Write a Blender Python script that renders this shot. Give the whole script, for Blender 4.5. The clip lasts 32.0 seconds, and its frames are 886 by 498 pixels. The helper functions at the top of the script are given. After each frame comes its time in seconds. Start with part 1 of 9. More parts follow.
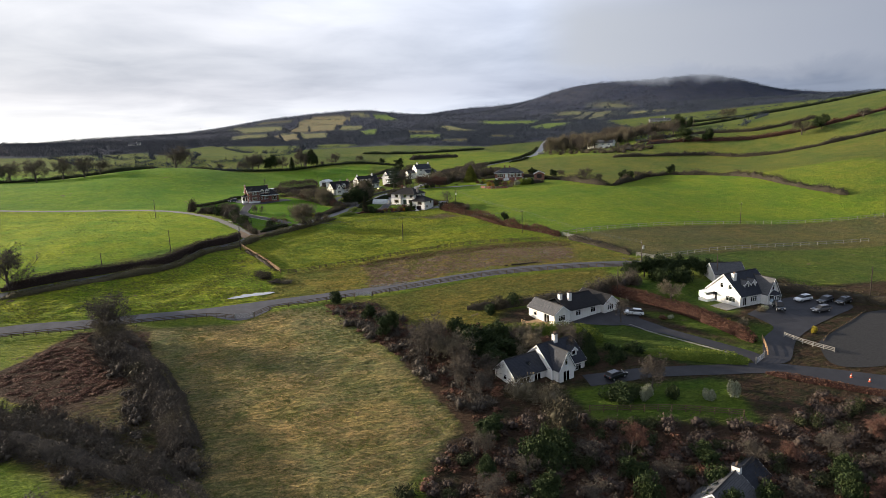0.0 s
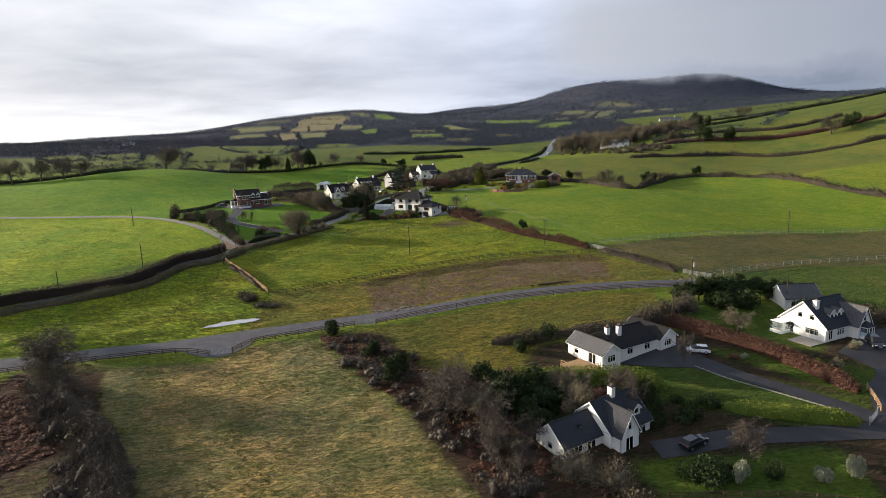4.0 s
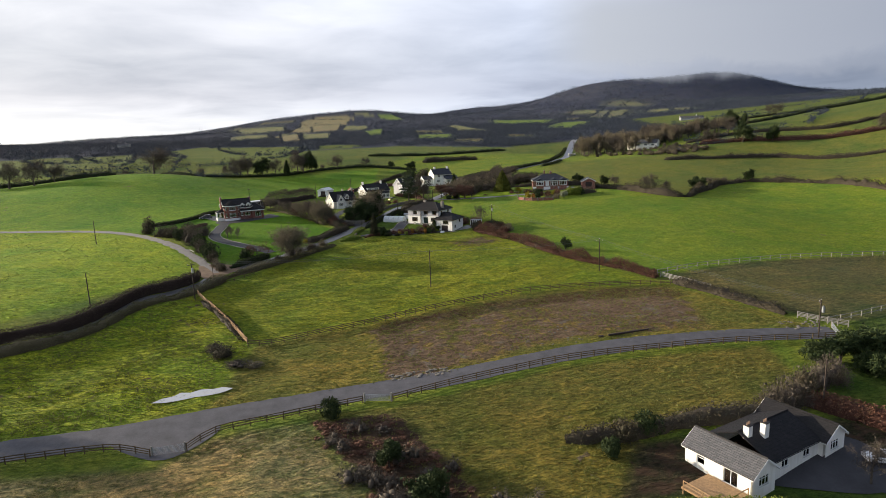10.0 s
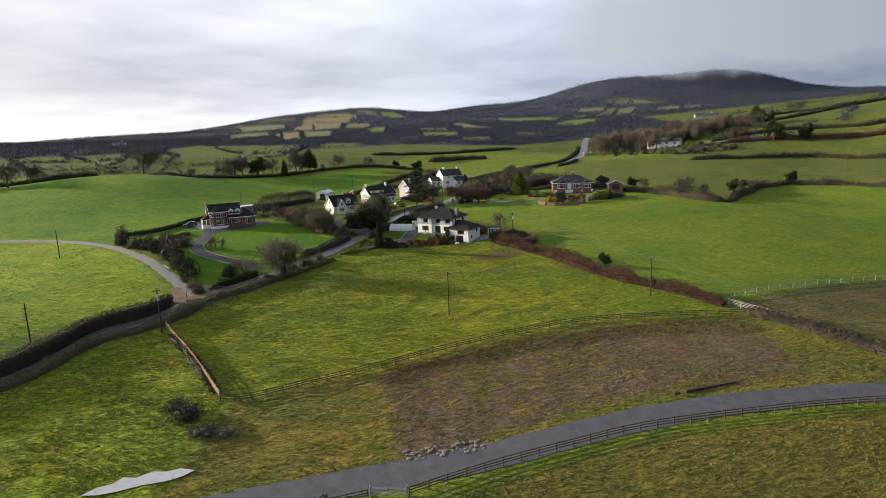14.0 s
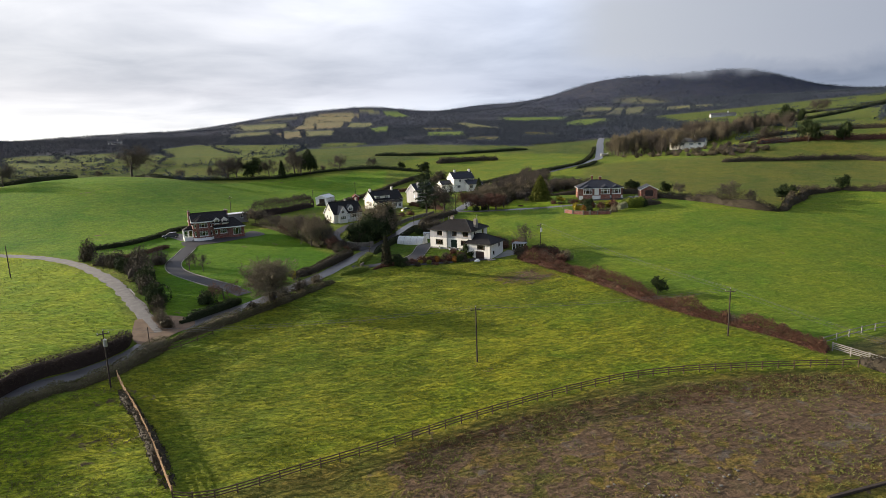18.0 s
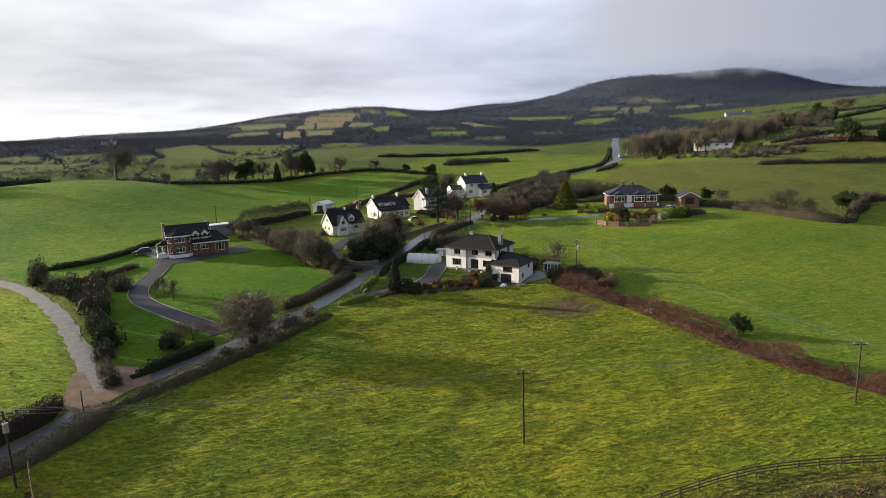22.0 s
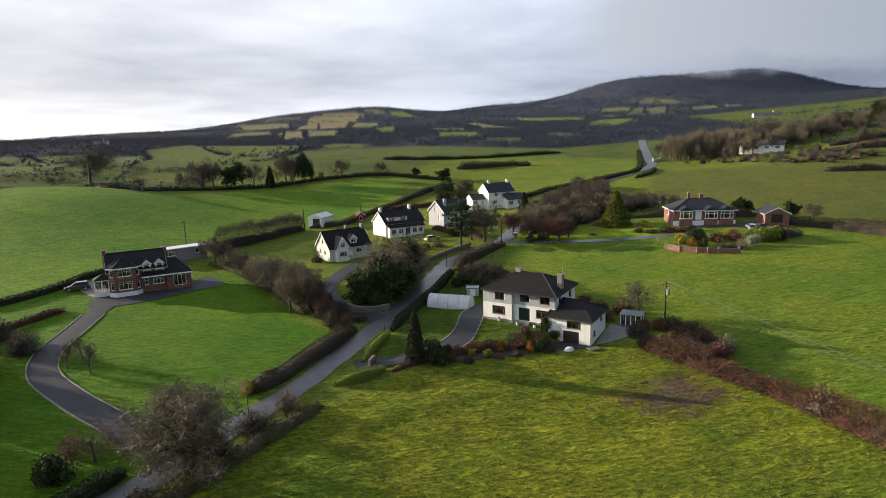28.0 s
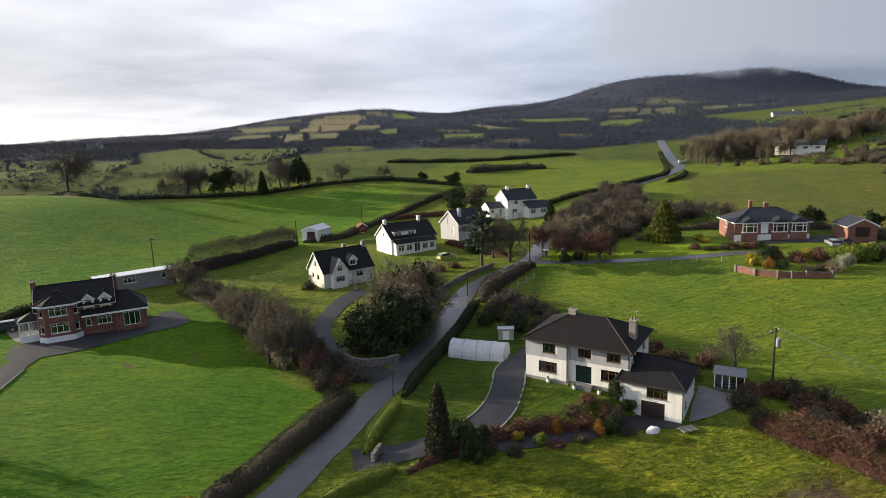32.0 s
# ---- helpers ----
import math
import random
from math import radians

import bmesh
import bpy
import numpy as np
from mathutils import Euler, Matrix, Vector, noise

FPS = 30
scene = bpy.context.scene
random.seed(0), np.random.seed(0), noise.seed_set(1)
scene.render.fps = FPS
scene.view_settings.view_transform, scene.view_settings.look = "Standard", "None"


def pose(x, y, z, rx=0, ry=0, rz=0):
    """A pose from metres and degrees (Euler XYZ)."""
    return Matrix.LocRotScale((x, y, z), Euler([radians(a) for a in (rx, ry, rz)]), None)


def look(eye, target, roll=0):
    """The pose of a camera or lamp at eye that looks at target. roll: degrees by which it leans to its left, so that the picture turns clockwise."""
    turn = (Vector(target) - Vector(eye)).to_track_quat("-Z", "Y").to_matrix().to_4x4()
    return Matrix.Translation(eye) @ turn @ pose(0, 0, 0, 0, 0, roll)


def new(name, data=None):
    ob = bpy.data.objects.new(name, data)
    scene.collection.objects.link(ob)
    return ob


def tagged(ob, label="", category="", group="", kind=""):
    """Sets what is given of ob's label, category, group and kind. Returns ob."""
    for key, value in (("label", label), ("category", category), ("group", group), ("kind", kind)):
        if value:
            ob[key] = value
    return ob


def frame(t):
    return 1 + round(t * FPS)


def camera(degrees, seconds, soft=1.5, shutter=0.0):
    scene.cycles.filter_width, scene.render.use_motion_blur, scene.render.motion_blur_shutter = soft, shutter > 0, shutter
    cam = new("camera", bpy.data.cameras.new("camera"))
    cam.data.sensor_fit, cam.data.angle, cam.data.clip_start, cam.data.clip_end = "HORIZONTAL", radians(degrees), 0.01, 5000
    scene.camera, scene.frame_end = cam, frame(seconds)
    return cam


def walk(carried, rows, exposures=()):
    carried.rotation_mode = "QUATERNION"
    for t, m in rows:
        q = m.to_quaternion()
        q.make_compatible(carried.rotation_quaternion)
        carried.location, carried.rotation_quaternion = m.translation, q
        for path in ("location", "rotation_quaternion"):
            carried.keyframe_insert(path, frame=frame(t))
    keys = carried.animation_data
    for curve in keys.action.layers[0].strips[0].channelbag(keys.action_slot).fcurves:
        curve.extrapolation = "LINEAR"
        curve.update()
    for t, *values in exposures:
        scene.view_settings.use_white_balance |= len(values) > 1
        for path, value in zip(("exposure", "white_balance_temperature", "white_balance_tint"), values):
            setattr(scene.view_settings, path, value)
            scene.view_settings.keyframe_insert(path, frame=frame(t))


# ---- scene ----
# ---- camera ----
cam = camera(73.0, 32.0, soft=0.6)
PATH = [
    (0, (0.863, -15.522, 29.351), (1.146, -13.576, 28.984), -2.0),
    (3, (1.005, 3.98, 29.194), (1.288, 5.926, 28.826), -2.0),
    (6, (0.995, 23.402, 28.754), (1.278, 25.348, 28.389), -2.0),
    (9, (0.666, 42.667, 29.031), (0.939, 44.615, 28.667), -2.1),
    (13, (0.59, 68.536, 29.159), (0.855, 70.483, 28.788), -2.1),
    (17, (0.5, 94.051, 29.026), (0.756, 95.999, 28.656), -2.0),
    (19, (-0.03, 107.044, 29.393), (0.227, 108.992, 29.02), -1.9),
    (23, (-0.175, 132.663, 29.307), (0.076, 134.612, 28.936), -1.9),
    (25, (-0.147, 145.548, 29.417), (0.097, 147.498, 29.045), -1.8),
    (28, (-0.352, 164.806, 29.249), (-0.109, 166.757, 28.881), -1.7),
    (30, (-0.212, 177.374, 29.042), (0.028, 179.325, 28.677), -1.8),
    (32, (-0.207, 190.418, 28.71), (0.028, 192.371, 28.35), -2.0),
]
walk(cam, [(s, look(e, g, r)) for s, e, g, r in PATH], exposures=[(0, 0.92), (32, 0.92)])

# ---- world and sun ----
SUN_FROM = Vector((-0.90, 0.43, 0.0)).normalized()
SUN_ELEV = radians(13.2)
sun_data = bpy.data.lights.new("sun", "SUN")
sun_data.energy, sun_data.angle, sun_data.color = 5.0, radians(0.6), (1.0, 0.86, 0.67)
sun = new("sun", sun_data)
sun_way = SUN_FROM * math.cos(SUN_ELEV) + Vector((0, 0, math.sin(SUN_ELEV)))
sun.matrix_world = look(sun_way * 200, (0, 0, 0))

world = bpy.data.worlds.new("sky")
scene.world = world
world.use_nodes = True


class Nodes:
    """Short hand for building node trees."""
    def __init__(self, tree):
        self.t = tree
        tree.nodes.clear()

    def n(self, kind, ins=None, **props):
        node = self.t.nodes.new(kind)
        for k, v in props.items():
            setattr(node, k, v)
        for k, v in (ins or {}).items():
            if isinstance(v, bpy.types.NodeSocket):
                self.t.links.new(v, node.inputs[k])
            else:
                node.inputs[k].default_value = v
        return node

    def math(self, op, a, b=0.0, c=0.0, clamp=False):
        return self.n("ShaderNodeMath", {0: a, 1: b, 2: c}, operation=op, use_clamp=clamp).outputs[0]

    def vmath(self, op, a, b=(0, 0, 0)):
        return self.n("ShaderNodeVectorMath", {0: a, 1: b}, operation=op)

    def ramp(self, fac, stops, interp="LINEAR"):
        node = self.n("ShaderNodeValToRGB", {"Fac": fac})
        cr = node.color_ramp
        cr.interpolation = interp
        while len(cr.elements) < len(stops):
            cr.elements.new(0.5)
        for el, (p, col) in zip(cr.elements, stops):
            el.position = p
            el.color = (*col, 1) if len(col) == 3 else col
        return node.outputs[0]

    def mix(self, fac, a, b, blend="MIX"):
        node = self.n("ShaderNodeMix", data_type="RGBA", blend_type=blend)
        for idx, v in ((0, fac), (6, a), (7, b)):
            if isinstance(v, bpy.types.NodeSocket):
                self.t.links.new(v, node.inputs[idx])
            else:
                node.inputs[idx].default_value = (*v, 1) if isinstance(v, tuple) and len(v) == 3 else v
        return node.outputs[2]

    def noise(self, vec, scale, detail=4.0, rough=0.55, dist=0.0):
        return self.n("ShaderNodeTexNoise", {"Vector": vec, "Scale": scale, "Detail": detail, "Roughness": rough, "Distortion": dist}).outputs[0]


def build_world():
    k = Nodes(world.node_tree)
    way = k.n("ShaderNodeTexCoord").outputs["Generated"]
    xyz = k.n("ShaderNodeSeparateXYZ", {0: way})
    el = xyz.outputs[2]
    # flat cloud deck seen in perspective
    flat = k.n("ShaderNodeCombineXYZ", {0: xyz.outputs[0], 1: xyz.outputs[1], 2: 0.0}).outputs[0]
    up = k.math("ADD", k.math("MAXIMUM", el, 0.0), 0.10)
    deck = k.n("ShaderNodeVectorMath", {0: flat, 3: k.math("DIVIDE", 1.0, up)}, operation="SCALE").outputs[0]
    big = k.noise(deck, 0.22, 4, 0.5, 0.2)
    fine = k.noise(deck, 1.1, 5, 0.55, 0.3)
    cloud = k.math("ADD", k.math("MULTIPLY", big, 0.72), k.math("MULTIPLY", fine, 0.28))
    shade = k.ramp(cloud, [(0.36, (0.52, 0.55, 0.61)), (0.46, (0.74, 0.76, 0.80)), (0.55, (0.93, 0.94, 0.96)), (0.68, (1.02, 1.02, 1.02))])
    # brighter towards the sun, dull and blue away from it, heavy overhead
    toward = k.vmath("DOT_PRODUCT", way, tuple(sun_way)).outputs[1]
    glow = k.ramp(k.math("MULTIPLY_ADD", toward, 0.5, 0.5), [(0.0, (0.30, 0.34, 0.40)), (0.42, (0.33, 0.38, 0.48)), (0.60, (0.73, 0.78, 0.885)), (0.80, (0.94, 0.94, 0.96)), (1.0, (1.10, 1.07, 1.02))])
    high = k.ramp(el, [(0.0, (1.0, 1.0, 1.0)), (0.045, (0.88, 0.88, 0.90)), (0.075, (0.70, 0.70, 0.735)), (0.13, (0.76, 0.765, 0.79)), (0.19, (0.90, 0.90, 0.92)), (0.26, (0.96, 0.97, 0.98)), (0.46, (0.84, 0.87, 0.92)), (0.75, (0.78, 0.82, 0.88)), (1.0, (0.74, 0.78, 0.85))])
    clouds = k.mix(1.0, k.mix(1.0, shade, glow, "MULTIPLY"), high, "MULTIPLY")
    strip = k.ramp(el, [(0.0, (1, 1, 1)), (0.03, (0.75, 0.75, 0.75)), (0.058, (0, 0, 0))])
    west = k.ramp(toward, [(0.55, (0, 0, 0)), (0.85, (1, 1, 1))])
    clouds = k.mix(k.math("MULTIPLY", strip, west), clouds, (1.0, 0.985, 0.95))
    sky = k.n("ShaderNodeTexSky", sky_type="NISHITA", sun_disc=False, sun_elevation=SUN_ELEV,
              sun_rotation=math.atan2(SUN_FROM.x, SUN_FROM.y))
    air = k.n("ShaderNodeBackground", {0: sky.outputs[0], 1: 0.05}).outputs[0]
    deck_bg = k.n("ShaderNodeBackground", {0: clouds, 1: 0.73}).outputs[0]
    both = k.n("ShaderNodeMixShader", {0: 0.93, 1: air, 2: deck_bg}).outputs[0]
    k.n("ShaderNodeOutputWorld", {0: both})


build_world()

# ---- materials ----
def material(name):
    m = bpy.data.materials.new(name)
    m.use_nodes = True
    return m, Nodes(m.node_tree)


def finish(k, color, rough=0.8, bump=None, strength=0.3, distance=0.05, metal=0.0, spec=0.3, sheen=None):
    ins = {"Base Color": color if isinstance(color, bpy.types.NodeSocket) else (*color, 1), "Roughness": rough, "Metallic": metal,
           "Specular IOR Level": spec}
    if sheen is not None:
        ins["Sheen Weight"], ins["Sheen Roughness"], ins["Sheen Tint"] = sheen
    if bump is not None:
        ins["Normal"] = k.n("ShaderNodeBump", {"Strength": strength, "Distance": distance, "Height": bump}).outputs[0]
    k.n("ShaderNodeOutputMaterial", {0: k.n("ShaderNodeBsdfPrincipled", ins).outputs[0]})


def place(k):
    return k.n("ShaderNodeNewGeometry").outputs["Position"]


def plain(name, color, rough=0.7, var=0.25, scale=1.5, metal=0.0, bump=0.15, spec=0.3):
    """A worn painted or mineral surface: two scales of tone, fine relief."""
    m, k = material(name)
    p = place(k)
    a, b = k.noise(p, scale, 5), k.noise(p, scale * 9, 3)
    t = k.math("ADD", k.math("MULTIPLY", a, 0.65), k.math("MULTIPLY", b, 0.35))
    lo, hi = tuple(c * (1 - var) for c in color), tuple(min(1, c * (1 + var)) for c in color)
    finish(k, k.ramp(t, [(0.3, lo), (0.7, hi)]), rough, b, bump, 0.03, metal, spec)
    return m


def leafy(name, colors, rough=0.75):
    """Foliage or twigs: tone by leaf and by patch."""
    m, k = material(name)
    g = k.n("ShaderNodeNewGeometry")
    patch = k.noise(g.outputs["Position"], 0.35, 3)
    one = g.outputs["Random Per Island"]
    t = k.math("ADD", k.math("MULTIPLY", one, 0.6), k.math("MULTIPLY", patch, 0.4))
    stops = [(0.2 + 0.6 * i / max(1, len(colors) - 1), c) for i, c in enumerate(colors)]
    finish(k, k.ramp(t, stops), rough, spec=0.15)
    return m


def wall_render(name, color, grime=0.25):
    m, k = material(name)
    p = place(k)
    streak = k.noise(k.n("ShaderNodeMapping", {0: p, 3: (1.6, 1.6, 0.25)}).outputs[0], 1.0, 5, 0.6)
    fine = k.noise(p, 14, 3)
    dark = tuple(c * (1 - grime) * f for c, f in zip(color, (1.0, 0.99, 0.96)))
    finish(k, k.mix(k.math("MULTIPLY", fine, 0.15), k.ramp(streak, [(0.35, dark), (0.6, color)]), dark), 0.85, fine, 0.25, 0.02)
    return m


def brickwork(name, color, mortar):
    m, k = material(name)
    p = k.n("ShaderNodeTexCoord").outputs["Object"]
    s = k.n("ShaderNodeSeparateXYZ", {0: p})
    uv = k.n("ShaderNodeCombineXYZ", {0: k.math("ADD", s.outputs[0], s.outputs[1]), 1: s.outputs[2], 2: 0.0}).outputs[0]
    b = k.n("ShaderNodeTexBrick", {"Vector": uv, "Color1": (*color, 1), "Color2": (color[0] * 0.7, color[1] * 0.7, color[2] * 0.75, 1),
                                   "Mortar": (*mortar, 1), "Scale": 1.0, "Mortar Size": 0.008, "Brick Width": 0.225, "Row Height": 0.075})
    tone = k.noise(p, 0.9, 4)
    finish(k, k.mix(1.0, b.outputs[0], k.ramp(tone, [(0.3, (0.75, 0.75, 0.75)), (0.7, (1.15, 1.12, 1.1))]), "MULTIPLY"), 0.85, b.outputs[1], 0.3, 0.01)
    return m


def slates(name, color, course=0.32, lip=0.6):
    """Roof tiles in courses up the slope, with lichen and tone by tile."""
    m, k = material(name)
    p = k.n("ShaderNodeTexCoord").outputs["Object"]
    s = k.n("ShaderNodeSeparateXYZ", {0: p})
    uv = k.n("ShaderNodeCombineXYZ", {0: k.math("ADD", s.outputs[0], s.outputs[1]), 1: s.outputs[2], 2: 0.0}).outputs[0]
    b = k.n("ShaderNodeTexBrick", {"Vector": uv, "Color1": (*color, 1), "Color2": (color[0] * 1.5, color[1] * 1.45, color[2] * 1.4, 1),
                                   "Mortar": tuple(c * 0.35 for c in color) + (1,), "Scale": 1.0, "Mortar Size": 0.012, "Brick Width": course, "Row Height": course * 0.55})
    lich = k.noise(p, 1.3, 6, 0.65)
    col = k.mix(k.ramp(lich, [(0.55, (0, 0, 0)), (0.75, (0.35, 0.35, 0.35))]), b.outputs[0], (0.04, 0.038, 0.03))
    wave = k.math("FRACT", k.math("MULTIPLY", s.outputs[2], 1 / (course * 0.55)))
    finish(k, col, 0.62, k.math("ADD", wave, b.outputs[1]), lip, 0.02, spec=0.12)
    return m


M = {}
M["render_white"] = wall_render("white_render", (0.80, 0.78, 0.73), 0.12)
M["render_grey"] = wall_render("grey_render", (0.42, 0.42, 0.44), 0.2)
M["render_pale"] = wall_render("pale_render", (0.60, 0.58, 0.53), 0.2)
M["plinth"] = wall_render("plinth_render", (0.30, 0.29, 0.27), 0.3)
M["brick"] = brickwork("red_brick", (0.20, 0.062, 0.043), (0.27, 0.21, 0.18))
M["brick_pale"] = brickwork("pale_brick", (0.23, 0.080, 0.055), (0.28, 0.22, 0.18))
M["tile_dark"] = slates("dark_tiles", (0.014, 0.0135, 0.015))
M["tile_brown"] = slates("brown_tiles", (0.0115, 0.0100, 0.0098))
M["slate_blue"] = slates("blue_slate", (0.028, 0.031, 0.040), 0.3, 0.35)
M["slate_grey"] = slates("grey_slate", (0.075, 0.076, 0.082), 0.3, 0.35)
M["white_paint"] = plain("white_paint", (0.80, 0.80, 0.78), 0.45, 0.06)
M["brown_paint"] = plain("brown_paint", (0.12, 0.07, 0.04), 0.5)
M["dark_green"] = plain("green_paint", (0.012, 0.03, 0.02), 0.4)
M["dark_door"] = plain("dark_door_paint", (0.035, 0.022, 0.02), 0.5)
M["curtain"] = plain("curtain_cloth", (0.72, 0.70, 0.64), 0.9)
M["interior"] = plain("dim_interior", (0.12, 0.11, 0.10), 0.9)
M["chimney"] = wall_render("chimney_render", (0.32, 0.29, 0.26), 0.3)
M["pot"] = plain("clay_pot", (0.20, 0.13, 0.09))
M["lead"] = plain("lead_ridge", (0.030, 0.027, 0.026), 0.6)
M["gutter"] = plain("gutter_plastic", (0.05, 0.045, 0.04), 0.4)
M["wood_fence"] = plain("fence_timber", (0.095, 0.066, 0.038), 0.85, 0.4, 4)
M["wood_new"] = plain("pale_fence_timber", (0.30, 0.19, 0.10), 0.85, 0.35, 4)
M["wood_white"] = plain("weathered_pale_timber", (0.22, 0.21, 0.19), 0.85, 0.3, 4)
M["pole_wood"] = plain("creosoted_pole", (0.045, 0.033, 0.026), 0.85, 0.3, 3)
M["steel"] = plain("galvanised_steel", (0.42, 0.43, 0.45), 0.4, 0.15, 3, 0.7)
M["wire"] = plain("wire", (0.10, 0.10, 0.10), 0.6)
M["ceramic"] = plain("insulator_ceramic", (0.45, 0.42, 0.38), 0.3)
M["asphalt_old"] = plain("worn_asphalt", (0.072, 0.070, 0.078), 0.75, 0.35, 0.5)
M["asphalt_wet"] = plain("damp_lane_asphalt", (0.072, 0.068, 0.070), 0.36, 0.4, 0.6, spec=0.5)
M["asphalt_new"] = plain("dark_asphalt", (0.033, 0.032, 0.036), 0.7, 0.3, 0.4)
M["gravel"] = plain("dark_gravel", (0.03, 0.029, 0.029), 0.95, 0.4, 2.5, bump=0.6)
M["gravel_pale"] = plain("pale_gravel", (0.20, 0.185, 0.17), 0.95, 0.3, 1.0, bump=0.4)
M["concrete"] = plain("yard_concrete", (0.17, 0.165, 0.155), 0.85, 0.25, 0.7)
M["kerb"] = plain("kerb_concrete", (0.25, 0.24, 0.215), 0.85)
M["stone"] = plain("field_stone", (0.15, 0.135, 0.115), 0.9, 0.45, 3, bump=0.5)
M["poly"] = plain("polytunnel_film", (0.80, 0.82, 0.83), 0.35, 0.15, 2)
M["shed_white"] = plain("white_sheeting", (0.62, 0.63, 0.65), 0.5, 0.12, 2)
M["shed_grey"] = plain("grey_cladding", (0.20, 0.20, 0.21), 0.6, 0.2, 2)
M["red_paint"] = plain("red_shed_paint", (0.20, 0.035, 0.025), 0.7)
M["tyre"] = plain("tyre_rubber", (0.02, 0.02, 0.02), 0.85)
M["cone"] = plain("traffic_cone_plastic", (0.65, 0.10, 0.03), 0.5)
M["black"] = plain("black_plastic", (0.02, 0.02, 0.022), 0.5)
M["rug"] = plain("white_bag", (0.7, 0.7, 0.68), 0.6)
M["bark"] = plain("grey_bark", (0.075, 0.062, 0.050), 0.9, 0.35, 3, bump=0.5)
M["twig"] = leafy("bare_twigs", [(0.045, 0.037, 0.031), (0.08, 0.066, 0.052), (0.125, 0.104, 0.08)])
M["twig_brown"] = leafy("purple_brown_twigs", [(0.036, 0.027, 0.024), (0.062, 0.046, 0.038), (0.09, 0.068, 0.054)])
M["twig_red"] = leafy("reddish_twigs", [(0.07, 0.032, 0.024), (0.11, 0.055, 0.04), (0.15, 0.085, 0.06)])
M["twig_pale"] = leafy("pale_olive_twigs", [(0.098, 0.080, 0.053), (0.155, 0.128, 0.083), (0.215, 0.182, 0.118)])
M["bracken"] = leafy("dead_bracken", [(0.055, 0.025, 0.018), (0.102, 0.047, 0.031), (0.150, 0.074, 0.047), (0.105, 0.068, 0.040)])
M["hedge_dark"] = leafy("dark_hedge_leaves", [(0.018, 0.025, 0.010), (0.035, 0.045, 0.016), (0.06, 0.06, 0.028)])
M["hedge_mixed"] = leafy("wintry_hedge", [(0.045, 0.036, 0.026), (0.055, 0.05, 0.028), (0.10, 0.078, 0.05)])
M["hedge_brown"] = leafy("brown_hawthorn_hedge", [(0.035, 0.023, 0.018), (0.06, 0.042, 0.03), (0.09, 0.066, 0.046)])
M["hedge_green"] = leafy("clipped_green_hedge", [(0.070, 0.100, 0.013), (0.130, 0.165, 0.022), (0.195, 0.215, 0.035)])
M["evergreen"] = leafy("evergreen_leaves", [(0.014, 0.026, 0.010), (0.03, 0.045, 0.014), (0.05, 0.065, 0.02)])
M["conifer"] = leafy("golden_conifer", [(0.05, 0.065, 0.010), (0.09, 0.10, 0.014), (0.13, 0.13, 0.02)])
M["cypress"] = leafy("dull_cypress", [(0.018, 0.024, 0.012), (0.04, 0.04, 0.02), (0.07, 0.055, 0.03)])
M["cedar"] = leafy("blue_green_cedar", [(0.022, 0.035, 0.018), (0.04, 0.058, 0.03), (0.07, 0.085, 0.045)])
M["gold_shrub"] = leafy("yellow_shrub", [(0.15, 0.13, 0.012), (0.25, 0.20, 0.02), (0.33, 0.27, 0.03)])
M["rust_shrub"] = leafy("rust_shrub", [(0.16, 0.07, 0.015), (0.25, 0.11, 0.02), (0.28, 0.16, 0.03)])
M["silver_shrub"] = leafy("silver_green_shrub", [(0.16, 0.17, 0.11), (0.25, 0.26, 0.17), (0.33, 0.34, 0.24)])
M["grass_blade"] = leafy("grass_tufts", [(0.115, 0.135, 0.026), (0.165, 0.170, 0.040), (0.23, 0.205, 0.07)])
M["pasture_blade"] = leafy("pasture_blades", [(0.085, 0.125, 0.018), (0.130, 0.170, 0.026), (0.185, 0.195, 0.046)])
M["verge"] = leafy("dry_verge_growth", [(0.070, 0.056, 0.032), (0.105, 0.090, 0.046), (0.110, 0.115, 0.040), (0.165, 0.142, 0.080)])
# the blue of distance haze is put into these wood colours
M["hazy_far_wood"] = leafy("distant_woodland", [(0.024, 0.034, 0.050), (0.035, 0.046, 0.063), (0.050, 0.060, 0.075)])
M["field_cloth"] = plain("dry_soil", (0.17, 0.115, 0.075), 0.95, 0.35, 0.6)


def glass():
    m, k = material("window_glass")
    fres = k.n("ShaderNodeFresnel", {0: 1.5}).outputs[0]
    clear = k.n("ShaderNodeBsdfTransparent", {0: (0.62, 0.66, 0.66, 1)}).outputs[0]
    shine = k.n("ShaderNodeBsdfGlossy", {0: (0.9, 0.92, 0.95, 1), 1: 0.03}).outputs[0]
    k.n("ShaderNodeOutputMaterial", {0: k.n("ShaderNodeMixShader", {0: k.math("ADD", fres, 0.05), 1: clear, 2: shine}).outputs[0]})
    return m


M["glass"] = glass()


def car_paint(name, color):
    m, k = material(name)
    ins = {"Base Color": (*color, 1), "Roughness": 0.25, "Coat Weight": 0.8, "Coat Roughness": 0.05, "Metallic": 0.2}
    k.n("ShaderNodeOutputMaterial", {0: k.n("ShaderNodeBsdfPrincipled", ins).outputs[0]})
    return m


def water():
    m, k = material("pond_water")
    r = k.noise(place(k), 3.0, 2)
    # muddy water; the bright sky reflection is put into the pale base colour
    finish(k, (0.40, 0.40, 0.40), 0.03, r, 0.03, 0.01, spec=1.0)
    return m


M["water"] = water()


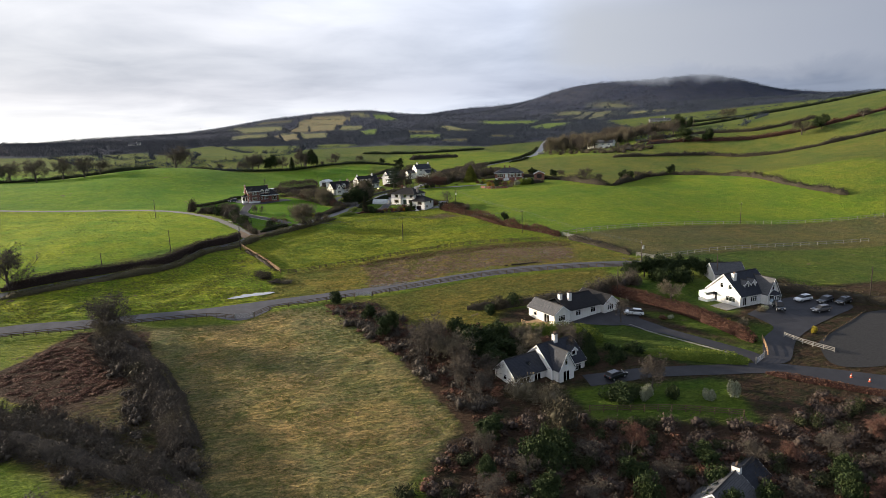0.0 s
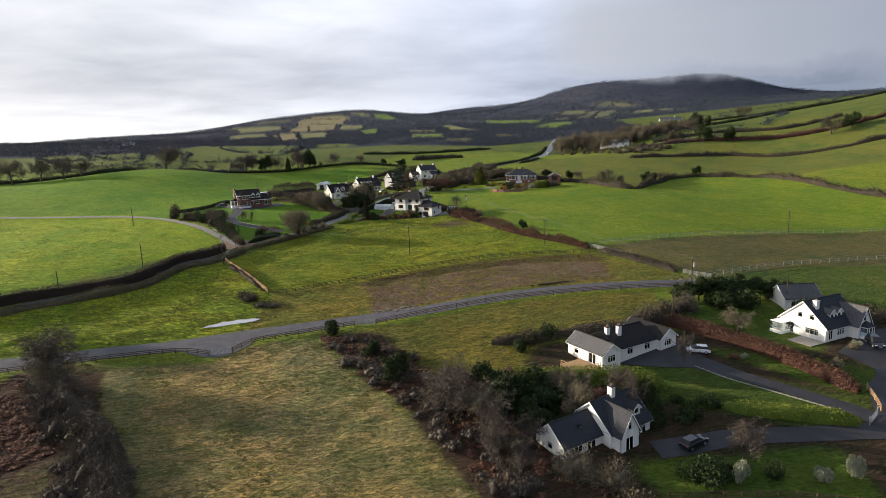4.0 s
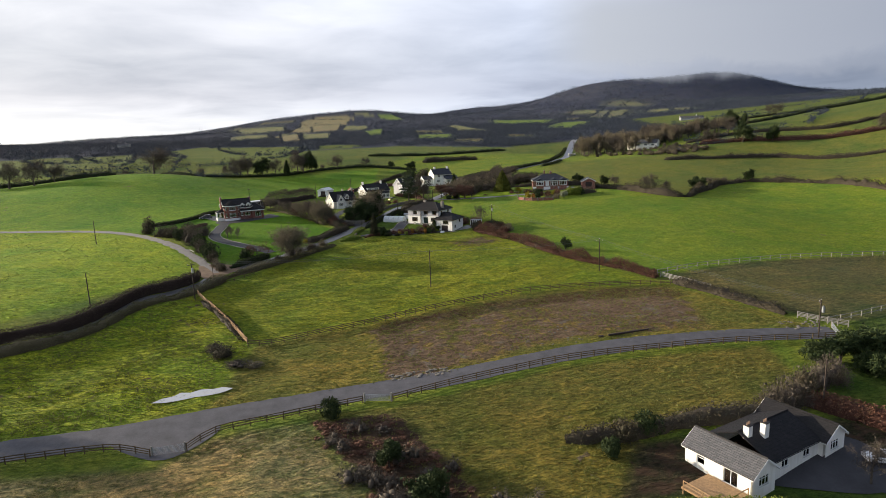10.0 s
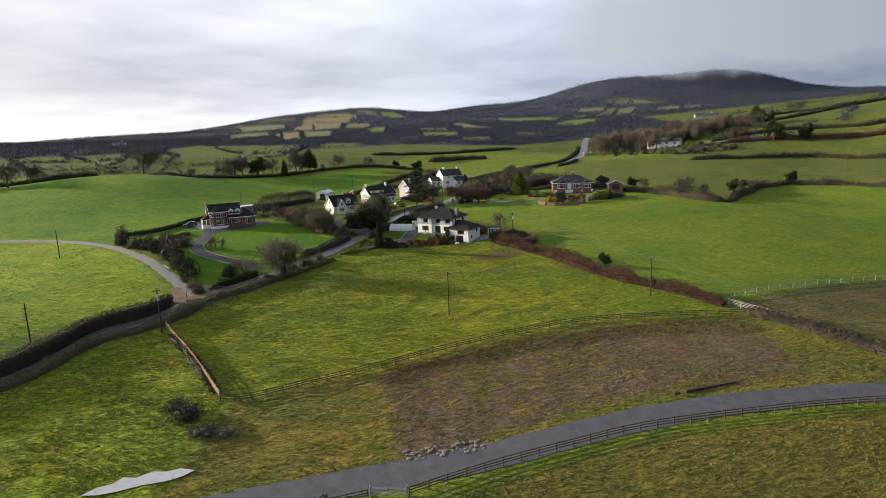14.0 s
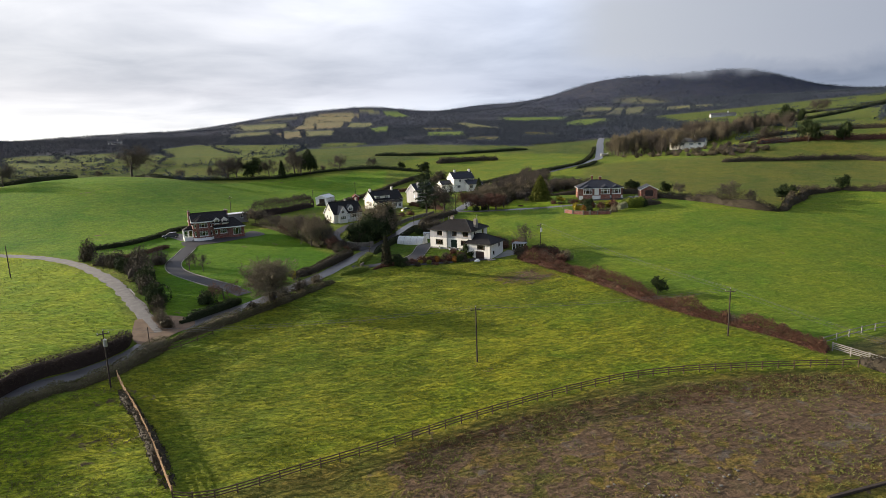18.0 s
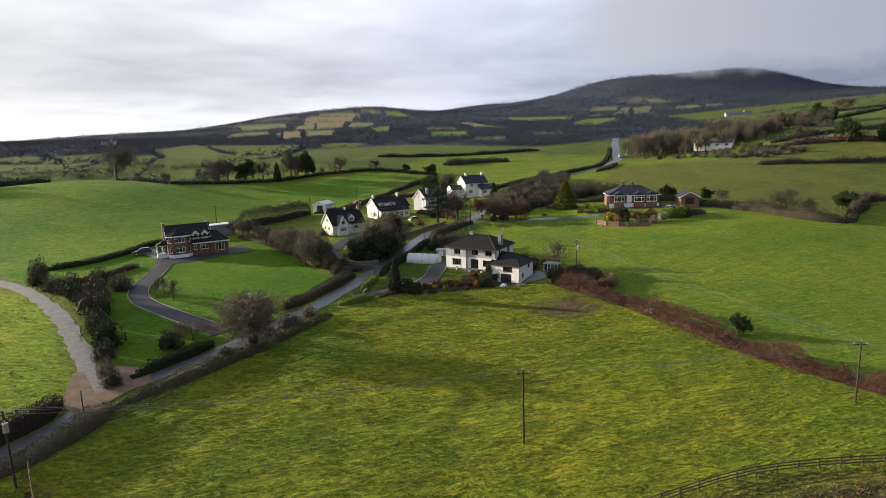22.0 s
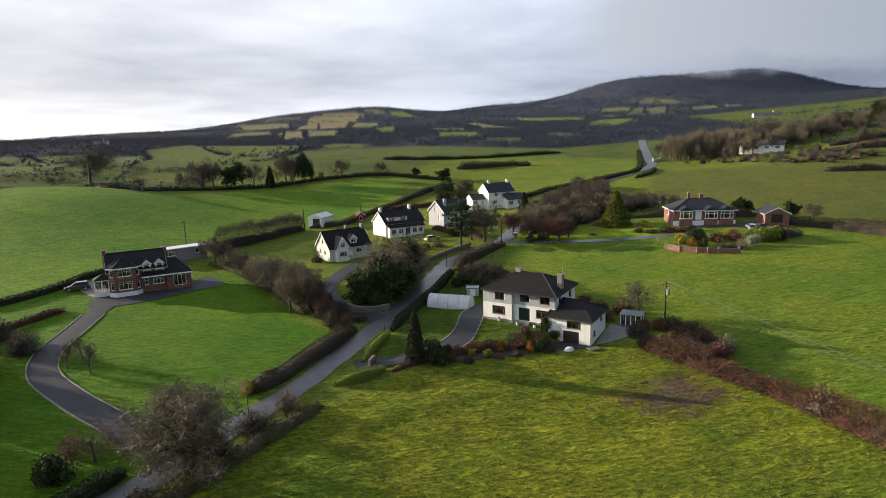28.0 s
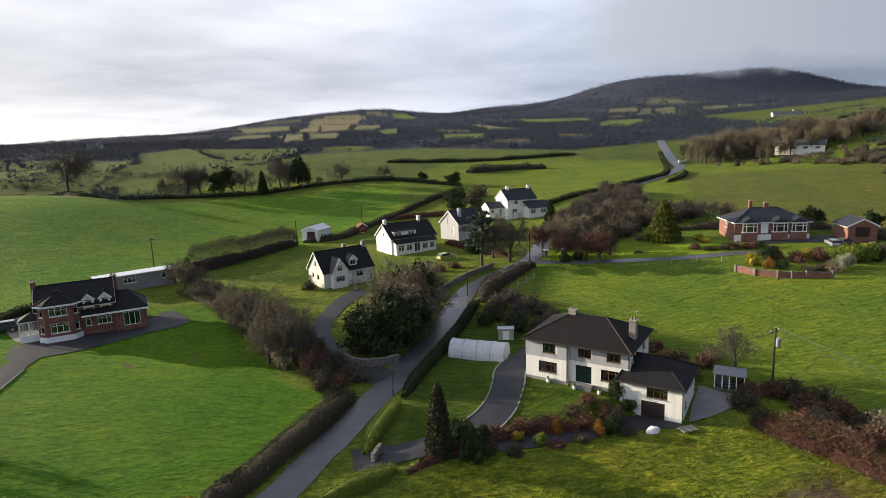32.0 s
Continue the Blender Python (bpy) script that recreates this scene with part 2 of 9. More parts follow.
def ground_material():
    """Pasture: each field's own tone from the 'tint' attribute, tussocks where 'tuft' is high, bare earth where 'soil' is."""
    m, k = material("pasture")
    p = place(k)
    tint = k.n("ShaderNodeAttribute", attribute_name="tint").outputs[0]
    tuft = k.n("ShaderNodeAttribute", attribute_name="tuft").outputs[2]
    soil = k.n("ShaderNodeAttribute", attribute_name="soil").outputs[2]
    fern = k.n("ShaderNodeAttribute", attribute_name="fern").outputs[2]
    broad = k.noise(p, 0.045, 4, 0.6)
    mid = k.noise(p, 0.45, 4, 0.6, 0.4)
    turned = k.n("ShaderNodeMapping", {0: p, 2: (0, 0, -0.49), 3: (0.30, 1.0, 1.0)}).outputs[0]
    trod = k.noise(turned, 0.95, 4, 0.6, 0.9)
    fine = k.noise(k.n("ShaderNodeMapping", {0: p, 2: (0, 0, -0.3), 3: (0.7, 1.5, 1.0)}).outputs[0], 1.7, 5, 0.66, 0.3)
    hair = k.noise(p, 6.0, 3, 0.7)
    speck = k.noise(p, 3.2, 4, 0.75)
    rows = k.n("ShaderNodeTexWave", {"Vector": k.n("ShaderNodeMapping", {0: p, 2: (0, 0, 0.35)}).outputs[0], "Scale": 0.28, "Distortion": 3.5, "Detail": 3.0, "Detail Scale": 0.6}, bands_direction="Y").outputs[1]
    lush = k.noise(p, 0.11, 5, 0.62, 0.6)
    col = k.mix(1.0, tint, k.ramp(broad, [(0.36, (0.76, 0.90, 0.95)), (0.5, (1.0, 1.0, 1.0)), (0.64, (1.13, 1.07, 0.95))]), "MULTIPLY")
    col = k.mix(1.0, col, k.ramp(lush, [(0.36, (0.82, 0.95, 0.85)), (0.5, (1.0, 1.0, 1.0)), (0.64, (1.12, 1.05, 1.1))]), "MULTIPLY")
    col = k.mix(1.0, col, k.ramp(mid, [(0.3, (0.86, 0.88, 0.84)), (0.7, (1.13, 1.11, 1.08))]), "MULTIPLY")
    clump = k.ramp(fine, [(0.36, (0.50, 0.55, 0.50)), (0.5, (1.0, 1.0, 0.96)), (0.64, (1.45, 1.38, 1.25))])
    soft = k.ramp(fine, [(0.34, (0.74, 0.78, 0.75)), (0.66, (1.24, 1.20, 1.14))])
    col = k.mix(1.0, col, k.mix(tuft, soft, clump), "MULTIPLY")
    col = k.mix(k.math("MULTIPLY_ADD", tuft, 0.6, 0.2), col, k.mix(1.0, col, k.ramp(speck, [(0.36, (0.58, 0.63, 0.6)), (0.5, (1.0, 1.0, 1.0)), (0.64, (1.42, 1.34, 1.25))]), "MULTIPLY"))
    # tone follows the trodden relief: darker green hollows, yellower crests
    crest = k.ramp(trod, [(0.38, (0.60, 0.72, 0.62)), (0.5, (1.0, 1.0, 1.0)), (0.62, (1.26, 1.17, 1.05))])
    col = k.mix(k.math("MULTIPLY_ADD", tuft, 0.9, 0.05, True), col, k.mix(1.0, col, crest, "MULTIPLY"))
    mown = k.math("MULTIPLY_ADD", tuft, -2.0, 0.75, True)
    col = k.mix(k.math("MULTIPLY", mown, 0.8), col, k.mix(1.0, col, k.ramp(rows, [(0.2, (0.80, 0.84, 0.82)), (0.8, (1.18, 1.13, 1.08))]), "MULTIPLY"))
    col = k.mix(k.math("MULTIPLY", k.math("GREATER_THAN", hair, 0.63), k.math("MULTIPLY", tuft, 0.35)), col, (0.20, 0.165, 0.075))
    stony = k.noise(p, 1.6, 6, 0.7)
    earth = k.mix(k.noise(p, 0.16, 5, 0.65), (0.080, 0.052, 0.033), (0.225, 0.152, 0.098))
    earth = k.mix(1.0, earth, k.ramp(stony, [(0.35, (0.62, 0.62, 0.62)), (0.5, (1, 1, 1)), (0.68, (1.5, 1.48, 1.45))]), "MULTIPLY")
    earth = k.mix(k.ramp(k.noise(p, 0.21, 4, 0.6, 1.0), [(0.56, (0, 0, 0)), (0.66, (0.7, 0.7, 0.7))]), earth, (0.18, 0.155, 0.128))
    earth = k.mix(k.math("MULTIPLY", k.ramp(mid, [(0.55, (0, 0, 0)), (0.75, (1, 1, 1))]), 0.4), earth, (0.12, 0.115, 0.05))
    bare = k.ramp(k.math("ADD", soil, k.math("ADD", k.math("MULTIPLY_ADD", mid, 1.8, -0.9), k.math("MULTIPLY_ADD", broad, 1.6, -0.8))), [(0.42, (0, 0, 0)), (0.58, (1, 1, 1))])
    col = k.mix(bare, col, earth)
    dead = k.mix(fine, (0.04, 0.026, 0.018), (0.10, 0.062, 0.038))
    ferny = k.ramp(k.math("ADD", fern, k.math("MULTIPLY_ADD", mid, 1.2, -0.6)), [(0.40, (0, 0, 0)), (0.60, (1, 1, 1))])
    col = k.mix(ferny, col, dead)
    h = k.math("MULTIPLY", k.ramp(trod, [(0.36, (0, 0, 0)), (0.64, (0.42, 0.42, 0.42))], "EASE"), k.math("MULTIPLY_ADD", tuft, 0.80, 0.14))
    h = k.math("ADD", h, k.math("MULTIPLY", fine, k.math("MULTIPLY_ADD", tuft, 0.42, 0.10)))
    h = k.math("ADD", h, k.math("ADD", k.math("MULTIPLY", hair, 0.10), k.math("MULTIPLY", speck, 0.10)))
    h = k.math("ADD", h, k.math("ADD", k.math("MULTIPLY", stony, k.math("MULTIPLY", bare, 0.25)), k.math("MULTIPLY", rows, k.math("MULTIPLY", mown, 0.14))))
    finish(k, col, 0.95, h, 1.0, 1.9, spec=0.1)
    return m


M["ground"] = ground_material()

# ---- lie of the land ----
HILLS = [(900, 1800, 700, 216.0), (0, -300, 170, -55.2), (600, 1500, 420, -81.8), (-600, 2400, 700, -10.7), (600, 2100, 260, -43.4), (0, -300, 260, 1.5), (1200, 1500, 260, -64.4), (0, 3300, 420, 44.9), (-900, 900, 420, 53.9), (600, 300, 170, 77.3), (2400, 2100, 420, 105.0), (600, 0, 260, -47.7), (-300, 2400, 260, 72.3), (-600, -300, 260, 45.7), (900, 2100, 260, 4.1), (-300, 300, 170, 17.4), (-600, -300, 420, -53.0), (-600, 1800, 260, 46.6), (0, 3300, 700, 88.9), (1500, 300, 700, 34.3), (1800, 3300, 700, 116.8), (900, 0, 170, -74.0), (1200, 1800, 170, 47.0), (900, 1800, 170, 28.7), (600, -300, 260, 14.4)]
# the shape of the skyline ridge
RIDGE = [(-706, 1610, 90, 5.5), (-662, 1677, 93, -5.9), (-540, 1773, 95, -2.5), (-473, 1832, 97, -11.5), (-480, 2251, 120, -3.3), (-384, 2340, 124, -6.7), (-271, 2373, 124, -7.0), (-152, 2389, 125, -3.3), (-30, 2389, 124, 2.8), (93, 2382, 124, 19.7), (219, 2410, 126, -8.4), (358, 2478, 131, -11.9), (495, 2491, 133, 28.0),
         (622, 2456, 133, -23.3), (734, 2384, 131, 24.3), (709, 1971, 109, 26.0), (800, 1928, 108, 5.8), (990, 1874, 110, -9.3), (1089, 1858, 113, -7.3), (1179, 1830, 114, 6.9), (1264, 1795, 115, -9.4), (1348, 1762, 117, -16.8), (1436, 1736, 119, -5.0), (1531, 1720, 122, -10.4), (1616, 1695, 124, -23.2)]
KNOLLS = [(0, 390, 45, -1.4), (-120, 390, 45, 10.5), (90, 300, 45, 2.2), (180, 180, 45, -2.8), (240, 450, 45, 4.7), (180, 480, 45, -3.2), (240, 30, 45, 3.7), (90, 30, 45, -2.7), (60, 150, 45, 2.9), (-90, 30, 45, 2.5), (240, 360, 45, -6.3), (240, 390, 90, 6.7), (240, 360, 60, -11.8), (240, 240, 45, 6.4), (-30, 120, 45, 0.9), (-90, 180, 45, 7.0), (-120, 180, 90, -1.4), (-90, 360, 45, 5.1), (240, 420, 45, 3.3), (-120, 480, 90, 7.1), (-120, 420, 90, -5.3), (-90, 330, 60, -0.7), (-120, 480, 45, -4.4), (210, 30, 60, 7.2), (-60, 150, 45, -3.5), (-120, 390, 90, -5.0), (-30, 270, 45, 2.5), (60, 450, 45, -3.1), (-90, 480, 90, 7.4), (-120, 450, 60, -6.6), (-30, 390, 45, -3.9), (120, 240, 45, 4.2), (120, 240, 90, -2.9), (210, 480, 45, -6.0), (210, 360, 45, 10.2), (210, 360, 60, -7.2), (180, 240, 45, -3.1), (240, 360, 90, 4.5)]
# a sunken drive cut into the slope: x, y and level along it
CUT = [(5, 245.6, -1.35), (9, 245.3, -1.7), (13, 245.3, -1.95), (20, 246.4, -2.05), (27, 247.3, -2.1), (31.5, 247.0, -2.0), (36, 248.0, -1.6), (40.5, 250.4, -1.3)]


def lie(x, y):
    """Height of the ground at x, y (numbers or arrays)."""
    x, y = np.asarray(x, float), np.asarray(y, float)
    z = np.full(np.broadcast(x, y).shape, -8.0)
    for cx, cy, s, h in HILLS + RIDGE + KNOLLS:
        z = z + h * np.exp(-((x - cx) ** 2 + (y - cy) ** 2) / (2.0 * s * s))
    w = np.clip((15.0 - np.hypot(x - 91.0, (y - 112.0) * 1.1)) / 6.0, 0, 1)
    z = z + w * w * (3 - 2 * w) * (-12.2 - z)
    t = np.clip(((x - 16.0) * 8.5 - (y - 260.0) * 7.5) / 128.5, 0, 1)
    w = np.clip((7.0 - np.hypot(x - 16.0 - 8.5 * t, y - 260.0 + 7.5 * t)) / 5.0, 0, 1)
    z = z + w * w * (3 - 2 * w) * (-0.15 - 0.25 * t - z)
    near = (x > -4) & (x < 52) & (y > 232) & (y < 262)
    if np.any(near):
        best, level = np.full(z.shape, 99.0), np.zeros(z.shape)
        for (ax, ay, az), (bx, by, bz) in zip(CUT, CUT[1:]):
            L = math.hypot(bx - ax, by - ay)
            s = np.clip(((x - ax) * (bx - ax) + (y - ay) * (by - ay)) / (L * L), 0, 1)
            d = np.hypot(x - ax - s * (bx - ax), y - ay - s * (by - ay))
            d = np.where(y > ay + s * (by - ay), d * 2.4 - 2.4, d * 0.75 - 0.6)
            level = np.where(d < best, az + s * (bz - az), level)
            best = np.minimum(best, d)
        w = np.clip(1 - (best - 1.0) / 4.5, 0, 1)
        z = z + np.where(near, w * w * (3 - 2 * w), 0.0) * (level - z)
    return z


def spaced(lo, hi, a, b, step, grow):
    """Coordinates that are step apart from a to b and grow coarser outside."""
    mid = list(np.arange(a, b + 0.01, step))
    up, s = [], step
    v = mid[-1]
    while v < hi:
        s = min(s * grow, 60)
        v += s
        up.append(v)
    dn, s = [], step
    v = mid[0]
    while v > lo:
        s = min(s * grow, 60)
        v -= s
        dn.append(v)
    return np.array(dn[::-1] + mid + up)


def inside(poly, x, y):
    """Which of the points x, y lie in the polygon."""
    hit = np.zeros(x.shape, bool)
    n = len(poly)
    for i in range(n):
        (x0, y0), (x1, y1) = poly[i], poly[(i + 1) % n]
        if y0 == y1:
            continue
        cross = ((y0 > y) != (y1 > y)) & (x < (x1 - x0) * (y - y0) / (y1 - y0) + x0)
        hit ^= cross
    return hit


def mesh_np(name, verts, faces, mat):
    """A mesh from arrays; faces all of one size."""
    me = bpy.data.meshes.new(name)
    verts, faces = np.asarray(verts, np.float32), np.asarray(faces, np.int32)
    n, k = faces.shape
    me.vertices.add(len(verts))
    me.vertices.foreach_set("co", verts.ravel())
    me.loops.add(n * k)
    me.loops.foreach_set("vertex_index", faces.ravel())
    me.polygons.add(n)
    me.polygons.foreach_set("loop_start", np.arange(0, n * k, k, dtype=np.int32))
    me.polygons.foreach_set("loop_total", np.full(n, k, np.int32))
    me.materials.append(mat)
    me.update(calc_edges=True)
    return me


GRASS = (0.115, 0.175, 0.018)
FIELDS = []
FAR_FIELDS = []


def field(outline, tint, tuft, soil, fern):
    FIELDS.append((outline, tint, tuft, soil, fern))


def far_field(kind, *outline):
    FAR_FIELDS.append((list(outline), FAR_TINTS[kind]))


field([(-61, 132.3), (-45.9, 126.5), (-27.6, 125.8), (-22.5, 131.5), (-9.2, 133), (7.8, 98.3), (15.8, 74.3), (1.5, 54.7), (-23.1, 57.1), (-33, 93), (-49, 114.7)], (0.228, 0.213, 0.074), 0.9, 0, 0)
field([(-10.3, 135.5), (3.8, 133.9), (35.8, 139.9), (69.7, 139.7), (64.1, 121.1), (36, 119.1), (21.9, 99.9), (7.8, 115.7)], (0.123, 0.130, 0.023), 0.7, 0, 0)
field([(-20.4, 161.9), (-0, 168.1), (14.1, 172.6), (39, 178.1), (70.4, 174.1), (83.8, 145.7), (39.8, 147.4), (13.9, 143), (-24.4, 140.4)], (0.151, 0.159, 0.027), 0.8, 0, 0)
field([(1.9, 161.5), (14.1, 169.1), (32, 173.3), (65.4, 171.2), (67.5, 159.5), (65.5, 148.7), (37.8, 150.2), (15.9, 144.4), (4.9, 145.1), (2.9, 154.2)], (0.153, 0.134, 0.035), 0.7, 0.62, 0)
field([(36, 173.3), (63.4, 172.2), (68.5, 161.5), (61.5, 154.7), (39.9, 166.3)], (0.159, 0.134, 0.042), 0.5, 0.78, 0)
field([(3.9, 147.3), (13.9, 145.1), (12.9, 142.7), (3.9, 142.7)], (0.146, 0.122, 0.042), 0.5, 0.95, 0)
field([(-60.1, 171.1), (-38, 191.3), (-21.4, 162), (-24.4, 140.4), (-56, 135.5), (-90.6, 131.6), (-94.9, 151.1)], (0.207, 0.295, 0.018), 1.0, 0.08, 0)
field([(-37, 191.3), (-20.4, 162.9), (-0, 167.6), (14.1, 172.6), (39, 178.1), (70.4, 174.1), (57.9, 199), (40.4, 244.9), (12.4, 244.6), (-8.5, 233.4)], (0.160, 0.220, 0.014), 0.75, 0, 0)
field([(26.5, 231.8), (40.3, 237.9), (44.3, 229.4), (34.5, 223.9)], (0.146, 0.146, 0.021), 0.6, 0.62, 0)
field([(57.9, 199), (71.5, 180.9), (98.9, 188.2), (144.9, 191.8), (214.6, 182.9), (205.2, 275.5), (186.3, 312.1), (128.9, 272.9), (103.6, 307.7), (60.3, 303.2), (35.2, 313.1), (29.8, 293), (40.6, 248.2)], (0.108, 0.182, 0.015), 0.3, 0, 0)
field([(71.5, 180.9), (98.9, 188.2), (144.9, 191.8), (214.6, 182.9), (215, 149.7), (119.7, 152.5), (89.7, 146.6), (79.4, 159.4)], (0.094, 0.104, 0.032), 0.5, 0, 0)
field([(91.7, 146.5), (119.7, 153.5), (215, 149.7), (215.2, 110.5), (120.7, 118.2), (92.2, 130.2)], (0.061, 0.101, 0.016), 0.4, 0, 0)
field([(103.6, 308.7), (128.8, 273.8), (188.2, 315.9), (205.2, 276.5), (329.7, 236.8), (329.9, 424), (190.8, 401.6), (126.4, 423.1), (93.6, 352)], (0.095, 0.128, 0.022), 0.35, 0, 0)
field([(-35.8, 204.5), (-21.6, 221.2), (-6.4, 257.6), (-12.2, 262.7), (-28.3, 296.7), (-56.6, 296), (-68.9, 280), (-50.7, 237)], (0.065, 0.158, 0.006), 0.22, 0, 0)
field([(0.4, 242.7), (12.4, 244.6), (27.9, 248.6), (27.2, 270.3), (14.1, 281.9), (4.4, 259.5)], (0.053, 0.100, 0.008), 0.15, 0, 0)
field([(-47.6, 203.1), (-39.7, 205.9), (-58.6, 242), (-95.1, 278), (-159.8, 288.8), (-159.8, 150.1), (-89.9, 155.1)], (0.192, 0.305, 0.017), 0.5, 0, 0)
field([(-159.8, 288.8), (-95.1, 278), (-68.7, 259.9), (-58.6, 296.1), (-33.2, 327.5), (-8.5, 364.9), (10.4, 408.7), (15.6, 459.8), (-55, 430.6), (-72.9, 400.9), (-124.9, 385.9), (-250.3, 447.5), (-258.1, 284.3)], (0.100, 0.211, 0.013), 0.4, 0, 0)
field([(34.2, 311.2), (60.3, 303.2), (77.6, 301), (88, 317.6), (58.9, 326.5), (43.1, 322.9)], (0.140, 0.241, 0.013), 0.2, 0, 0)
# house gardens: the shade they lie in is put into darker tints
field([(56.3, 106.7), (80.9, 88.2), (70.7, 82), (50.2, 93.7), (36.1, 99.8), (30, 107.7)], (0.051, 0.089, 0.013), 0.35, 0, 0)
field([(62.3, 111.5), (93.2, 96.2), (80.9, 88.2)], (0.056, 0.093, 0.013), 0.35, 0, 0)
field([(62.1, 119.2), (84.9, 104), (100.4, 124.9), (78, 132.1)], (0.062, 0.109, 0.014), 0.35, 0, 0)
field([(36.1, 81.8), (66.6, 79.9), (64.3, 66.6), (38, 71.8)], (0.062, 0.114, 0.013), 0.3, 0, 0)
field([(-63.1, 127.1), (-47.9, 125.6), (-38.9, 100.3), (-53.3, 88.9), (-72.8, 103.8)], (0.134, 0.122, 0.032), 1.0, 0, 0.9)
field([(-8.2, 133), (3.8, 133), (11.8, 113.8), (23.9, 88.1), (17.8, 70.3), (7.8, 100.1)], (0.110, 0.110, 0.032), 1.0, 0, 0.95)
field([(-71.2, 88.4), (-31.1, 56.9), (-60.4, 22.9), (-110.3, 62.2)], (0.104, 0.183, 0.014), 0.5, 0, 0)
field([(13.8, 70.4), (36, 69.8), (70.5, 63.7), (111, 63.7), (110.4, 12.9), (9.9, 13.3)], (0.045, 0.040, 0.020), 1.0, 0.1, 0.7)
field([(58.9, 317), (73.1, 314.2), (88.1, 320.6), (105.9, 385.4), (126.4, 423.1), (160, 494.4), (60, 544.4), (20.9, 482.6), (35.4, 435.2), (54.1, 378.1)], (0.110, 0.171, 0.016), 0.3, 0, 0)


field([(-66, 92), (-52, 90.5), (-42, 100), (-34, 92), (-26, 70), (-36, 64), (-52, 76), (-70, 84)], (0.100, 0.098, 0.034), 1.0, 0, 0.45)

# ---- far fields: on the western knoll, in the valley, on the mountain, on the eastern slope ----
FAR_TINTS = {"straw": (0.170, 0.172, 0.080), "olive": (0.140, 0.165, 0.066), "green": (0.100, 0.165, 0.032), "dim": (0.090, 0.100, 0.038), "bright": (0.080, 0.118, 0.022)}
far_field("straw", (-130, 2176), (-74, 2229), (8, 2157), (3, 2054), (-131, 2119))
far_field("straw", (-169, 2115), (-131, 2119), (-10, 2061), (-21, 1860), (-158, 1935))
far_field("straw", (-161, 1720), (-154, 1932), (-37, 1881), (-37, 1566), (-153, 1605))
far_field("olive", (-21, 1817), (42, 1682), (28, 1517), (-28, 1551))
far_field("green", (20, 1425), (69, 1474), (49, 1114), (27, 1094))
far_field("olive", (4, 2270), (82, 2219), (70, 2156), (8, 2194))
far_field("green", (85, 2195), (137, 2227), (155, 1948), (122, 1884), (88, 2077))
far_field("olive", (-176, 1564), (-129, 1513), (-83, 1037), (-105, 973))
far_field("olive", (-122, 1505), (-48, 1438), (-40, 1075), (-82, 1062))
far_field("bright", (-188, 880), (-66, 796), (-54, 718), (-50, 552), (-78, 568))
far_field("bright", (-46, 788), (-26, 809), (9, 760), (8, 719), (-38, 714))
far_field("green", (97, 985), (140, 901), (122, 799), (83, 850))
far_field("olive", (205, 1379), (229, 1356), (200, 939), (168, 1027))
far_field("green", (325, 1458), (405, 1239), (326, 1045), (289, 1302))
far_field("green", (285, 924), (352, 1043), (370, 946), (279, 802), (265, 862))
far_field("dim", (117, 757), (147, 722), (134, 670), (110, 713))
far_field("dim", (118, 1261), (158, 1123), (137, 970), (103, 1078))
far_field("dim", (184, 777), (206, 715), (194, 689), (173, 728))
far_field("bright", (-218, 799), (-203, 889), (-55, 797), (-52, 619), (-55, 532), (-95, 516), (-133, 523), (-142, 586))
far_field("bright", (-322, 720), (-286, 719), (-244, 635), (-252, 605), (-307, 662))
far_field("bright", (-281, 718), (-255, 740), (-242, 764), (-185, 595), (-222, 617))
far_field("bright", (-270, 601), (-239, 594), (-192, 550), (-187, 575), (-170, 550), (-170, 522), (-180, 505), (-213, 500))
far_field("bright", (-206, 487), (-179, 500), (-152, 516), (-142, 498), (-170, 486), (-194, 466))
far_field("bright", (-130, 514), (-91, 512), (-72, 439), (-85, 399), (-128, 489))
far_field("olive", (-282, 1522), (-210, 1591), (-172, 1358), (-209, 1249), (-229, 1188))
far_field("olive", (-371, 2010), (-205, 1935), (-183, 1740), (-272, 1625))
far_field("straw", (-178, 1437), (-122, 1505), (-77, 970), (-114, 1019))
far_field("straw", (-171, 1758), (-118, 1843), (-99, 1543), (-153, 1605))
far_field("dim", (-304, 2090), (-186, 2067), (-194, 2157), (-300, 2180))
far_field("olive", (638, 1531), (683, 1584), (697, 1561), (635, 1446), (600, 1454))
far_field("olive", (673, 1512), (714, 1518), (667, 1366), (641, 1426))
far_field("olive", (528, 1475), (580, 1430), (520, 1309), (487, 1379))
far_field("olive", (537, 1284), (610, 1363), (604, 1325), (475, 1077), (397, 977))
far_field("olive", (602, 1234), (612, 1167), (535, 1030), (516, 1080))
far_field("olive", (630, 1188), (610, 1089), (560, 1005), (562, 1065))
far_field("dim", (417, 1219), (450, 1234), (414, 1100), (379, 1106))
far_field("olive", (432, 1142), (587, 1424), (581, 1378), (426, 1057))
far_field("bright", (414, 724), (499, 761), (679, 842), (786, 895), (472, 587), (510, 663), (443, 686))
far_field("bright", (341, 667), (416, 641), (397, 544), (383, 499), (296, 413), (284, 424), (264, 444), (297, 536))
far_field("olive", (226, 442), (271, 410), (284, 402), (277, 394), (261, 399), (227, 429))
far_field("bright", (212, 422), (259, 397), (272, 389), (242, 359), (231, 367), (203, 375), (193, 391))


BANK = [(0, 164), (7.4, 168.4), (15, 170), (27, 173), (42, 174.2), (58, 174.2), (68, 172.4), (70, 166), (56, 168.4), (40, 168.8), (26, 167.5), (14, 165.2), (6, 162)]
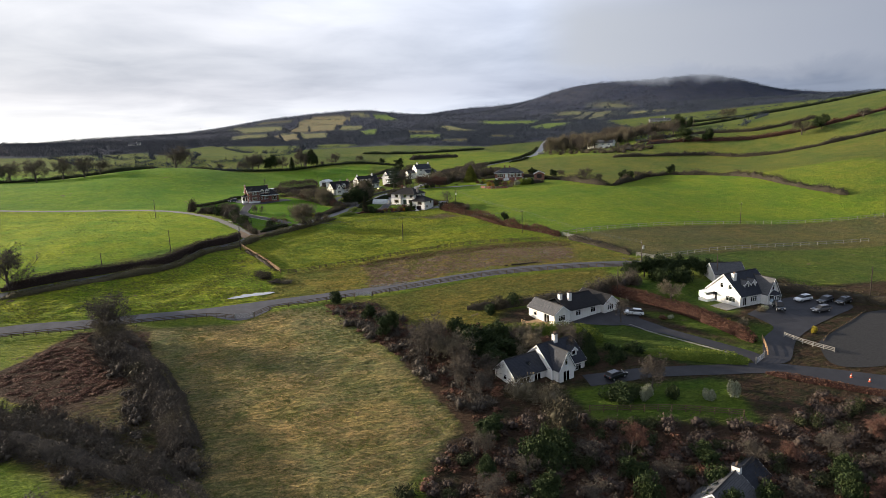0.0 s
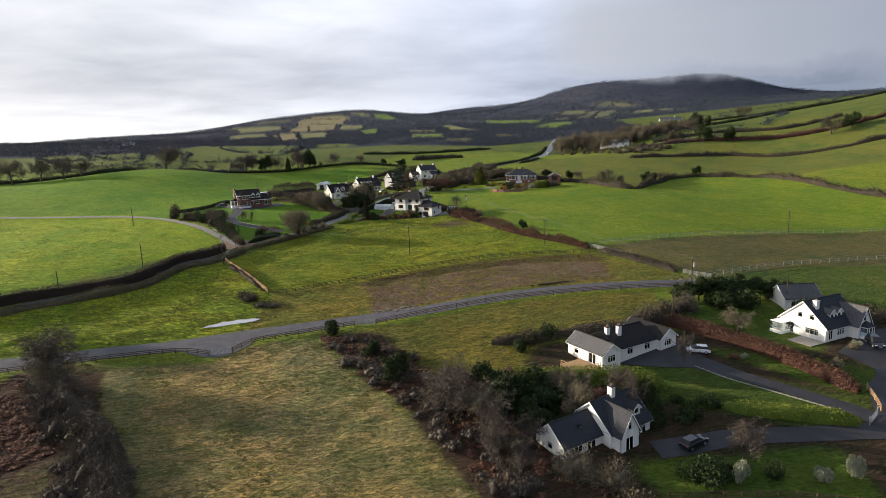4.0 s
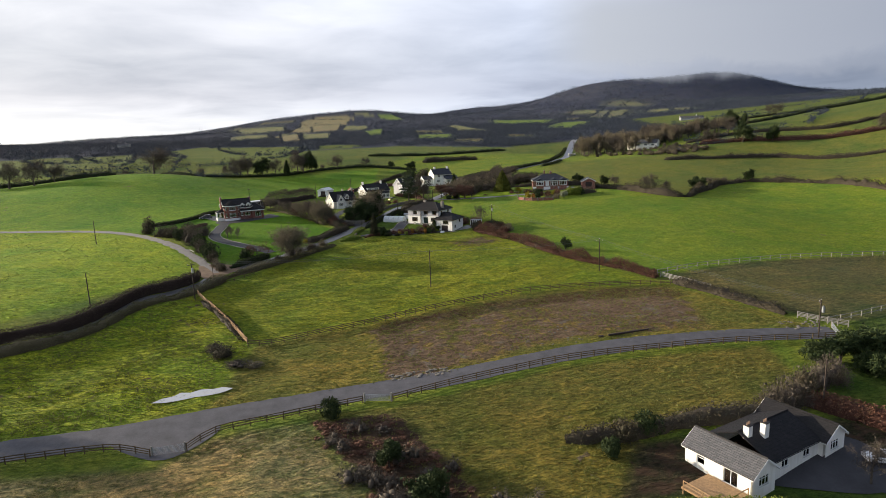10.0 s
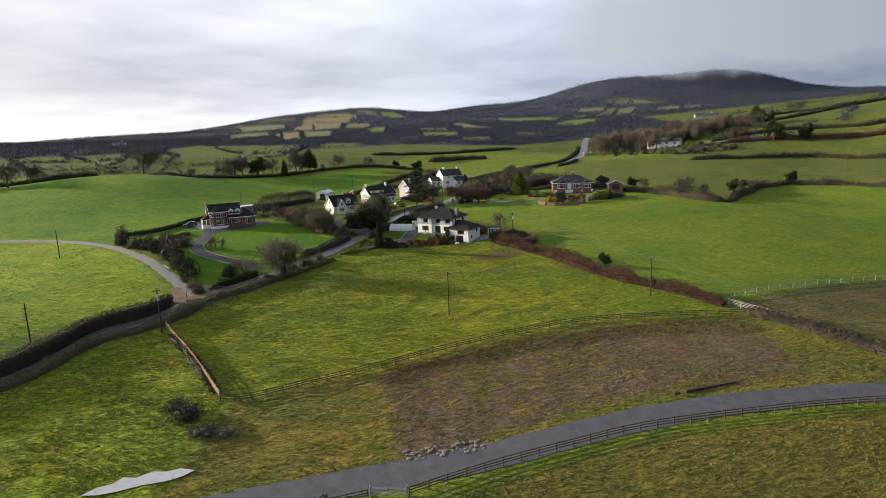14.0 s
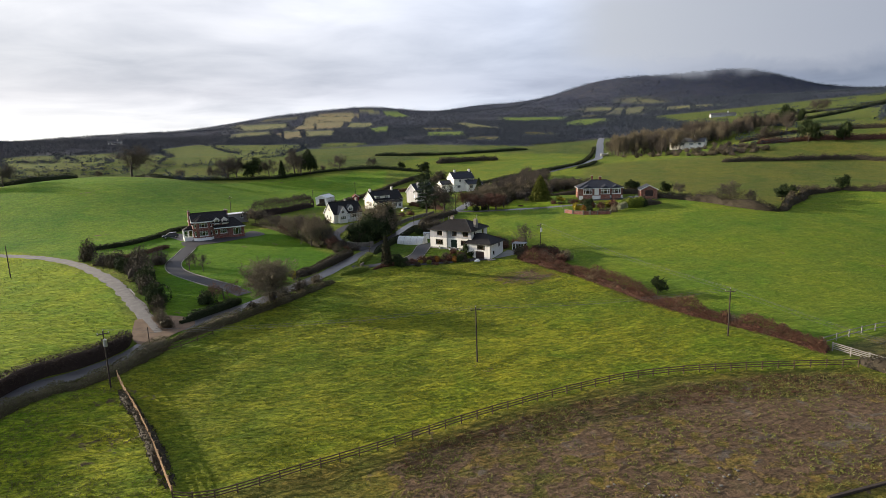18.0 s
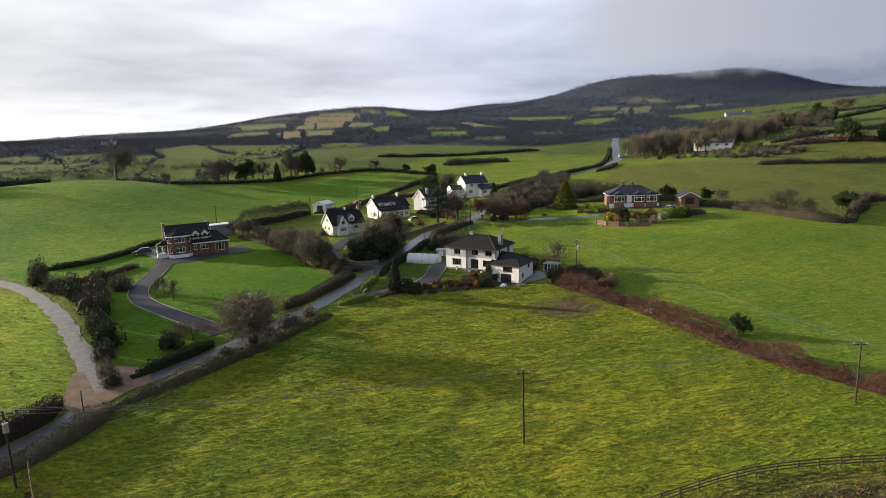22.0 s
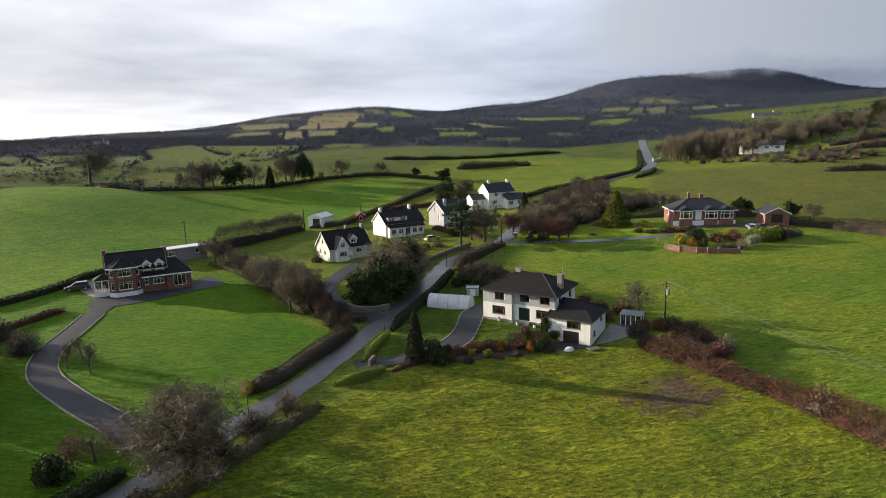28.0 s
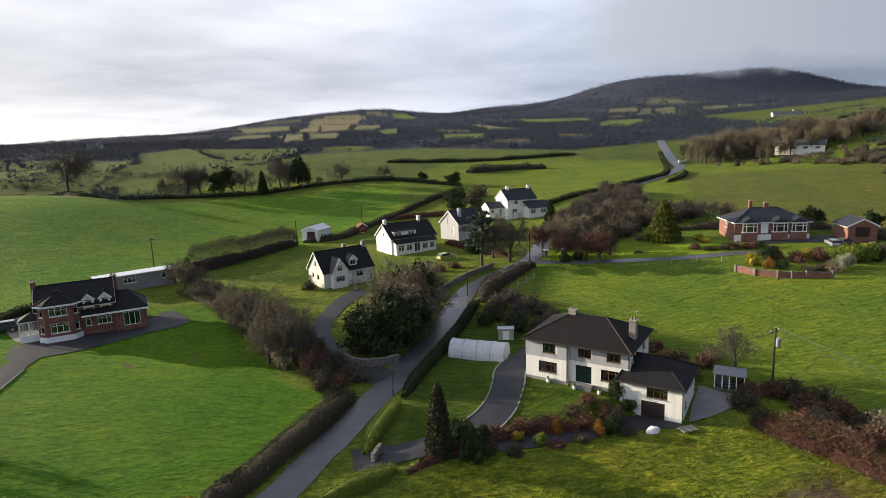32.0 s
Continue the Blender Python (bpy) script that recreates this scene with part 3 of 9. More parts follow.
FIELDS.append((BANK, (0.085, 0.075, 0.028), 1.0, 0.45, 0.3))


def swell(x, y, size, seed):
    """A smooth uneven number from -1 to 1 that changes over about size metres."""
    q = 2 * math.pi / size
    u = x + 0.35 * size * np.sin(q * 0.37 * y + seed) + 0.2 * size * np.sin(q * 0.83 * x - seed * 2.1)
    w = y + 0.35 * size * np.sin(q * 0.41 * x + seed * 1.7) + 0.2 * size * np.sin(q * 0.77 * y + seed * 0.6)
    return 0.5 * np.sin(q * (0.8 * u + 0.5 * w) + seed) + 0.5 * np.sin(q * (-0.45 * u + 0.9 * w) + seed * 3.3)


def relief(x, y):
    """Low trodden ridges across the slopes of the pastures, in metres."""
    u, w = x * 0.88 + y * 0.47, -x * 0.47 + y * 0.88
    ridges = swell(u * 0.28, w, 3.1, 1.3) * 0.6 + swell(u * 0.4, w, 5.3, 4.1) * 0.5
    patchy = 0.55 + 0.45 * swell(x, y, 38.0, 2.2)
    broad = swell(u * 0.6, w, 12.5, 5.9) * 0.20
    return (0.19 * ridges + broad) * patchy + 0.06 * swell(x, y, 2.4, 7.7)


def is_far(x, y):
    return (y > 470) | (np.abs(x) > 260)


def wooded(x, y):
    """Where the far country is woods and scrub and not field."""
    return (y > np.interp(x, [40, 130, 300, 390], [700, 575, 590, 880])) | (x < -420)


def build_ground():
    xs = spaced(-3600, 3600, -112, 132, 1.0, 1.045)
    ys = spaced(-900, 4600, 48, 306, 1.0, 1.04)
    gx, gy = np.meshgrid(xs, ys)
    gz = lie(gx, gy)
    nx, ny = len(xs), len(ys)
    i = (np.arange(ny - 1)[:, None] * nx + np.arange(nx - 1)[None, :]).ravel()
    x, y, z = gx.ravel(), gy.ravel(), gz.ravel()
    tint = np.tile(np.array(GRASS), (len(x), 1))
    tuft, soil, fern = np.full(len(x), 0.45), np.zeros(len(x)), np.zeros(len(x))
    # dark scrub grass, with this low corner's shade put into its tint
    dim = (y < 118) & (x > 8)
    tint[dim], tuft[dim], fern[dim] = (0.040, 0.042, 0.018), 0.9, 0.5
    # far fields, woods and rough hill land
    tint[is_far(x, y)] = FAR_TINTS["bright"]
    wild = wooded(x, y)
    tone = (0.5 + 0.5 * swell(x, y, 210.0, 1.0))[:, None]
    # blue-grey moor tones with the distance haze put into the colour
    hazy_moor = np.array((0.024, 0.035, 0.052)) * (1 - tone) + np.array((0.042, 0.052, 0.060)) * tone
    tint = np.where(wild[:, None], hazy_moor, tint)
    rough = np.zeros(len(x))
    for poly, col in FAR_FIELDS:
        tint[inside(poly, x, y)] = col
    for poly, col, tu, so, fe in FIELDS:
        hit = inside(poly, x, y)
        tint[hit], tuft[hit], soil[hit], fern[hit] = col, tu, so, fe
        rough[hit] = np.clip(tu * 1.5 - 0.2, 0, 1)

    def soften(a, times):
        a = a.reshape(ny, nx)
        for s in range(times):
            q = np.pad(a, 1, mode="edge")
            a = (q[1:-1, 1:-1] * 2 + q[:-2, 1:-1] + q[2:, 1:-1] + q[1:-1, :-2] + q[1:-1, 2:]) / 6.0
        return a.ravel()
    soil, fern, tuft = soften(soil, 8), soften(fern, 3), soften(tuft, 2)
    z = z + relief(x, y) * np.clip(soften(rough, 8) * 2 - 1, 0, 1)
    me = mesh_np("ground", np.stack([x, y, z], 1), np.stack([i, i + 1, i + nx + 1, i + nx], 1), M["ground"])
    tint = np.stack([soften(tint[:, k], 1) for k in range(3)], 1)
    tint = tint * np.array((1.27, 1.05, 1.42))
    for nm, val in (("tuft", tuft), ("soil", soil), ("fern", fern)):
        me.attributes.new(nm, "FLOAT", "POINT").data.foreach_set("value", val.astype(np.float32))
    at = me.attributes.new("tint", "FLOAT_COLOR", "POINT")
    at.data.foreach_set("color", np.concatenate([tint, np.ones((len(x), 1))], 1).astype(np.float32).ravel())
    me.polygons.foreach_set("use_smooth", np.ones(len(me.polygons), bool))
    tagged(new("ground", me), "rolling green pasture with rough and bare patches", "ground", kind="structure")


build_ground()


def smooth_line(pts, step=2.0):
    """A rounded line through the points (Catmull-Rom), about step apart."""
    p = [np.array(q, float) for q in pts]
    p = [2 * p[0] - p[1]] + p + [2 * p[-1] - p[-2]]
    out = []
    for a, b, c, d in zip(p, p[1:], p[2:], p[3:]):
        n = max(1, int(np.linalg.norm(c - b) / step))
        for s in np.arange(n) / n:
            out.append(0.5 * (2 * b + (c - a) * s + (2 * a - 5 * b + 4 * c - d) * s * s + (3 * b - a - 3 * c + d) * s ** 3))
    out.append(p[-2])
    return np.array(out)


def sides(line):
    d = np.gradient(line, axis=0)
    d /= np.linalg.norm(d, axis=1)[:, None] + 1e-9
    return np.stack([-d[:, 1], d[:, 0]], 1)


def strip(name, pts, width, mat, lift=0.05, label="", category="road", ragged=0.15, step=1.5, kind="structure"):
    """A paved strip laid on the land along a line."""
    line = smooth_line(pts, step)
    n = sides(line)
    across = np.linspace(-1, 1, 7)
    rng = np.random.RandomState(len(line))
    w = np.interp(np.linspace(0, 1, len(line)), np.linspace(0, 1, np.size(width)), np.atleast_1d(width)) / 2
    wob = rng.uniform(-ragged, ragged, (len(line), 2))
    v = []
    for a in across:
        ww = w + (wob[:, 0] if a < 0 else wob[:, 1]) * abs(a)
        q = line + n * (a * ww)[:, None]
        v.append(np.stack([q[:, 0], q[:, 1], lie(q[:, 0], q[:, 1]) + lift + 0.04 * (1 - a * a)], 1))
    v = np.stack(v, 1)
    k, m = len(line), len(across)
    i = (np.arange(k - 1)[:, None] * m + np.arange(m - 1)[None, :]).ravel()
    me = mesh_np(name, v.reshape(-1, 3), np.stack([i, i + m, i + m + 1, i + 1], 1), mat)
    me.polygons.foreach_set("use_smooth", np.ones(len(me.polygons), bool))
    return tagged(new(name, me), label, category, kind=kind)


def patch(name, poly, mat, lift=0.06, label="", category="paving", level=None, kind="structure"):
    """A paved area laid on the land inside a rounded outline."""
    ring = smooth_line(list(poly) + [poly[0]], 1.0)[:-1]
    bm = bmesh.new()
    bm.faces.new([bm.verts.new((q[0], q[1], 0)) for q in ring])
    for axis in (0, 1):
        lo, hi = ring[:, axis].min(), ring[:, axis].max()
        for c in np.arange(lo + 1.5, hi, 2.0):
            co, no = [0, 0, 0], [0, 0, 0]
            co[axis], no[axis] = c, 1
            bmesh.ops.bisect_plane(bm, geom=bm.verts[:] + bm.edges[:] + bm.faces[:], plane_co=co, plane_no=no)
    bmesh.ops.triangulate(bm, faces=bm.faces[:])
    for v in bm.verts:
        v.co.z = level if level is not None else float(lie(v.co.x, v.co.y)) + lift
    bmesh.ops.recalc_face_normals(bm, faces=bm.faces[:])
    if sum(f.normal.z for f in bm.faces) < 0:
        bmesh.ops.reverse_faces(bm, faces=bm.faces[:])
    me = bpy.data.meshes.new(name)
    bm.to_mesh(me)
    bm.free()
    me.materials.append(mat)
    return tagged(new(name, me), label, category, kind=kind)


LANE = [(-120, 133), (-90.7, 149.5), (-79, 156.8), (-67, 163.9), (-55.4, 171.9), (-48.8, 187.9), (-43.5, 192.6), (-38.8, 199), (-35.8, 207), (-31.3, 212.4), (-22.8, 221.6), (-16.3, 230.9), (-9.5, 240.6), (-3.4, 252), (1, 260), (4.8, 267.9), (9.4, 277.3), (13.3, 287.7), (17.2, 296.8), (23, 304.3), (28.4, 309.9), (34.4, 316.5), (41.4, 330.2), (59, 362.5), (90.3, 400), (122.3, 428), (144.3, 456), (161.3, 494), (177.3, 532), (186.3, 554), (203.3, 592)]
ROAD = [(-130.1, 113.6), (-80.9, 128.4), (-64.1, 130.7), (-51, 133.3), (-38.3, 134.7), (-22.2, 137.7), (-4.2, 139.6), (13.7, 141), (37.4, 144.4), (59.9, 144.8), (85.5, 142.7)]
TRACK = [(-36.8, 208), (-40.7, 214.3), (-47.8, 226.3), (-60.6, 245.4), (-76.9, 263.2), (-94.9, 273.5), (-120, 279), (-150, 284), (-190, 295)]
strip("road_new", ROAD, 5.2, M["asphalt_old"], 0.05, "grey tarmac farm road between pasture fields")
strip("road_lane", LANE, [2.9, 2.9, 3.6, 4.2, 4.6, 5.2, 5.0], M["asphalt_wet"], 0.06, "narrow damp tarmac country lane with worn edges")
strip("road_track", TRACK, 2.9, M["gravel_pale"], 0.07, "pale gravel farm track with grassy verges", ragged=0.3)
patch("pavement_layby", [(-36.7, 134.3), (-34.8, 131.5), (-28.7, 127.8), (-25, 128.8), (-21.3, 133.9), (-24.5, 136.7)], M["asphalt_old"], 0.07, "tarmac lay-by at a field gate")
patch("pavement_junction", [(-42.8, 214), (-38, 216), (-33.6, 214.6), (-31.6, 211.4), (-34, 207), (-37, 202.5), (-40.4, 205.4)], M["field_cloth"], 0.10, "muddy tarmac at the lane junction")
strip("driveway_brick_house", [(-25.5, 227.5), (-30, 232.4), (-37, 238.5), (-44, 246), (-47.2, 254), (-47.6, 263), (-48.0, 271), (-47.8, 276)], 3.4, M["asphalt_new"], 0.07, "curving dark tarmac driveway with pale kerbs", "driveway", 0.03)
patch("pavement_brick_house", [(-52.5, 280), (-50, 274.5), (-45, 275.3), (-40, 278), (-34.6, 282.6), (-30, 286.3), (-32, 291), (-35, 293.5), (-37, 290), (-46, 284)], M["asphalt_new"], 0.09, "dark tarmac forecourt of a brick house")
patch("pavement_parking", [(-62, 290.5), (-58.5, 288.5), (-52.4, 281.6), (-50.5, 284), (-52, 290), (-60, 294)], M["concrete"], 0.08, "pale paved parking bay")
strip("driveway_farmhouse", [(-3.2, 244.6), (3.5, 245.4), (8.5, 247.6), (12.0, 251.2), (14.8, 256), (16.2, 260.2), (18.6, 263.8), (21.6, 267.6)], 3.7, M["asphalt_new"], 0.09, "dark tarmac driveway curving to the white farmhouse", "driveway", 0.03)
strip("driveway_sunken", [(6, 245.6), (13, 245.5), (20, 246.5), (27, 247.5), (31.5, 247.2)], [2.4, 2.8, 3.0, 3.4], M["asphalt_new"], 0.07, "dark sunken drive below a shrub bank", "driveway", 0.15)
patch("pavement_apron", [(32.3, 246.3), (36, 246.9), (40.5, 249.3), (39.0, 251.6), (37.6, 253.6), (36.8, 252.4), (34.5, 249.6)], M["concrete"], 0.10, "worn concrete apron beside an annex")
strip("driveway_dormer_house", [(0.7, 261.7), (-3.4, 266.4), (-7.3, 273.4), (-8.7, 281.3), (-7.4, 288.7), (-5.6, 294.6), (-3.6, 299.2), (-2.2, 301.6)], [4.5, 3.0, 3.0, 3.2, 4.0], M["asphalt_new"], 0.075, "patched tarmac driveway under bare trees", "driveway", 0.1)
strip("driveway_bungalow", [(55.3, 108.6), (59.3, 106.2), (63, 101.9), (67, 97.4), (73.5, 90.3), (76.9, 85.6), (75.9, 80.1)], [7, 5, 3.2, 3, 3, 4], M["asphalt_new"], 0.07, "dark tarmac driveway to a white bungalow", "driveway", 0.03)
patch("pavement_bungalow", [(46.1, 107.1), (50.2, 105.6), (57.3, 103.7), (62.4, 105.8), (63.3, 111.5), (60.2, 114.3), (56.2, 111.5)], M["asphalt_new"], 0.095, "dark tarmac forecourt of a bungalow")
patch("pavement_yard", [(86.9, 103), (92.9, 106.8), (97.9, 109.8), (104.8, 111.2), (114, 103.7), (105, 98.8), (97.3, 95.3), (89.2, 90.3), (82, 83.1), (77.9, 84.1), (83, 92.1), (89, 97.1)], M["asphalt_new"], 0.08, "dark tarmac yard with parked cars")
patch("pavement_gravel", [(92.3, 88.3), (98.3, 91.7), (114.2, 99.3), (123.1, 95.6), (113.1, 79.8), (97.6, 77.8), (89.3, 80.3)], M["gravel"], 0.07, "dark gravel lot")
strip("road_estate", [(112.9, 61.6), (92.4, 73.2), (83.8, 78.2), (75.9, 81.7), (66.6, 82.9), (53.9, 84.2), (47.8, 83.8), (41.1, 83.5)], [7, 6, 5, 3.6, 3.4, 4], M["asphalt_new"], 0.06, "dark tarmac access road", ragged=0.05)
strip("driveway_red_bungalow", [(33.7, 314), (40.1, 310.2), (48.8, 307.6), (61.9, 304.2), (73.6, 303), (81.5, 301.2)], 2.8, M["asphalt_wet"], 0.07, "long narrow tarmac driveway across grass", "driveway", 0.05)
WATER_Z = float(lie(-27.5, 145.1)) + 0.10
patch("water_puddle", [(-33.6, 143.2), (-32.2, 144.4), (-30.6, 144.9), (-29.8, 145.9), (-28.2, 145.6), (-26.6, 146.5), (-24.9, 146.2), (-23.4, 146.6), (-21.6, 145.9), (-22.6, 145.0), (-24.6, 144.3), (-27.2, 144.0), (-29.6, 143.3), (-31.8, 143.0)], M["water"], 0.17, "shallow flooded puddle in grass", "puddle")
patch("pavement_red_bungalow", [(79, 309), (85, 307.2), (95, 304.6), (103, 301.4), (106, 304), (99, 310), (94, 308.8), (86, 310.2)], M["asphalt_new"], 0.10, "dark tarmac forecourt of a brick bungalow")

# ---- plants ----
def spin(rng, n):
    v = rng.normal(size=(n, 3))
    return v / (np.linalg.norm(v, axis=1)[:, None] + 1e-9)


def leaf_tris(rng, at, size, droop=0.0):
    """One small three-cornered leaf spray at each place."""
    n = len(at)
    size = np.broadcast_to(size, (n,))[:, None] * rng.uniform(0.6, 1.4, (n, 1))
    a, b = spin(rng, n), spin(rng, n)
    a[:, 2] -= droop
    v = np.stack([at + a * size * 0.6, at - a * size * 0.5 + b * size * 0.4, at - b * size * 0.5], 1)
    return v.reshape(-1, 3), np.arange(n * 3).reshape(-1, 3)


def blades(rng, base, way, length, width):
    """Thin pointed twigs or stems from base along way."""
    n = len(base)
    side = np.cross(way, spin(rng, n))
    side /= np.linalg.norm(side, axis=1)[:, None] + 1e-9
    w = np.broadcast_to(width, (n,))[:, None] * 0.5
    l = np.broadcast_to(length, (n,))[:, None]
    v = np.stack([base - side * w, base + side * w, base + way * l], 1)
    return v.reshape(-1, 3), np.arange(n * 3).reshape(-1, 3)


def join_geo(geos):
    vs, fs, o = [], [], 0
    for v, f in geos:
        vs.append(v)
        fs.append(f + o)
        o += len(v)
    return np.concatenate(vs), np.concatenate(fs)


def ball():
    bm = bmesh.new()
    bmesh.ops.create_icosphere(bm, subdivisions=1, radius=1.0)
    v = np.array([q.co[:] for q in bm.verts])
    f = np.array([[q.index for q in t.verts] for t in bm.faces])
    bm.free()
    return v, f


BALL = ball()


def lumps_of(rng, lumps):
    c = spin(rng, lumps) * rng.uniform(0.25, 0.62, (lumps, 1))
    c[:, 2] = np.abs(c[:, 2]) * 0.75 + 0.28
    return c, rng.uniform(0.28, 0.46, lumps)


def bush_core(seed, lumps=9):
    """The shaded inside of a bush, so that it is not seen through."""
    rng = np.random.RandomState(seed)
    c, r = lumps_of(rng, lumps)
    return join_geo([(BALL[0] * (1 + rng.normal(size=(len(BALL[0]), 1)) * 0.28) * q * 0.45 + p * np.array((0.8, 0.8, 0.7)), BALL[1]) for p, q in zip(c, r)])


def lumpy(rng, n, lumps=9, seed=None):
    """Places in the outer part of a lumpy unit bush that stands on the ground, 1 high and 1 in radius."""
    c, r = lumps_of(rng if seed is None else np.random.RandomState(seed), lumps)
    k = rng.randint(0, lumps, n)
    p = c[k] + spin(rng, n) * (r[k] * rng.uniform(0.5, 1.1, n) ** 0.5)[:, None]
    p[:, 2] = np.clip(p[:, 2], 0.01, None)
    p[:, 2] /= 1.05
    return p


def bush_geo(seed, n=420, size=0.17, twiggy=0.0):
    rng = np.random.RandomState(seed)
    geos = [bush_core(seed)]
    n = int(n * 2.3)
    if twiggy < 1:
        geos.append(leaf_tris(rng, lumpy(rng, int(n * (1 - twiggy)), seed=seed), size))
    if twiggy > 0:
        # stems that fan out from the foot, and fine twigs round an uneven dome
        m = int(n * twiggy)
        d = spin(rng, m)
        d[:, 2] = np.abs(d[:, 2])
        a = np.arctan2(d[:, 1], d[:, 0])
        ph = rng.uniform(0, 6.28, 3)
        reach = 0.80 + 0.14 * np.sin(2 * a + ph[0]) + 0.12 * np.sin(5 * a + 4 * d[:, 2] + ph[1]) + 0.10 * np.sin(9 * a - 7 * d[:, 2] + ph[2])
        tip = d * (reach * rng.uniform(0.35, 1.0, m) ** 0.4)[:, None]
        tip[:, 2] = tip[:, 2] * 0.95 + 0.04
        k = m // 4
        root = tip[:k] * np.array((0.2, 0.2, 0.12))
        way = tip[:k] - root
        l = np.linalg.norm(way, axis=1)
        geos.append(blades(rng, root, way / (l[:, None] + 1e-9), l * 1.12, 0.022))
        way = tip[k:] * 0.7 + spin(rng, m - k) * 0.6 + np.array((0, 0, 0.25))
        way /= np.linalg.norm(way, axis=1)[:, None] + 1e-9
        geos.append(blades(rng, tip[k:] - way * 0.1, way, rng.uniform(0.10, 0.30, m - k), 0.016))
    return join_geo(geos)


def grow(rng, p, d, length, r, level, plan, segs):
    """Tapered limbs that fork; plan gives the children, length share and spread of each level."""
    kids, share, spread, lift = plan[level]
    steps = 4 if level == 0 else 3
    pts, rr = [p], [r]
    for s in range(steps):
        d = d + rng.normal(size=3) * (0.06 if level == 0 else 0.20) + np.array((0, 0, lift))
        d = d / np.linalg.norm(d)
        p = p + d * length / steps
        r = r * (0.84 if level == 0 else 0.72)
        pts.append(p)
        rr.append(r)
    segs.append((level, pts, rr))
    if level + 1 >= len(plan):
        return
    for k in range(kids):
        f = (0.30 if level == 0 else 0.2) + (0.70 if level == 0 else 0.8) * (k + rng.uniform(0, 1)) / kids
        i = min(steps - 1, int(f * steps))
        q = pts[i] + (pts[i + 1] - pts[i]) * (f * steps - i)
        side = np.cross(d, rng.normal(size=3))
        side /= np.linalg.norm(side) + 1e-9
        nd = d * (1 - spread) + side * spread
        grow(rng, q, nd / np.linalg.norm(nd), length * share * rng.uniform(0.75, 1.2) * (1.25 - 0.45 * f if level == 0 else 1.0), rr[i] * 0.55, level + 1, plan, segs)


def tube(pts, rr, n=4):
    v, f = [], []
    for p, r in zip(pts, rr):
        for a in range(n):
            t = 2 * math.pi * a / n
            v.append((p[0] + r * math.cos(t), p[1] + r * math.sin(t), p[2]))
    for i in range(len(pts) - 1):
        for a in range(n):
            b = (a + 1) % n
            o = i * n
            f += [(o + a, o + b, o + n + b), (o + a, o + n + b, o + n + a)]
    return np.array(v), np.array(f)


def tree_geo(seed, trunk=0.3, spread=0.55, lift=0.05, kids=(12, 7, 7, 8), twig_w=0.0055, leaves=0, leaf=0.05):
    """A tree 1 high: limbs as wood, fine twigs (and leaves, if any) as crown."""
    rng = np.random.RandomState(seed)
    plan = [(kids[0], 0.85, spread, 0.0), (kids[1], 0.55, 0.6, lift), (kids[2], 0.5, 0.6, lift), (kids[3], 0.5, 0.65, lift), (0, 0, 0, lift * 0.5)]
    segs = []
    grow(rng, np.zeros(3), np.array((0.0, 0.0, 1.0)), trunk * 1.5, 0.032, 0, plan, segs)
    wood = [tube(p, r, 5 if l == 0 else 3) for l, p, r in segs if l <= 2]
    base, way = [], []
    lv = []
    for l, p, r in segs:
        if l >= 3:
            base.append(p[0])
            way.append(p[-1] - p[0])
            if leaves:
                lv.append(p[-1])
                lv.append(p[1])
    base, way = np.array(base), np.array(way)
    ln = np.linalg.norm(way, axis=1)
    crown = [blades(rng, base, way / ln[:, None], ln * 1.3, twig_w)]
    if leaves:
        lv = np.array(lv)
        pick = lv[rng.randint(0, len(lv), leaves)] + rng.normal(size=(leaves, 3)) * 0.025
        crown.append(leaf_tris(rng, pick, leaf))
    w, c = join_geo(wood), join_geo(crown)
    top = max(w[0][:, 2].max(), c[0][:, 2].max())
    return (w[0] / top, w[1]), (c[0] / top, c[1])


def cone_geo(seed, n=1600, leaf=0.06, radius=0.36, shape=0.9, ragged=0.12):
    """A dense conifer 1 high."""
    rng = np.random.RandomState(seed)
    z = 1 - rng.uniform(0, 1, n) ** 0.62
    tier = 1 + ragged * np.sin(z * 46 + rng.uniform(0, 1, n))
    r = radius * (1 - z) ** shape * tier * rng.uniform(0.72, 1.06, n)
    a = rng.uniform(0, 2 * math.pi, n)
    at = np.stack([r * np.cos(a), r * np.sin(a), 0.03 + z * 0.97], 1)
    trunk = tube([np.array((0, 0, 0.0)), np.array((0, 0, 0.5)), np.array((0, 0, 0.95))], [0.025, 0.015, 0.003], 5)
    zs = np.linspace(0.04, 0.97, 9)
    core = tube([np.array((0, 0, q)) for q in zs], [radius * (1 - q) ** shape * 0.72 + 0.004 for q in zs], 9)
    return trunk, join_geo([core, leaf_tris(rng, at, leaf, 0.3)])


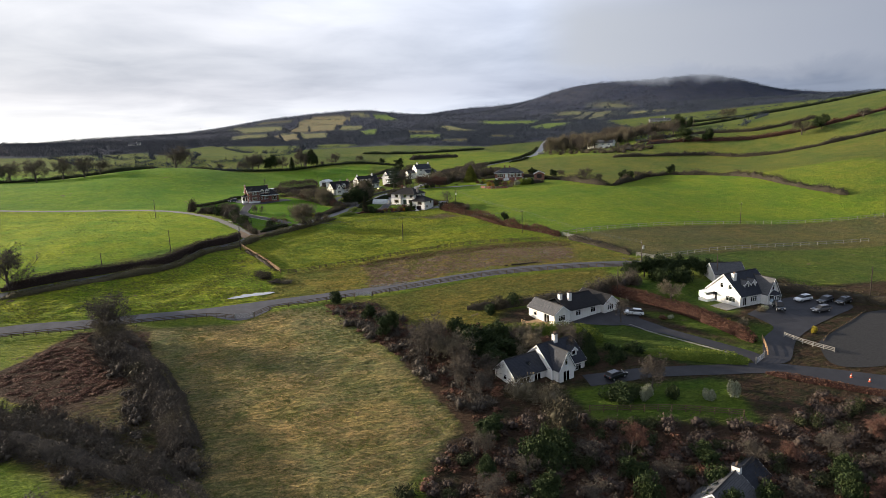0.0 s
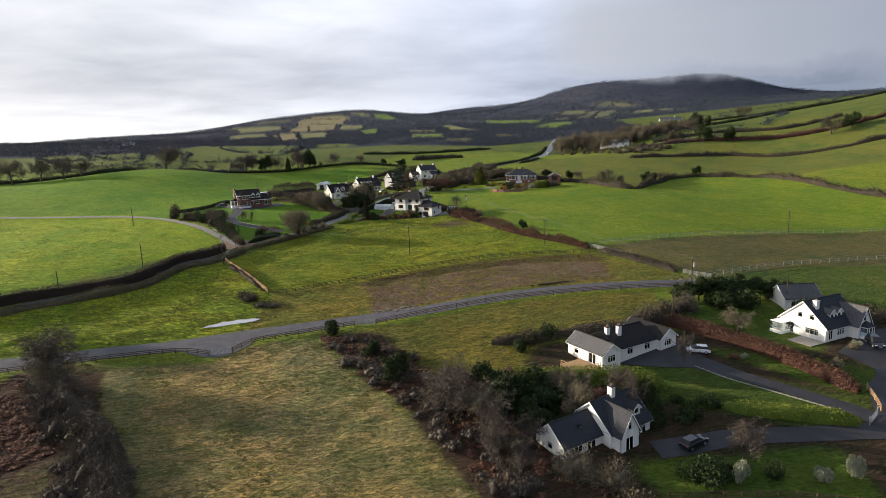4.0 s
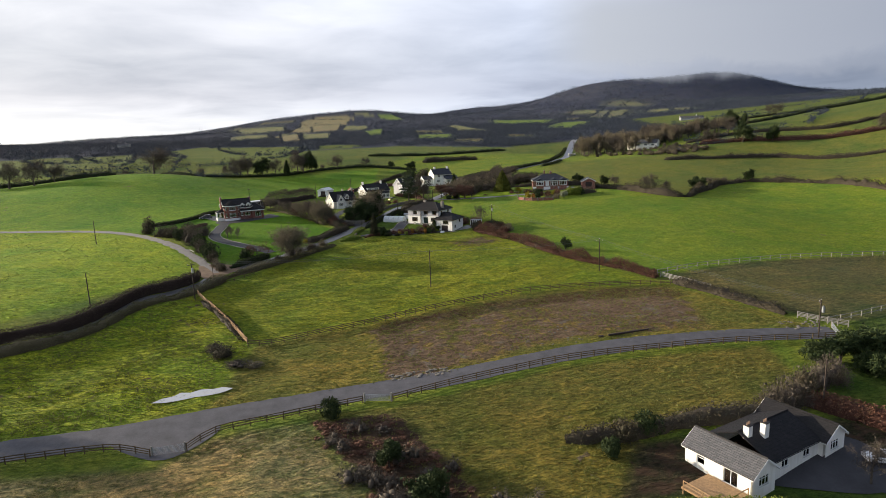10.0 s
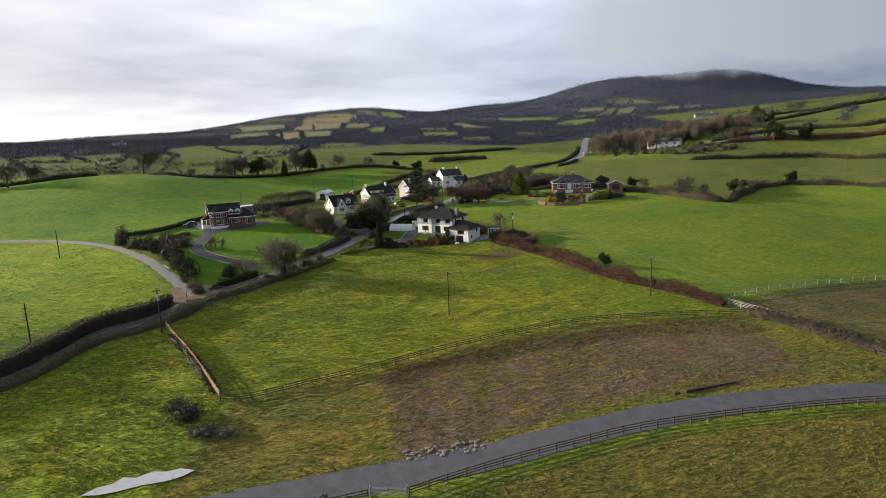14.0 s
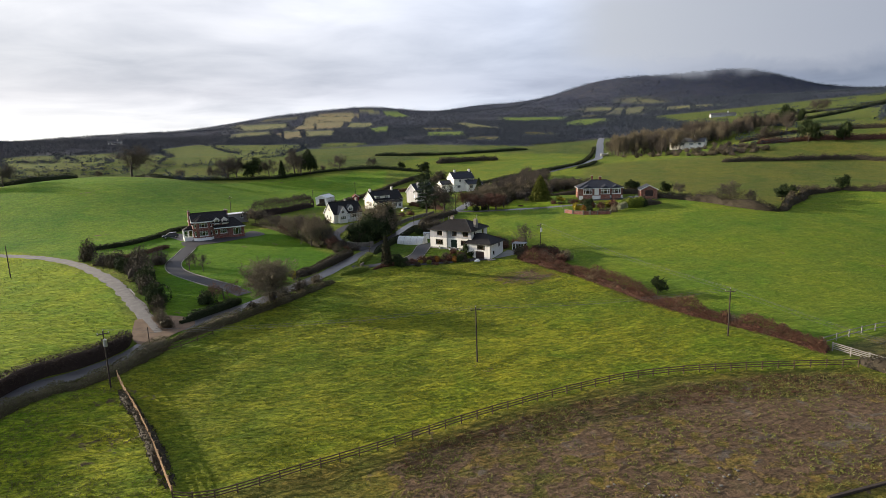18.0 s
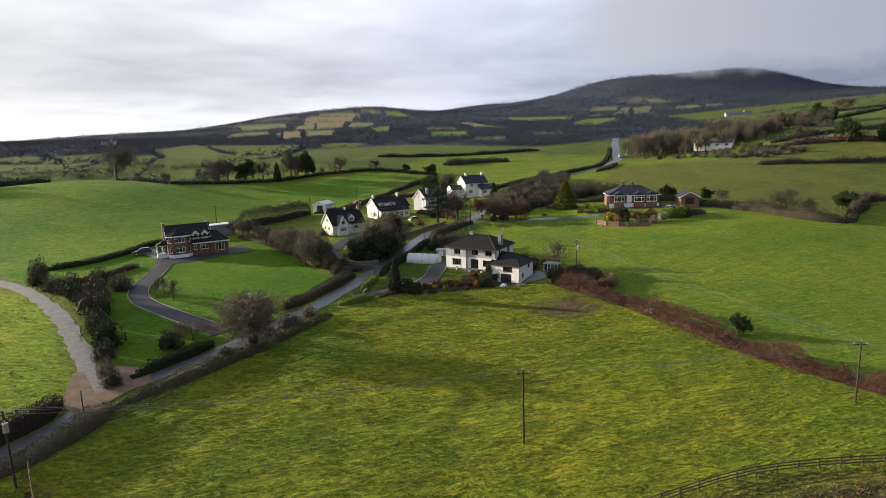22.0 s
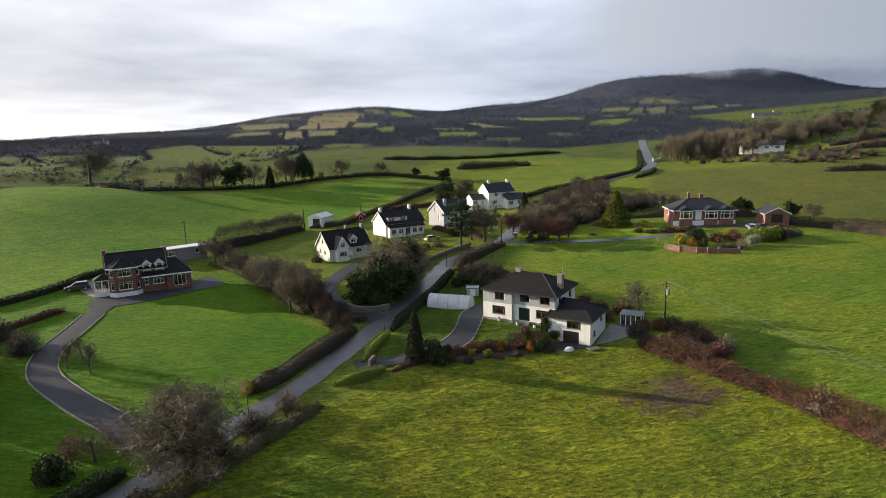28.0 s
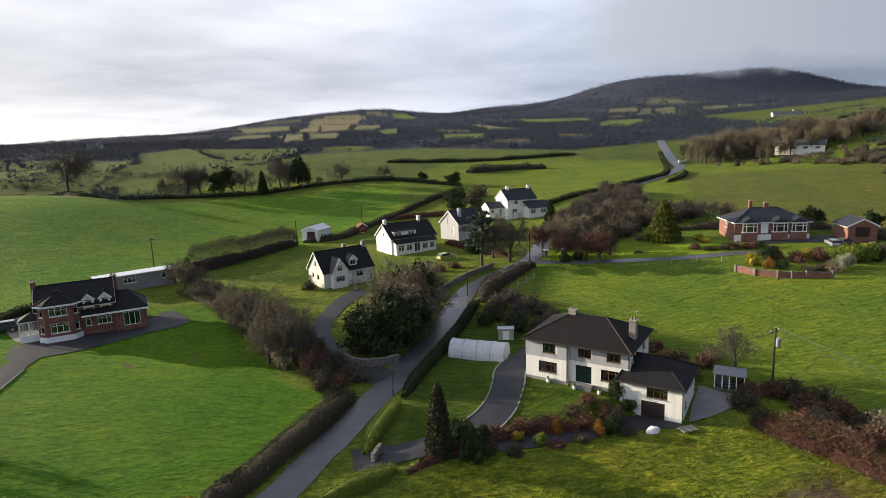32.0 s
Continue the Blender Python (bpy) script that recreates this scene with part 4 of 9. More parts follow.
def tier_geo(seed, n=1500, leaf=0.05):
    """A flat-tiered cedar or pine 1 high: bare stem, level plates of needles."""
    rng = np.random.RandomState(seed)
    at, wood = [], [tube([np.array((0, 0, z)) for z in (0, 0.3, 0.6, 0.92)], [0.03, 0.024, 0.016, 0.005], 5)]
    for k in range(16):
        z = 0.34 + 0.62 * k / 16
        a = k * 2.4
        reach = 0.34 * (1.1 - 0.7 * (k / 16) ** 2) * rng.uniform(0.7, 1.1)
        c = np.array((reach * 0.62 * math.cos(a), reach * 0.62 * math.sin(a), z + 0.02))
        wood.append(tube([np.array((0, 0, z - 0.05)), c], [0.011, 0.004], 3))
        m = n // 16
        q = spin(rng, m) * (rng.uniform(0, 1, (m, 1)) ** 0.4) * np.array((reach * 0.62, reach * 0.62, 0.035))
        at.append(q + c)
    return join_geo(wood), leaf_tris(rng, np.concatenate(at), leaf)


PLANTS = {}


def plant(key, geo_pair, bark, crown, name, label, category, group=""):
    """Keep a plant 1 m high, to be set out by put_plant()."""
    parts = []
    if geo_pair[0] is not None:
        parts.append(("trunk", mesh_np("trunk", *geo_pair[0], M[bark])))
    parts.append(("crown", mesh_np("crown", *geo_pair[1], M[crown])))
    PLANTS[key] = (parts, name, label, category, group)


def put_plant(key, x, y, height, width=None, turn=None, label="", sink=0.05):
    """Set a plant on the land. width: scale across, as a share of the height's scale."""
    parts, name, lab, cat, grp = PLANTS[key]
    rng = random.Random(round(x * 7.1 + y * 3.3, 1))
    e = new(name)
    turn = rng.uniform(0, 360) if turn is None else turn
    w = height if width is None else width
    e.matrix_world = pose(x, y, float(lie(x, y)) - sink, 0, 0, turn) @ Matrix.Diagonal((w, w, height, 1))
    for pn, me in parts:
        ob = new(pn, me)
        ob.parent = e
    return tagged(e, label or lab, cat, grp)


for i in range(5):
    plant("bare%d" % i, tree_geo(10 + i, 0.30, 0.58, 0.06), "bark", "twig", "bare_tree", "leafless grey winter tree with fine twigs", "tree")
for i in range(2):
    plant("pale%d" % i, tree_geo(30 + i, 0.26, 0.6, 0.05, (12, 8, 8, 8), 0.005), "bark", "twig_pale", "bare_tree", "leafless olive-brown winter tree with dense twigs", "tree")
    plant("red%d" % i, tree_geo(40 + i, 0.22, 0.6, 0.05, (12, 7, 8, 8), 0.006), "bark", "twig_red", "bare_tree", "leafless reddish-brown winter tree", "tree")
    plant("tall%d" % i, tree_geo(50 + i, 0.40, 0.36, 0.12, (12, 7, 7, 6), 0.007), "bark", "twig_pale", "poplar_tree", "tall narrow leafless poplar", "tree")
    plant("ivy%d" % i, tree_geo(60 + i, 0.30, 0.5, 0.05, (10, 6, 6, 5), 0.012, 6500, 0.055), "bark", "evergreen", "ivy_tree", "dark ivy-covered tree with a dense crown", "tree")
plant("weep", tree_geo(71, 0.38, 0.7, -0.12, (10, 7, 7, 7), 0.008), "bark", "twig_red", "weeping_tree", "small leafless weeping tree on a lawn", "tree")
plant("sapling", tree_geo(72, 0.34, 0.46, 0.1, (9, 6, 6, 6), 0.0065), "bark", "twig", "young_tree", "young leafless tree on a lawn", "tree", "young lawn trees")
plant("lawson", cone_geo(80, 8000, 0.046, 0.42, 0.7, 0.08), "bark", "conifer", "conifer_tree", "broad golden-green conifer on a lawn", "tree")
plant("cypress", cone_geo(81, 6000, 0.030, 0.15, 0.5, 0.10), "bark", "cypress", "cypress_tree", "narrow dull green cypress beside a driveway", "tree")
plant("fir", cone_geo(82, 1500, 0.075, 0.26, 0.8, 0.16), "bark", "evergreen", "fir_tree", "dark pointed fir tree", "tree")
plant("cedar", tier_geo(83, 1700, 0.055), "bark", "cedar", "cedar_tree", "blue-green cedar with level branches", "tree")
for i in range(3):
    plant("bush_dark%d" % i, (None, bush_geo(100 + i, 1100, 0.10, 0.1)), "bark", "evergreen", "evergreen_bush", "dense dark evergreen bush", "bush")
    plant("bush_mix%d" % i, (None, bush_geo(110 + i, 950, 0.09, 0.5)), "bark", "hedge_mixed", "hedgerow_bush", "tangled winter bush with few leaves", "bush")
    plant("bush_twig%d" % i, (None, bush_geo(120 + i, 720, 0.1, 0.92)), "bark", "twig", "leafless_bush", "leafless thicket of grey twigs", "bush")
    plant("bush_pale%d" % i, (None, bush_geo(125 + i, 720, 0.1, 0.85)), "bark", "twig_pale", "leafless_bush", "leafless thicket of pale twigs", "bush")
    plant("bush_red%d" % i, (None, bush_geo(130 + i, 640, 0.12, 0.6)), "bark", "bracken", "bracken_clump", "rust-brown clump of dead bracken and bramble", "bush")
plant("bush_gold0", (None, bush_geo(140, 850, 0.10)), "bark", "gold_shrub", "garden_shrub", "rounded shrub with bright yellow leaves", "shrub")
plant("bush_rust0", (None, bush_geo(141, 850, 0.10)), "bark", "rust_shrub", "garden_shrub", "rounded shrub with orange-brown leaves", "shrub")
plant("bush_silver0", (None, bush_geo(142, 850, 0.10)), "bark", "silver_shrub", "garden_shrub", "rounded shrub with silvery green leaves", "shrub")
plant("bush_green0", (None, bush_geo(143, 900, 0.10)), "bark", "hedge_green", "garden_shrub", "rounded shrub with light green leaves", "shrub")


def hedge(pts, w, h, mat, label, name="hedge", per_m=60, leaf=0.28, twig=0.0, rough=0.25, clip=False, seed=1, base=0.0, kind=""):
    """A hedge on the land along a line: a lumpy body with leaf sprays and stems standing out of it."""
    rng = np.random.RandomState(seed + int(abs(pts[0][0]) * 10))
    line = smooth_line(pts, 0.9)
    n = sides(line)
    m = len(line)
    prof = [(-0.5, 0.0), (-0.46, 0.55), (-0.28, 0.9), (0.0, 1.0), (0.28, 0.9), (0.46, 0.55), (0.5, 0.0)]
    hh = h * (1 + rough * np.convolve(rng.normal(size=m + 8), np.ones(9) / 5.0, "valid")[:m])
    ww = w * (1 + rough * 0.6 * np.convolve(rng.normal(size=m + 8), np.ones(9) / 5.0, "valid")[:m])
    ends = np.minimum(1, np.minimum(np.arange(m) + 0.4, m - 0.6 - np.arange(m)) / 3.0)
    hh, ww = hh * (0.25 + 0.75 * ends), ww * (0.3 + 0.7 * ends)
    v = []
    for a, b in prof:
        jig = rng.normal(size=m) * 0.08 * (0 if clip else 1)
        q = line + n * (a * ww * (0.86 if twig < 0.8 else 0.5) + jig)[:, None]
        v.append(np.stack([q[:, 0], q[:, 1], lie(line[:, 0], line[:, 1]) * 0.5 + lie(q[:, 0], q[:, 1]) * 0.5 - 0.1 + base + b * hh * (0.88 if twig < 0.8 else 0.45) + jig], 1))
    v = np.stack(v, 1)
    k = len(prof)
    i = (np.arange(m - 1)[:, None] * k + np.arange(k - 1)[None, :]).ravel()
    body = (v.reshape(-1, 3), np.concatenate([np.stack([i, i + k, i + k + 1], 1), np.stack([i, i + k + 1, i + 1], 1)]))
    run = np.linalg.norm(np.diff(line, axis=0), axis=1).sum()
    cnt = int(run * per_m * (1 + 0.6 * twig))
    t = rng.uniform(0, m - 1.001, cnt)
    j, fr = t.astype(int), (t % 1)[:, None]
    ang = rng.uniform(0, math.pi, cnt)
    ca, sa = np.cos(ang), np.sin(ang)
    sq = 0.5 if clip else 0.8
    a = np.sign(ca) * np.abs(ca) ** sq * 0.5 * rng.uniform(0.82, 1.06, cnt)
    b = sa ** sq * rng.uniform(0.82, 1.06 + rough * 0.5, cnt)
    c = line[j] * (1 - fr) + line[j + 1] * fr
    q = c + n[j] * (a * ww[j])[:, None]
    at = np.stack([q[:, 0], q[:, 1], lie(q[:, 0], q[:, 1]) + base + b * hh[j]], 1)
    geos = [body]
    nt = int(cnt * twig)
    if cnt - nt > 0:
        geos.append(leaf_tris(rng, at[nt:], leaf))
    if nt:
        way = spin(rng, nt) * 0.8
        way[:, 2] = np.abs(way[:, 2]) * 0.8 + 0.18
        way /= np.linalg.norm(way, axis=1)[:, None]
        geos.append(blades(rng, at[:nt] - way * 0.3, way, rng.uniform(0.4, 1.2, nt) * min(h, 2.4) * 0.42, 0.032))
    me = mesh_np(name, *join_geo(geos), M[mat])
    return tagged(new(name, me), label, "hedge", kind=kind)


def scatter(poly, n, seed, gap=0.0):
    """Places strewn inside an outline."""
    rng = np.random.RandomState(seed)
    p = np.array(poly, float)
    out = []
    tries = 0
    while len(out) < n and tries < n * 40:
        tries += 1
        q = rng.uniform(p.min(0), p.max(0))
        if not inside(poly, np.array([q[0]]), np.array([q[1]]))[0]:
            continue
        if gap and out and np.min(np.linalg.norm(np.array(out) - q, axis=1)) < gap:
            continue
        out.append(q)
    return np.array(out)


def thicket(name, places, sizes, mat, label, twig=0.5, n=300, leaf=0.15, seed=1, tall=1.0):
    """Many bushes grown into one another, as one mass."""
    rng = np.random.RandomState(seed)
    forms = [bush_geo(seed * 10 + i, n, leaf, twig) for i in range(4)]
    geos = []
    for (x, y), s in zip(places, sizes):
        v, f = forms[rng.randint(4)]
        a = rng.uniform(0, 6.28)
        c, sn = math.cos(a), math.sin(a)
        w = np.stack([(v[:, 0] * c - v[:, 1] * sn) * s, (v[:, 0] * sn + v[:, 1] * c) * s, v[:, 2] * s * tall * rng.uniform(0.8, 1.25)], 1)
        geos.append((w + np.array((x, y, float(lie(x, y)) - 0.15)), f))
    return tagged(new(name, mesh_np(name, *join_geo(geos), M[mat])), label, "scrub", kind="stuff")

# ---- building kit ----
def thing(name, m, label, category, group="", kind=""):
    e = new(name)
    e.matrix_world = m
    return tagged(e, label, category, group, kind)


def part(name, bm, mat, parent, label="", bevel=0.0):
    """Links a bmesh as one mesh under a thing or a part."""
    if bevel:
        bmesh.ops.bevel(bm, geom=bm.edges[:], offset=bevel, segments=1, affect="EDGES")
    me = bpy.data.meshes.new(name)
    bm.to_mesh(me)
    bm.free()
    me.materials.append(M[mat] if isinstance(mat, str) else mat)
    ob = new(name, me)
    ob.parent = parent
    if label:
        ob["label"] = label
    return ob


def box(bm, lo, hi, m=None):
    lo, hi = Vector(lo), Vector(hi)
    c, s = (lo + hi) / 2, hi - lo
    mm = Matrix.Translation(c) @ Matrix.Diagonal((s.x, s.y, s.z, 1))
    return bmesh.ops.create_cube(bm, size=1, matrix=(m @ mm) if m else mm)["verts"]


def boxes(*pairs, m=None):
    bm = bmesh.new()
    for lo, hi in pairs:
        box(bm, lo, hi, m)
    return bm


def prism(bm, pts, drop):
    """A slab: the outline pts, thickened by the vector drop."""
    top = [bm.verts.new(p) for p in pts]
    low = [bm.verts.new(Vector(p) + Vector(drop)) for p in pts]
    n = len(pts)
    bm.faces.new(top)
    bm.faces.new(low[::-1])
    for i in range(n):
        j = (i + 1) % n
        bm.faces.new((top[j], top[i], low[i], low[j]))
    bmesh.ops.recalc_face_normals(bm, faces=bm.faces[:])


def cyl(bm, p0, p1, r0, r1=None, n=8):
    p0, p1 = Vector(p0), Vector(p1)
    d = p1 - p0
    m = Matrix.Translation((p0 + p1) / 2) @ d.to_track_quat("Z", "Y").to_matrix().to_4x4()
    bmesh.ops.create_cone(bm, cap_ends=True, segments=n, radius1=r0, radius2=r0 if r1 is None else r1, depth=d.length, matrix=m)


def ring(w, h, t, y0, y1):
    """A rectangular frame in one piece, w by h, its members t wide, from y0 to y1 deep."""
    bm = bmesh.new()
    rows = [[bm.verts.new((x, y, z)) for x, z in ((-w / 2 + e, e), (w / 2 - e, e), (w / 2 - e, h - e), (-w / 2 + e, h - e))] for y in (y0, y1) for e in (0, t)]
    for p, q in ((0, 1), (1, 3), (3, 2), (2, 0)):
        for i in range(4):
            j = (i + 1) % 4
            bm.faces.new((rows[p][i], rows[p][j], rows[q][j], rows[q][i]))
    bmesh.ops.recalc_face_normals(bm, faces=bm.faces[:])
    return bm


def window(parent, m, w, h, kind, frame):
    """A window or door in an opening w by h; m stands at its lower middle, x along the wall and y into it."""
    t = 0.07
    if kind == "garage":
        bm = boxes(((-w / 2, 0.10, 0), (w / 2, 0.16, h)))
        for i in range(1, 5):
            box(bm, (-w / 2, 0.085, h * i / 5 - 0.02), (w / 2, 0.10, h * i / 5 + 0.02))
        for ob in (part("garage_door", bm, "dark_door", parent),):
            ob.matrix_basis = m
        return
    if kind == "door":
        d = part("door", boxes(((-w / 2 + t, 0.12, 0), (w / 2 - t, 0.17, h - t))), frame if frame in ("dark_green", "brown_paint") else "white_paint", parent)
        d.matrix_basis = m
        part("door_frame", boxes(((-w / 2, 0.08, 0), (-w / 2 + t, 0.2, h)), ((w / 2 - t, 0.08, 0), (w / 2, 0.2, h)), ((-w / 2 + t, 0.08, h - t), (w / 2 - t, 0.2, h))), frame, d)
        part("door_handle", boxes(((w / 2 - 0.25, 0.06, 1.0), (w / 2 - 0.15, 0.12, 1.05))), "steel", d)
        return
    f = part("french_door" if kind == "french" else "window", ring(w, h, t, 0.08, 0.18), frame, parent)
    f.matrix_basis = m
    lights = max(1, round(w / 0.75))
    for i in range(1, lights):
        u = -w / 2 + w * i / lights
        part("mullion", boxes(((u - 0.035, 0.085, t), (u + 0.035, 0.175, h - t))), frame, f)
    if kind == "w" and h > 0.9:
        part("transom", boxes(((-w / 2 + t, 0.09, h * 0.7), (w / 2 - t, 0.17, h * 0.7 + 0.05))), frame, f)
    pane = part("pane", boxes(((-w / 2 + 0.03, 0.125, 0.03), (w / 2 - 0.03, 0.135, h - 0.03))), "glass", f)
    pane.visible_shadow = False
    if kind != "french":
        part("sill", boxes(((-w / 2 - 0.08, -0.07, -0.08), (w / 2 + 0.08, 0.1, 0.0))), "white_paint" if frame != "brown_paint" else "plinth", f)
    for s in (-1, 1):
        bm = bmesh.new()
        n = max(4, int(w * 5.2))
        folds = [(s * (w / 2 - 0.02 - 0.048 * i), 0.24 + 0.05 * (i % 2)) for i in range(n)]
        rows = [[bm.verts.new((u, v, z)) for u, v in folds] for z in (0.03, h - 0.03)]
        for i in range(n - 1):
            bm.faces.new((rows[0][i], rows[0][i + 1], rows[1][i + 1], rows[1][i]))
        bmesh.ops.solidify(bm, geom=bm.faces[:], thickness=0.012)
        part("curtain", bm, "curtain", f)


def wall(parent, mat, a, b, z0, tops, holes=(), frame="white_paint", thick=0.3, name="wall"):
    """An outer wall from a to b (seen from outside, left to right), with gable or level top and real openings."""
    a, b = Vector((a[0], a[1])), Vector((b[0], b[1]))
    L = (b - a).length
    d = (b - a) / L
    inn = Vector((-d.y, d.x))
    top = lambda u: float(np.interp(u, [t[0] for t in tops], [t[1] for t in tops]))
    cuts = {0.0, L} | {t[0] for t in tops if 0 < t[0] < L}
    for u, z, w, h, k in holes:
        cuts |= {u - w / 2, u + w / 2}
    cuts = sorted(c for c in cuts if -1e-6 <= c <= L + 1e-6)
    bm = bmesh.new()

    def quad(p):
        bm.faces.new([bm.verts.new((a.x + d.x * u + inn.x * v, a.y + d.y * u + inn.y * v, z)) for u, v, z in p])
    for u0, u1 in zip(cuts, cuts[1:]):
        if u1 - u0 < 1e-4:
            continue
        um = (u0 + u1) / 2
        spans, z = [], z0
        for u, zz, w, h, k in sorted(holes, key=lambda q: q[1]):
            if abs(u - um) < w / 2:
                spans.append((z, z, zz, zz))
                z = zz + h
        spans.append((z, z, top(u0), top(u1)))
        for l0, l1, h0, h1 in spans:
            if h0 - l0 < 1e-4 and h1 - l1 < 1e-4:
                continue
            quad([(u0, 0, l0), (u1, 0, l1), (u1, 0, h1), (u0, 0, h0)])
            quad([(u1, thick, l1), (u0, thick, l0), (u0, thick, h0), (u1, thick, h1)])
    for u0, u1 in zip([t[0] for t in tops], [t[0] for t in tops][1:]):
        quad([(u0, 0, top(u0)), (u1, 0, top(u1)), (u1, thick, top(u1)), (u0, thick, top(u0))])
    for u, z, w, h, k in holes:
        l, r, zt = u - w / 2, u + w / 2, z + h
        quad([(l, 0, z), (l, 0, zt), (l, thick, zt), (l, thick, z)])
        quad([(r, 0, zt), (r, 0, z), (r, thick, z), (r, thick, zt)])
        quad([(l, 0, zt), (r, 0, zt), (r, thick, zt), (l, thick, zt)])
        quad([(r, 0, z), (l, 0, z), (l, thick, z), (r, thick, z)])
    bmesh.ops.remove_doubles(bm, verts=bm.verts[:], dist=1e-4)
    part(name, bm, mat, parent)
    for u, z, w, h, k in holes:
        p = a + d * u
        m = Matrix(((d.x, inn.x, 0, p.x), (d.y, inn.y, 0, p.y), (0, 0, 1, z), (0, 0, 0, 1)))
        window(parent, m, w, h, k, frame if k != "door" else ("dark_green" if frame == "brown_paint" else frame))


def gable_roof(parent, u0, u1, v0, v1, ze, zr, mat, along="u", over=0.35, verge=0.25, trim="white_paint", ridge=None, ends=(True, True), eaves=(True, True)):
    """Two tiled slopes with ridge tiles, fascias, gutters and bargeboards. ze: height of the wall top."""
    flip = along == "v"
    A = (lambda p, q, z: (q, p, z)) if flip else (lambda p, q, z: (p, q, z))
    if flip:
        u0, u1, v0, v1 = v0, v1, u0, u1
    mid = (v0 + v1) / 2 if ridge is None else ridge
    roof = None
    for s, e in (((v0, -1), eaves[0]), ((v1, 1), eaves[1])):
        v, sg = s
        slope = (zr - ze) / abs(mid - v)
        ve, zz = v + sg * over, ze - slope * over
        bm = bmesh.new()
        g0, g1 = u0 - (verge if ends[0] else 0), u1 + (verge if ends[1] else 0)
        prism(bm, [A(g0, ve, zz + 0.14), A(g1, ve, zz + 0.14), A(g1, mid, zr + 0.14), A(g0, mid, zr + 0.14)], (0, 0, -0.13))
        roof = part("roof", bm, mat, parent)
        if e:
            bm = bmesh.new()
            lo, hi = Vector(A(g0, ve + sg * 0.03, zz - 0.16)), Vector(A(g1, ve - sg * 0.0, zz + 0.02))
            box(bm, [min(p, q) for p, q in zip(lo, hi)], [max(p, q) for p, q in zip(lo, hi)])
            part("fascia", bm, trim, parent)
            bm = bmesh.new()
            cyl(bm, A(g0, ve + sg * 0.07, zz + 0.0), A(g1, ve + sg * 0.07, zz + 0.0), 0.06, n=6)
            part("gutter", bm, "gutter", parent)
        for k, g in enumerate((g0, g1)):
            if ends[k]:
                out = -0.03 if k == 0 else 0.03
                bm = bmesh.new()
                prism(bm, [A(g + out, ve, zz + 0.13), A(g + out, mid, zr + 0.13), A(g + out, mid, zr - 0.12), A(g + out, ve, zz - 0.12)], A(-out * 1.0, 0, 0))
                part("bargeboard", bm, trim, parent)
    bm = bmesh.new()
    cyl(bm, A(u0 - (verge if ends[0] else 0), mid, zr + 0.14), A(u1 + (verge if ends[1] else 0), mid, zr + 0.14), 0.11, n=6)
    part("ridge_tiles", bm, "lead" if mat != "tile_dark" else "tile_dark", parent)


def hip_roof(parent, u0, u1, v0, v1, ze, zr, mat, inset, over=0.4, trim="white_paint", cap="lead"):
    """A roof that slopes on all four sides."""
    a, b, c, d = u0 - over, u1 + over, v0 - over, v1 + over
    mid = (v0 + v1) / 2
    lowz = ze - (zr - ze) / ((v1 - v0) / 2) * over * 0.6
    bm = bmesh.new()
    lo = [bm.verts.new(p) for p in ((a, c, lowz), (b, c, lowz), (b, d, lowz), (a, d, lowz))]
    r = [bm.verts.new(p) for p in ((u0 + inset[0], mid, zr), (u1 - inset[1], mid, zr))]
    for f in ((lo[0], lo[1], r[1], r[0]), (lo[1], lo[2], r[1]), (lo[2], lo[3], r[0], r[1]), (lo[3], lo[0], r[0])):
        bm.faces.new(f)
    bm.faces.new(lo[::-1])
    bmesh.ops.recalc_face_normals(bm, faces=bm.faces[:])
    part("roof", bm, mat, parent)
    p = [(a, c, lowz), (b, c, lowz), (b, d, lowz), (a, d, lowz)]
    q = [(u0 + inset[0], mid, zr), (u1 - inset[1], mid, zr)]
    for s, e in ((p[0], q[0]), (p[1], q[1]), (p[2], q[1]), (p[3], q[0]), (q[0], q[1])):
        bm = bmesh.new()
        cyl(bm, s, e, 0.09, n=6)
        part("ridge_tiles", bm, cap, parent)
    for s, e in zip(p, p[1:] + p[:1]):
        bm = bmesh.new()
        lo2 = [min(x, y) - 0.02 for x, y in zip(s, e)]
        hi2 = [max(x, y) + 0.02 for x, y in zip(s, e)]
        box(bm, (lo2[0], lo2[1], lowz - 0.2), (hi2[0], hi2[1], lowz - 0.005))
        part("fascia", bm, trim, parent)


def chimney(parent, u, v, z0, z1, w=0.9, d=0.6, mat="chimney", pots=2, cap="chimney"):
    c = part("chimney", boxes(((u - w / 2, v - d / 2, z0), (u + w / 2, v + d / 2, z1))), mat, parent)
    part("chimney_cap", boxes(((u - w / 2 - 0.07, v - d / 2 - 0.07, z1 + 0.004), (u + w / 2 + 0.07, v + d / 2 + 0.07, z1 + 0.12))), cap, c)
    for i in range(pots):
        bm = bmesh.new()
        x = u + (i - (pots - 1) / 2) * 0.35
        cyl(bm, (x, v, z1 + 0.12), (x, v, z1 + 0.5), 0.11, 0.09)
        part("chimney_pot", bm, "pot", c)


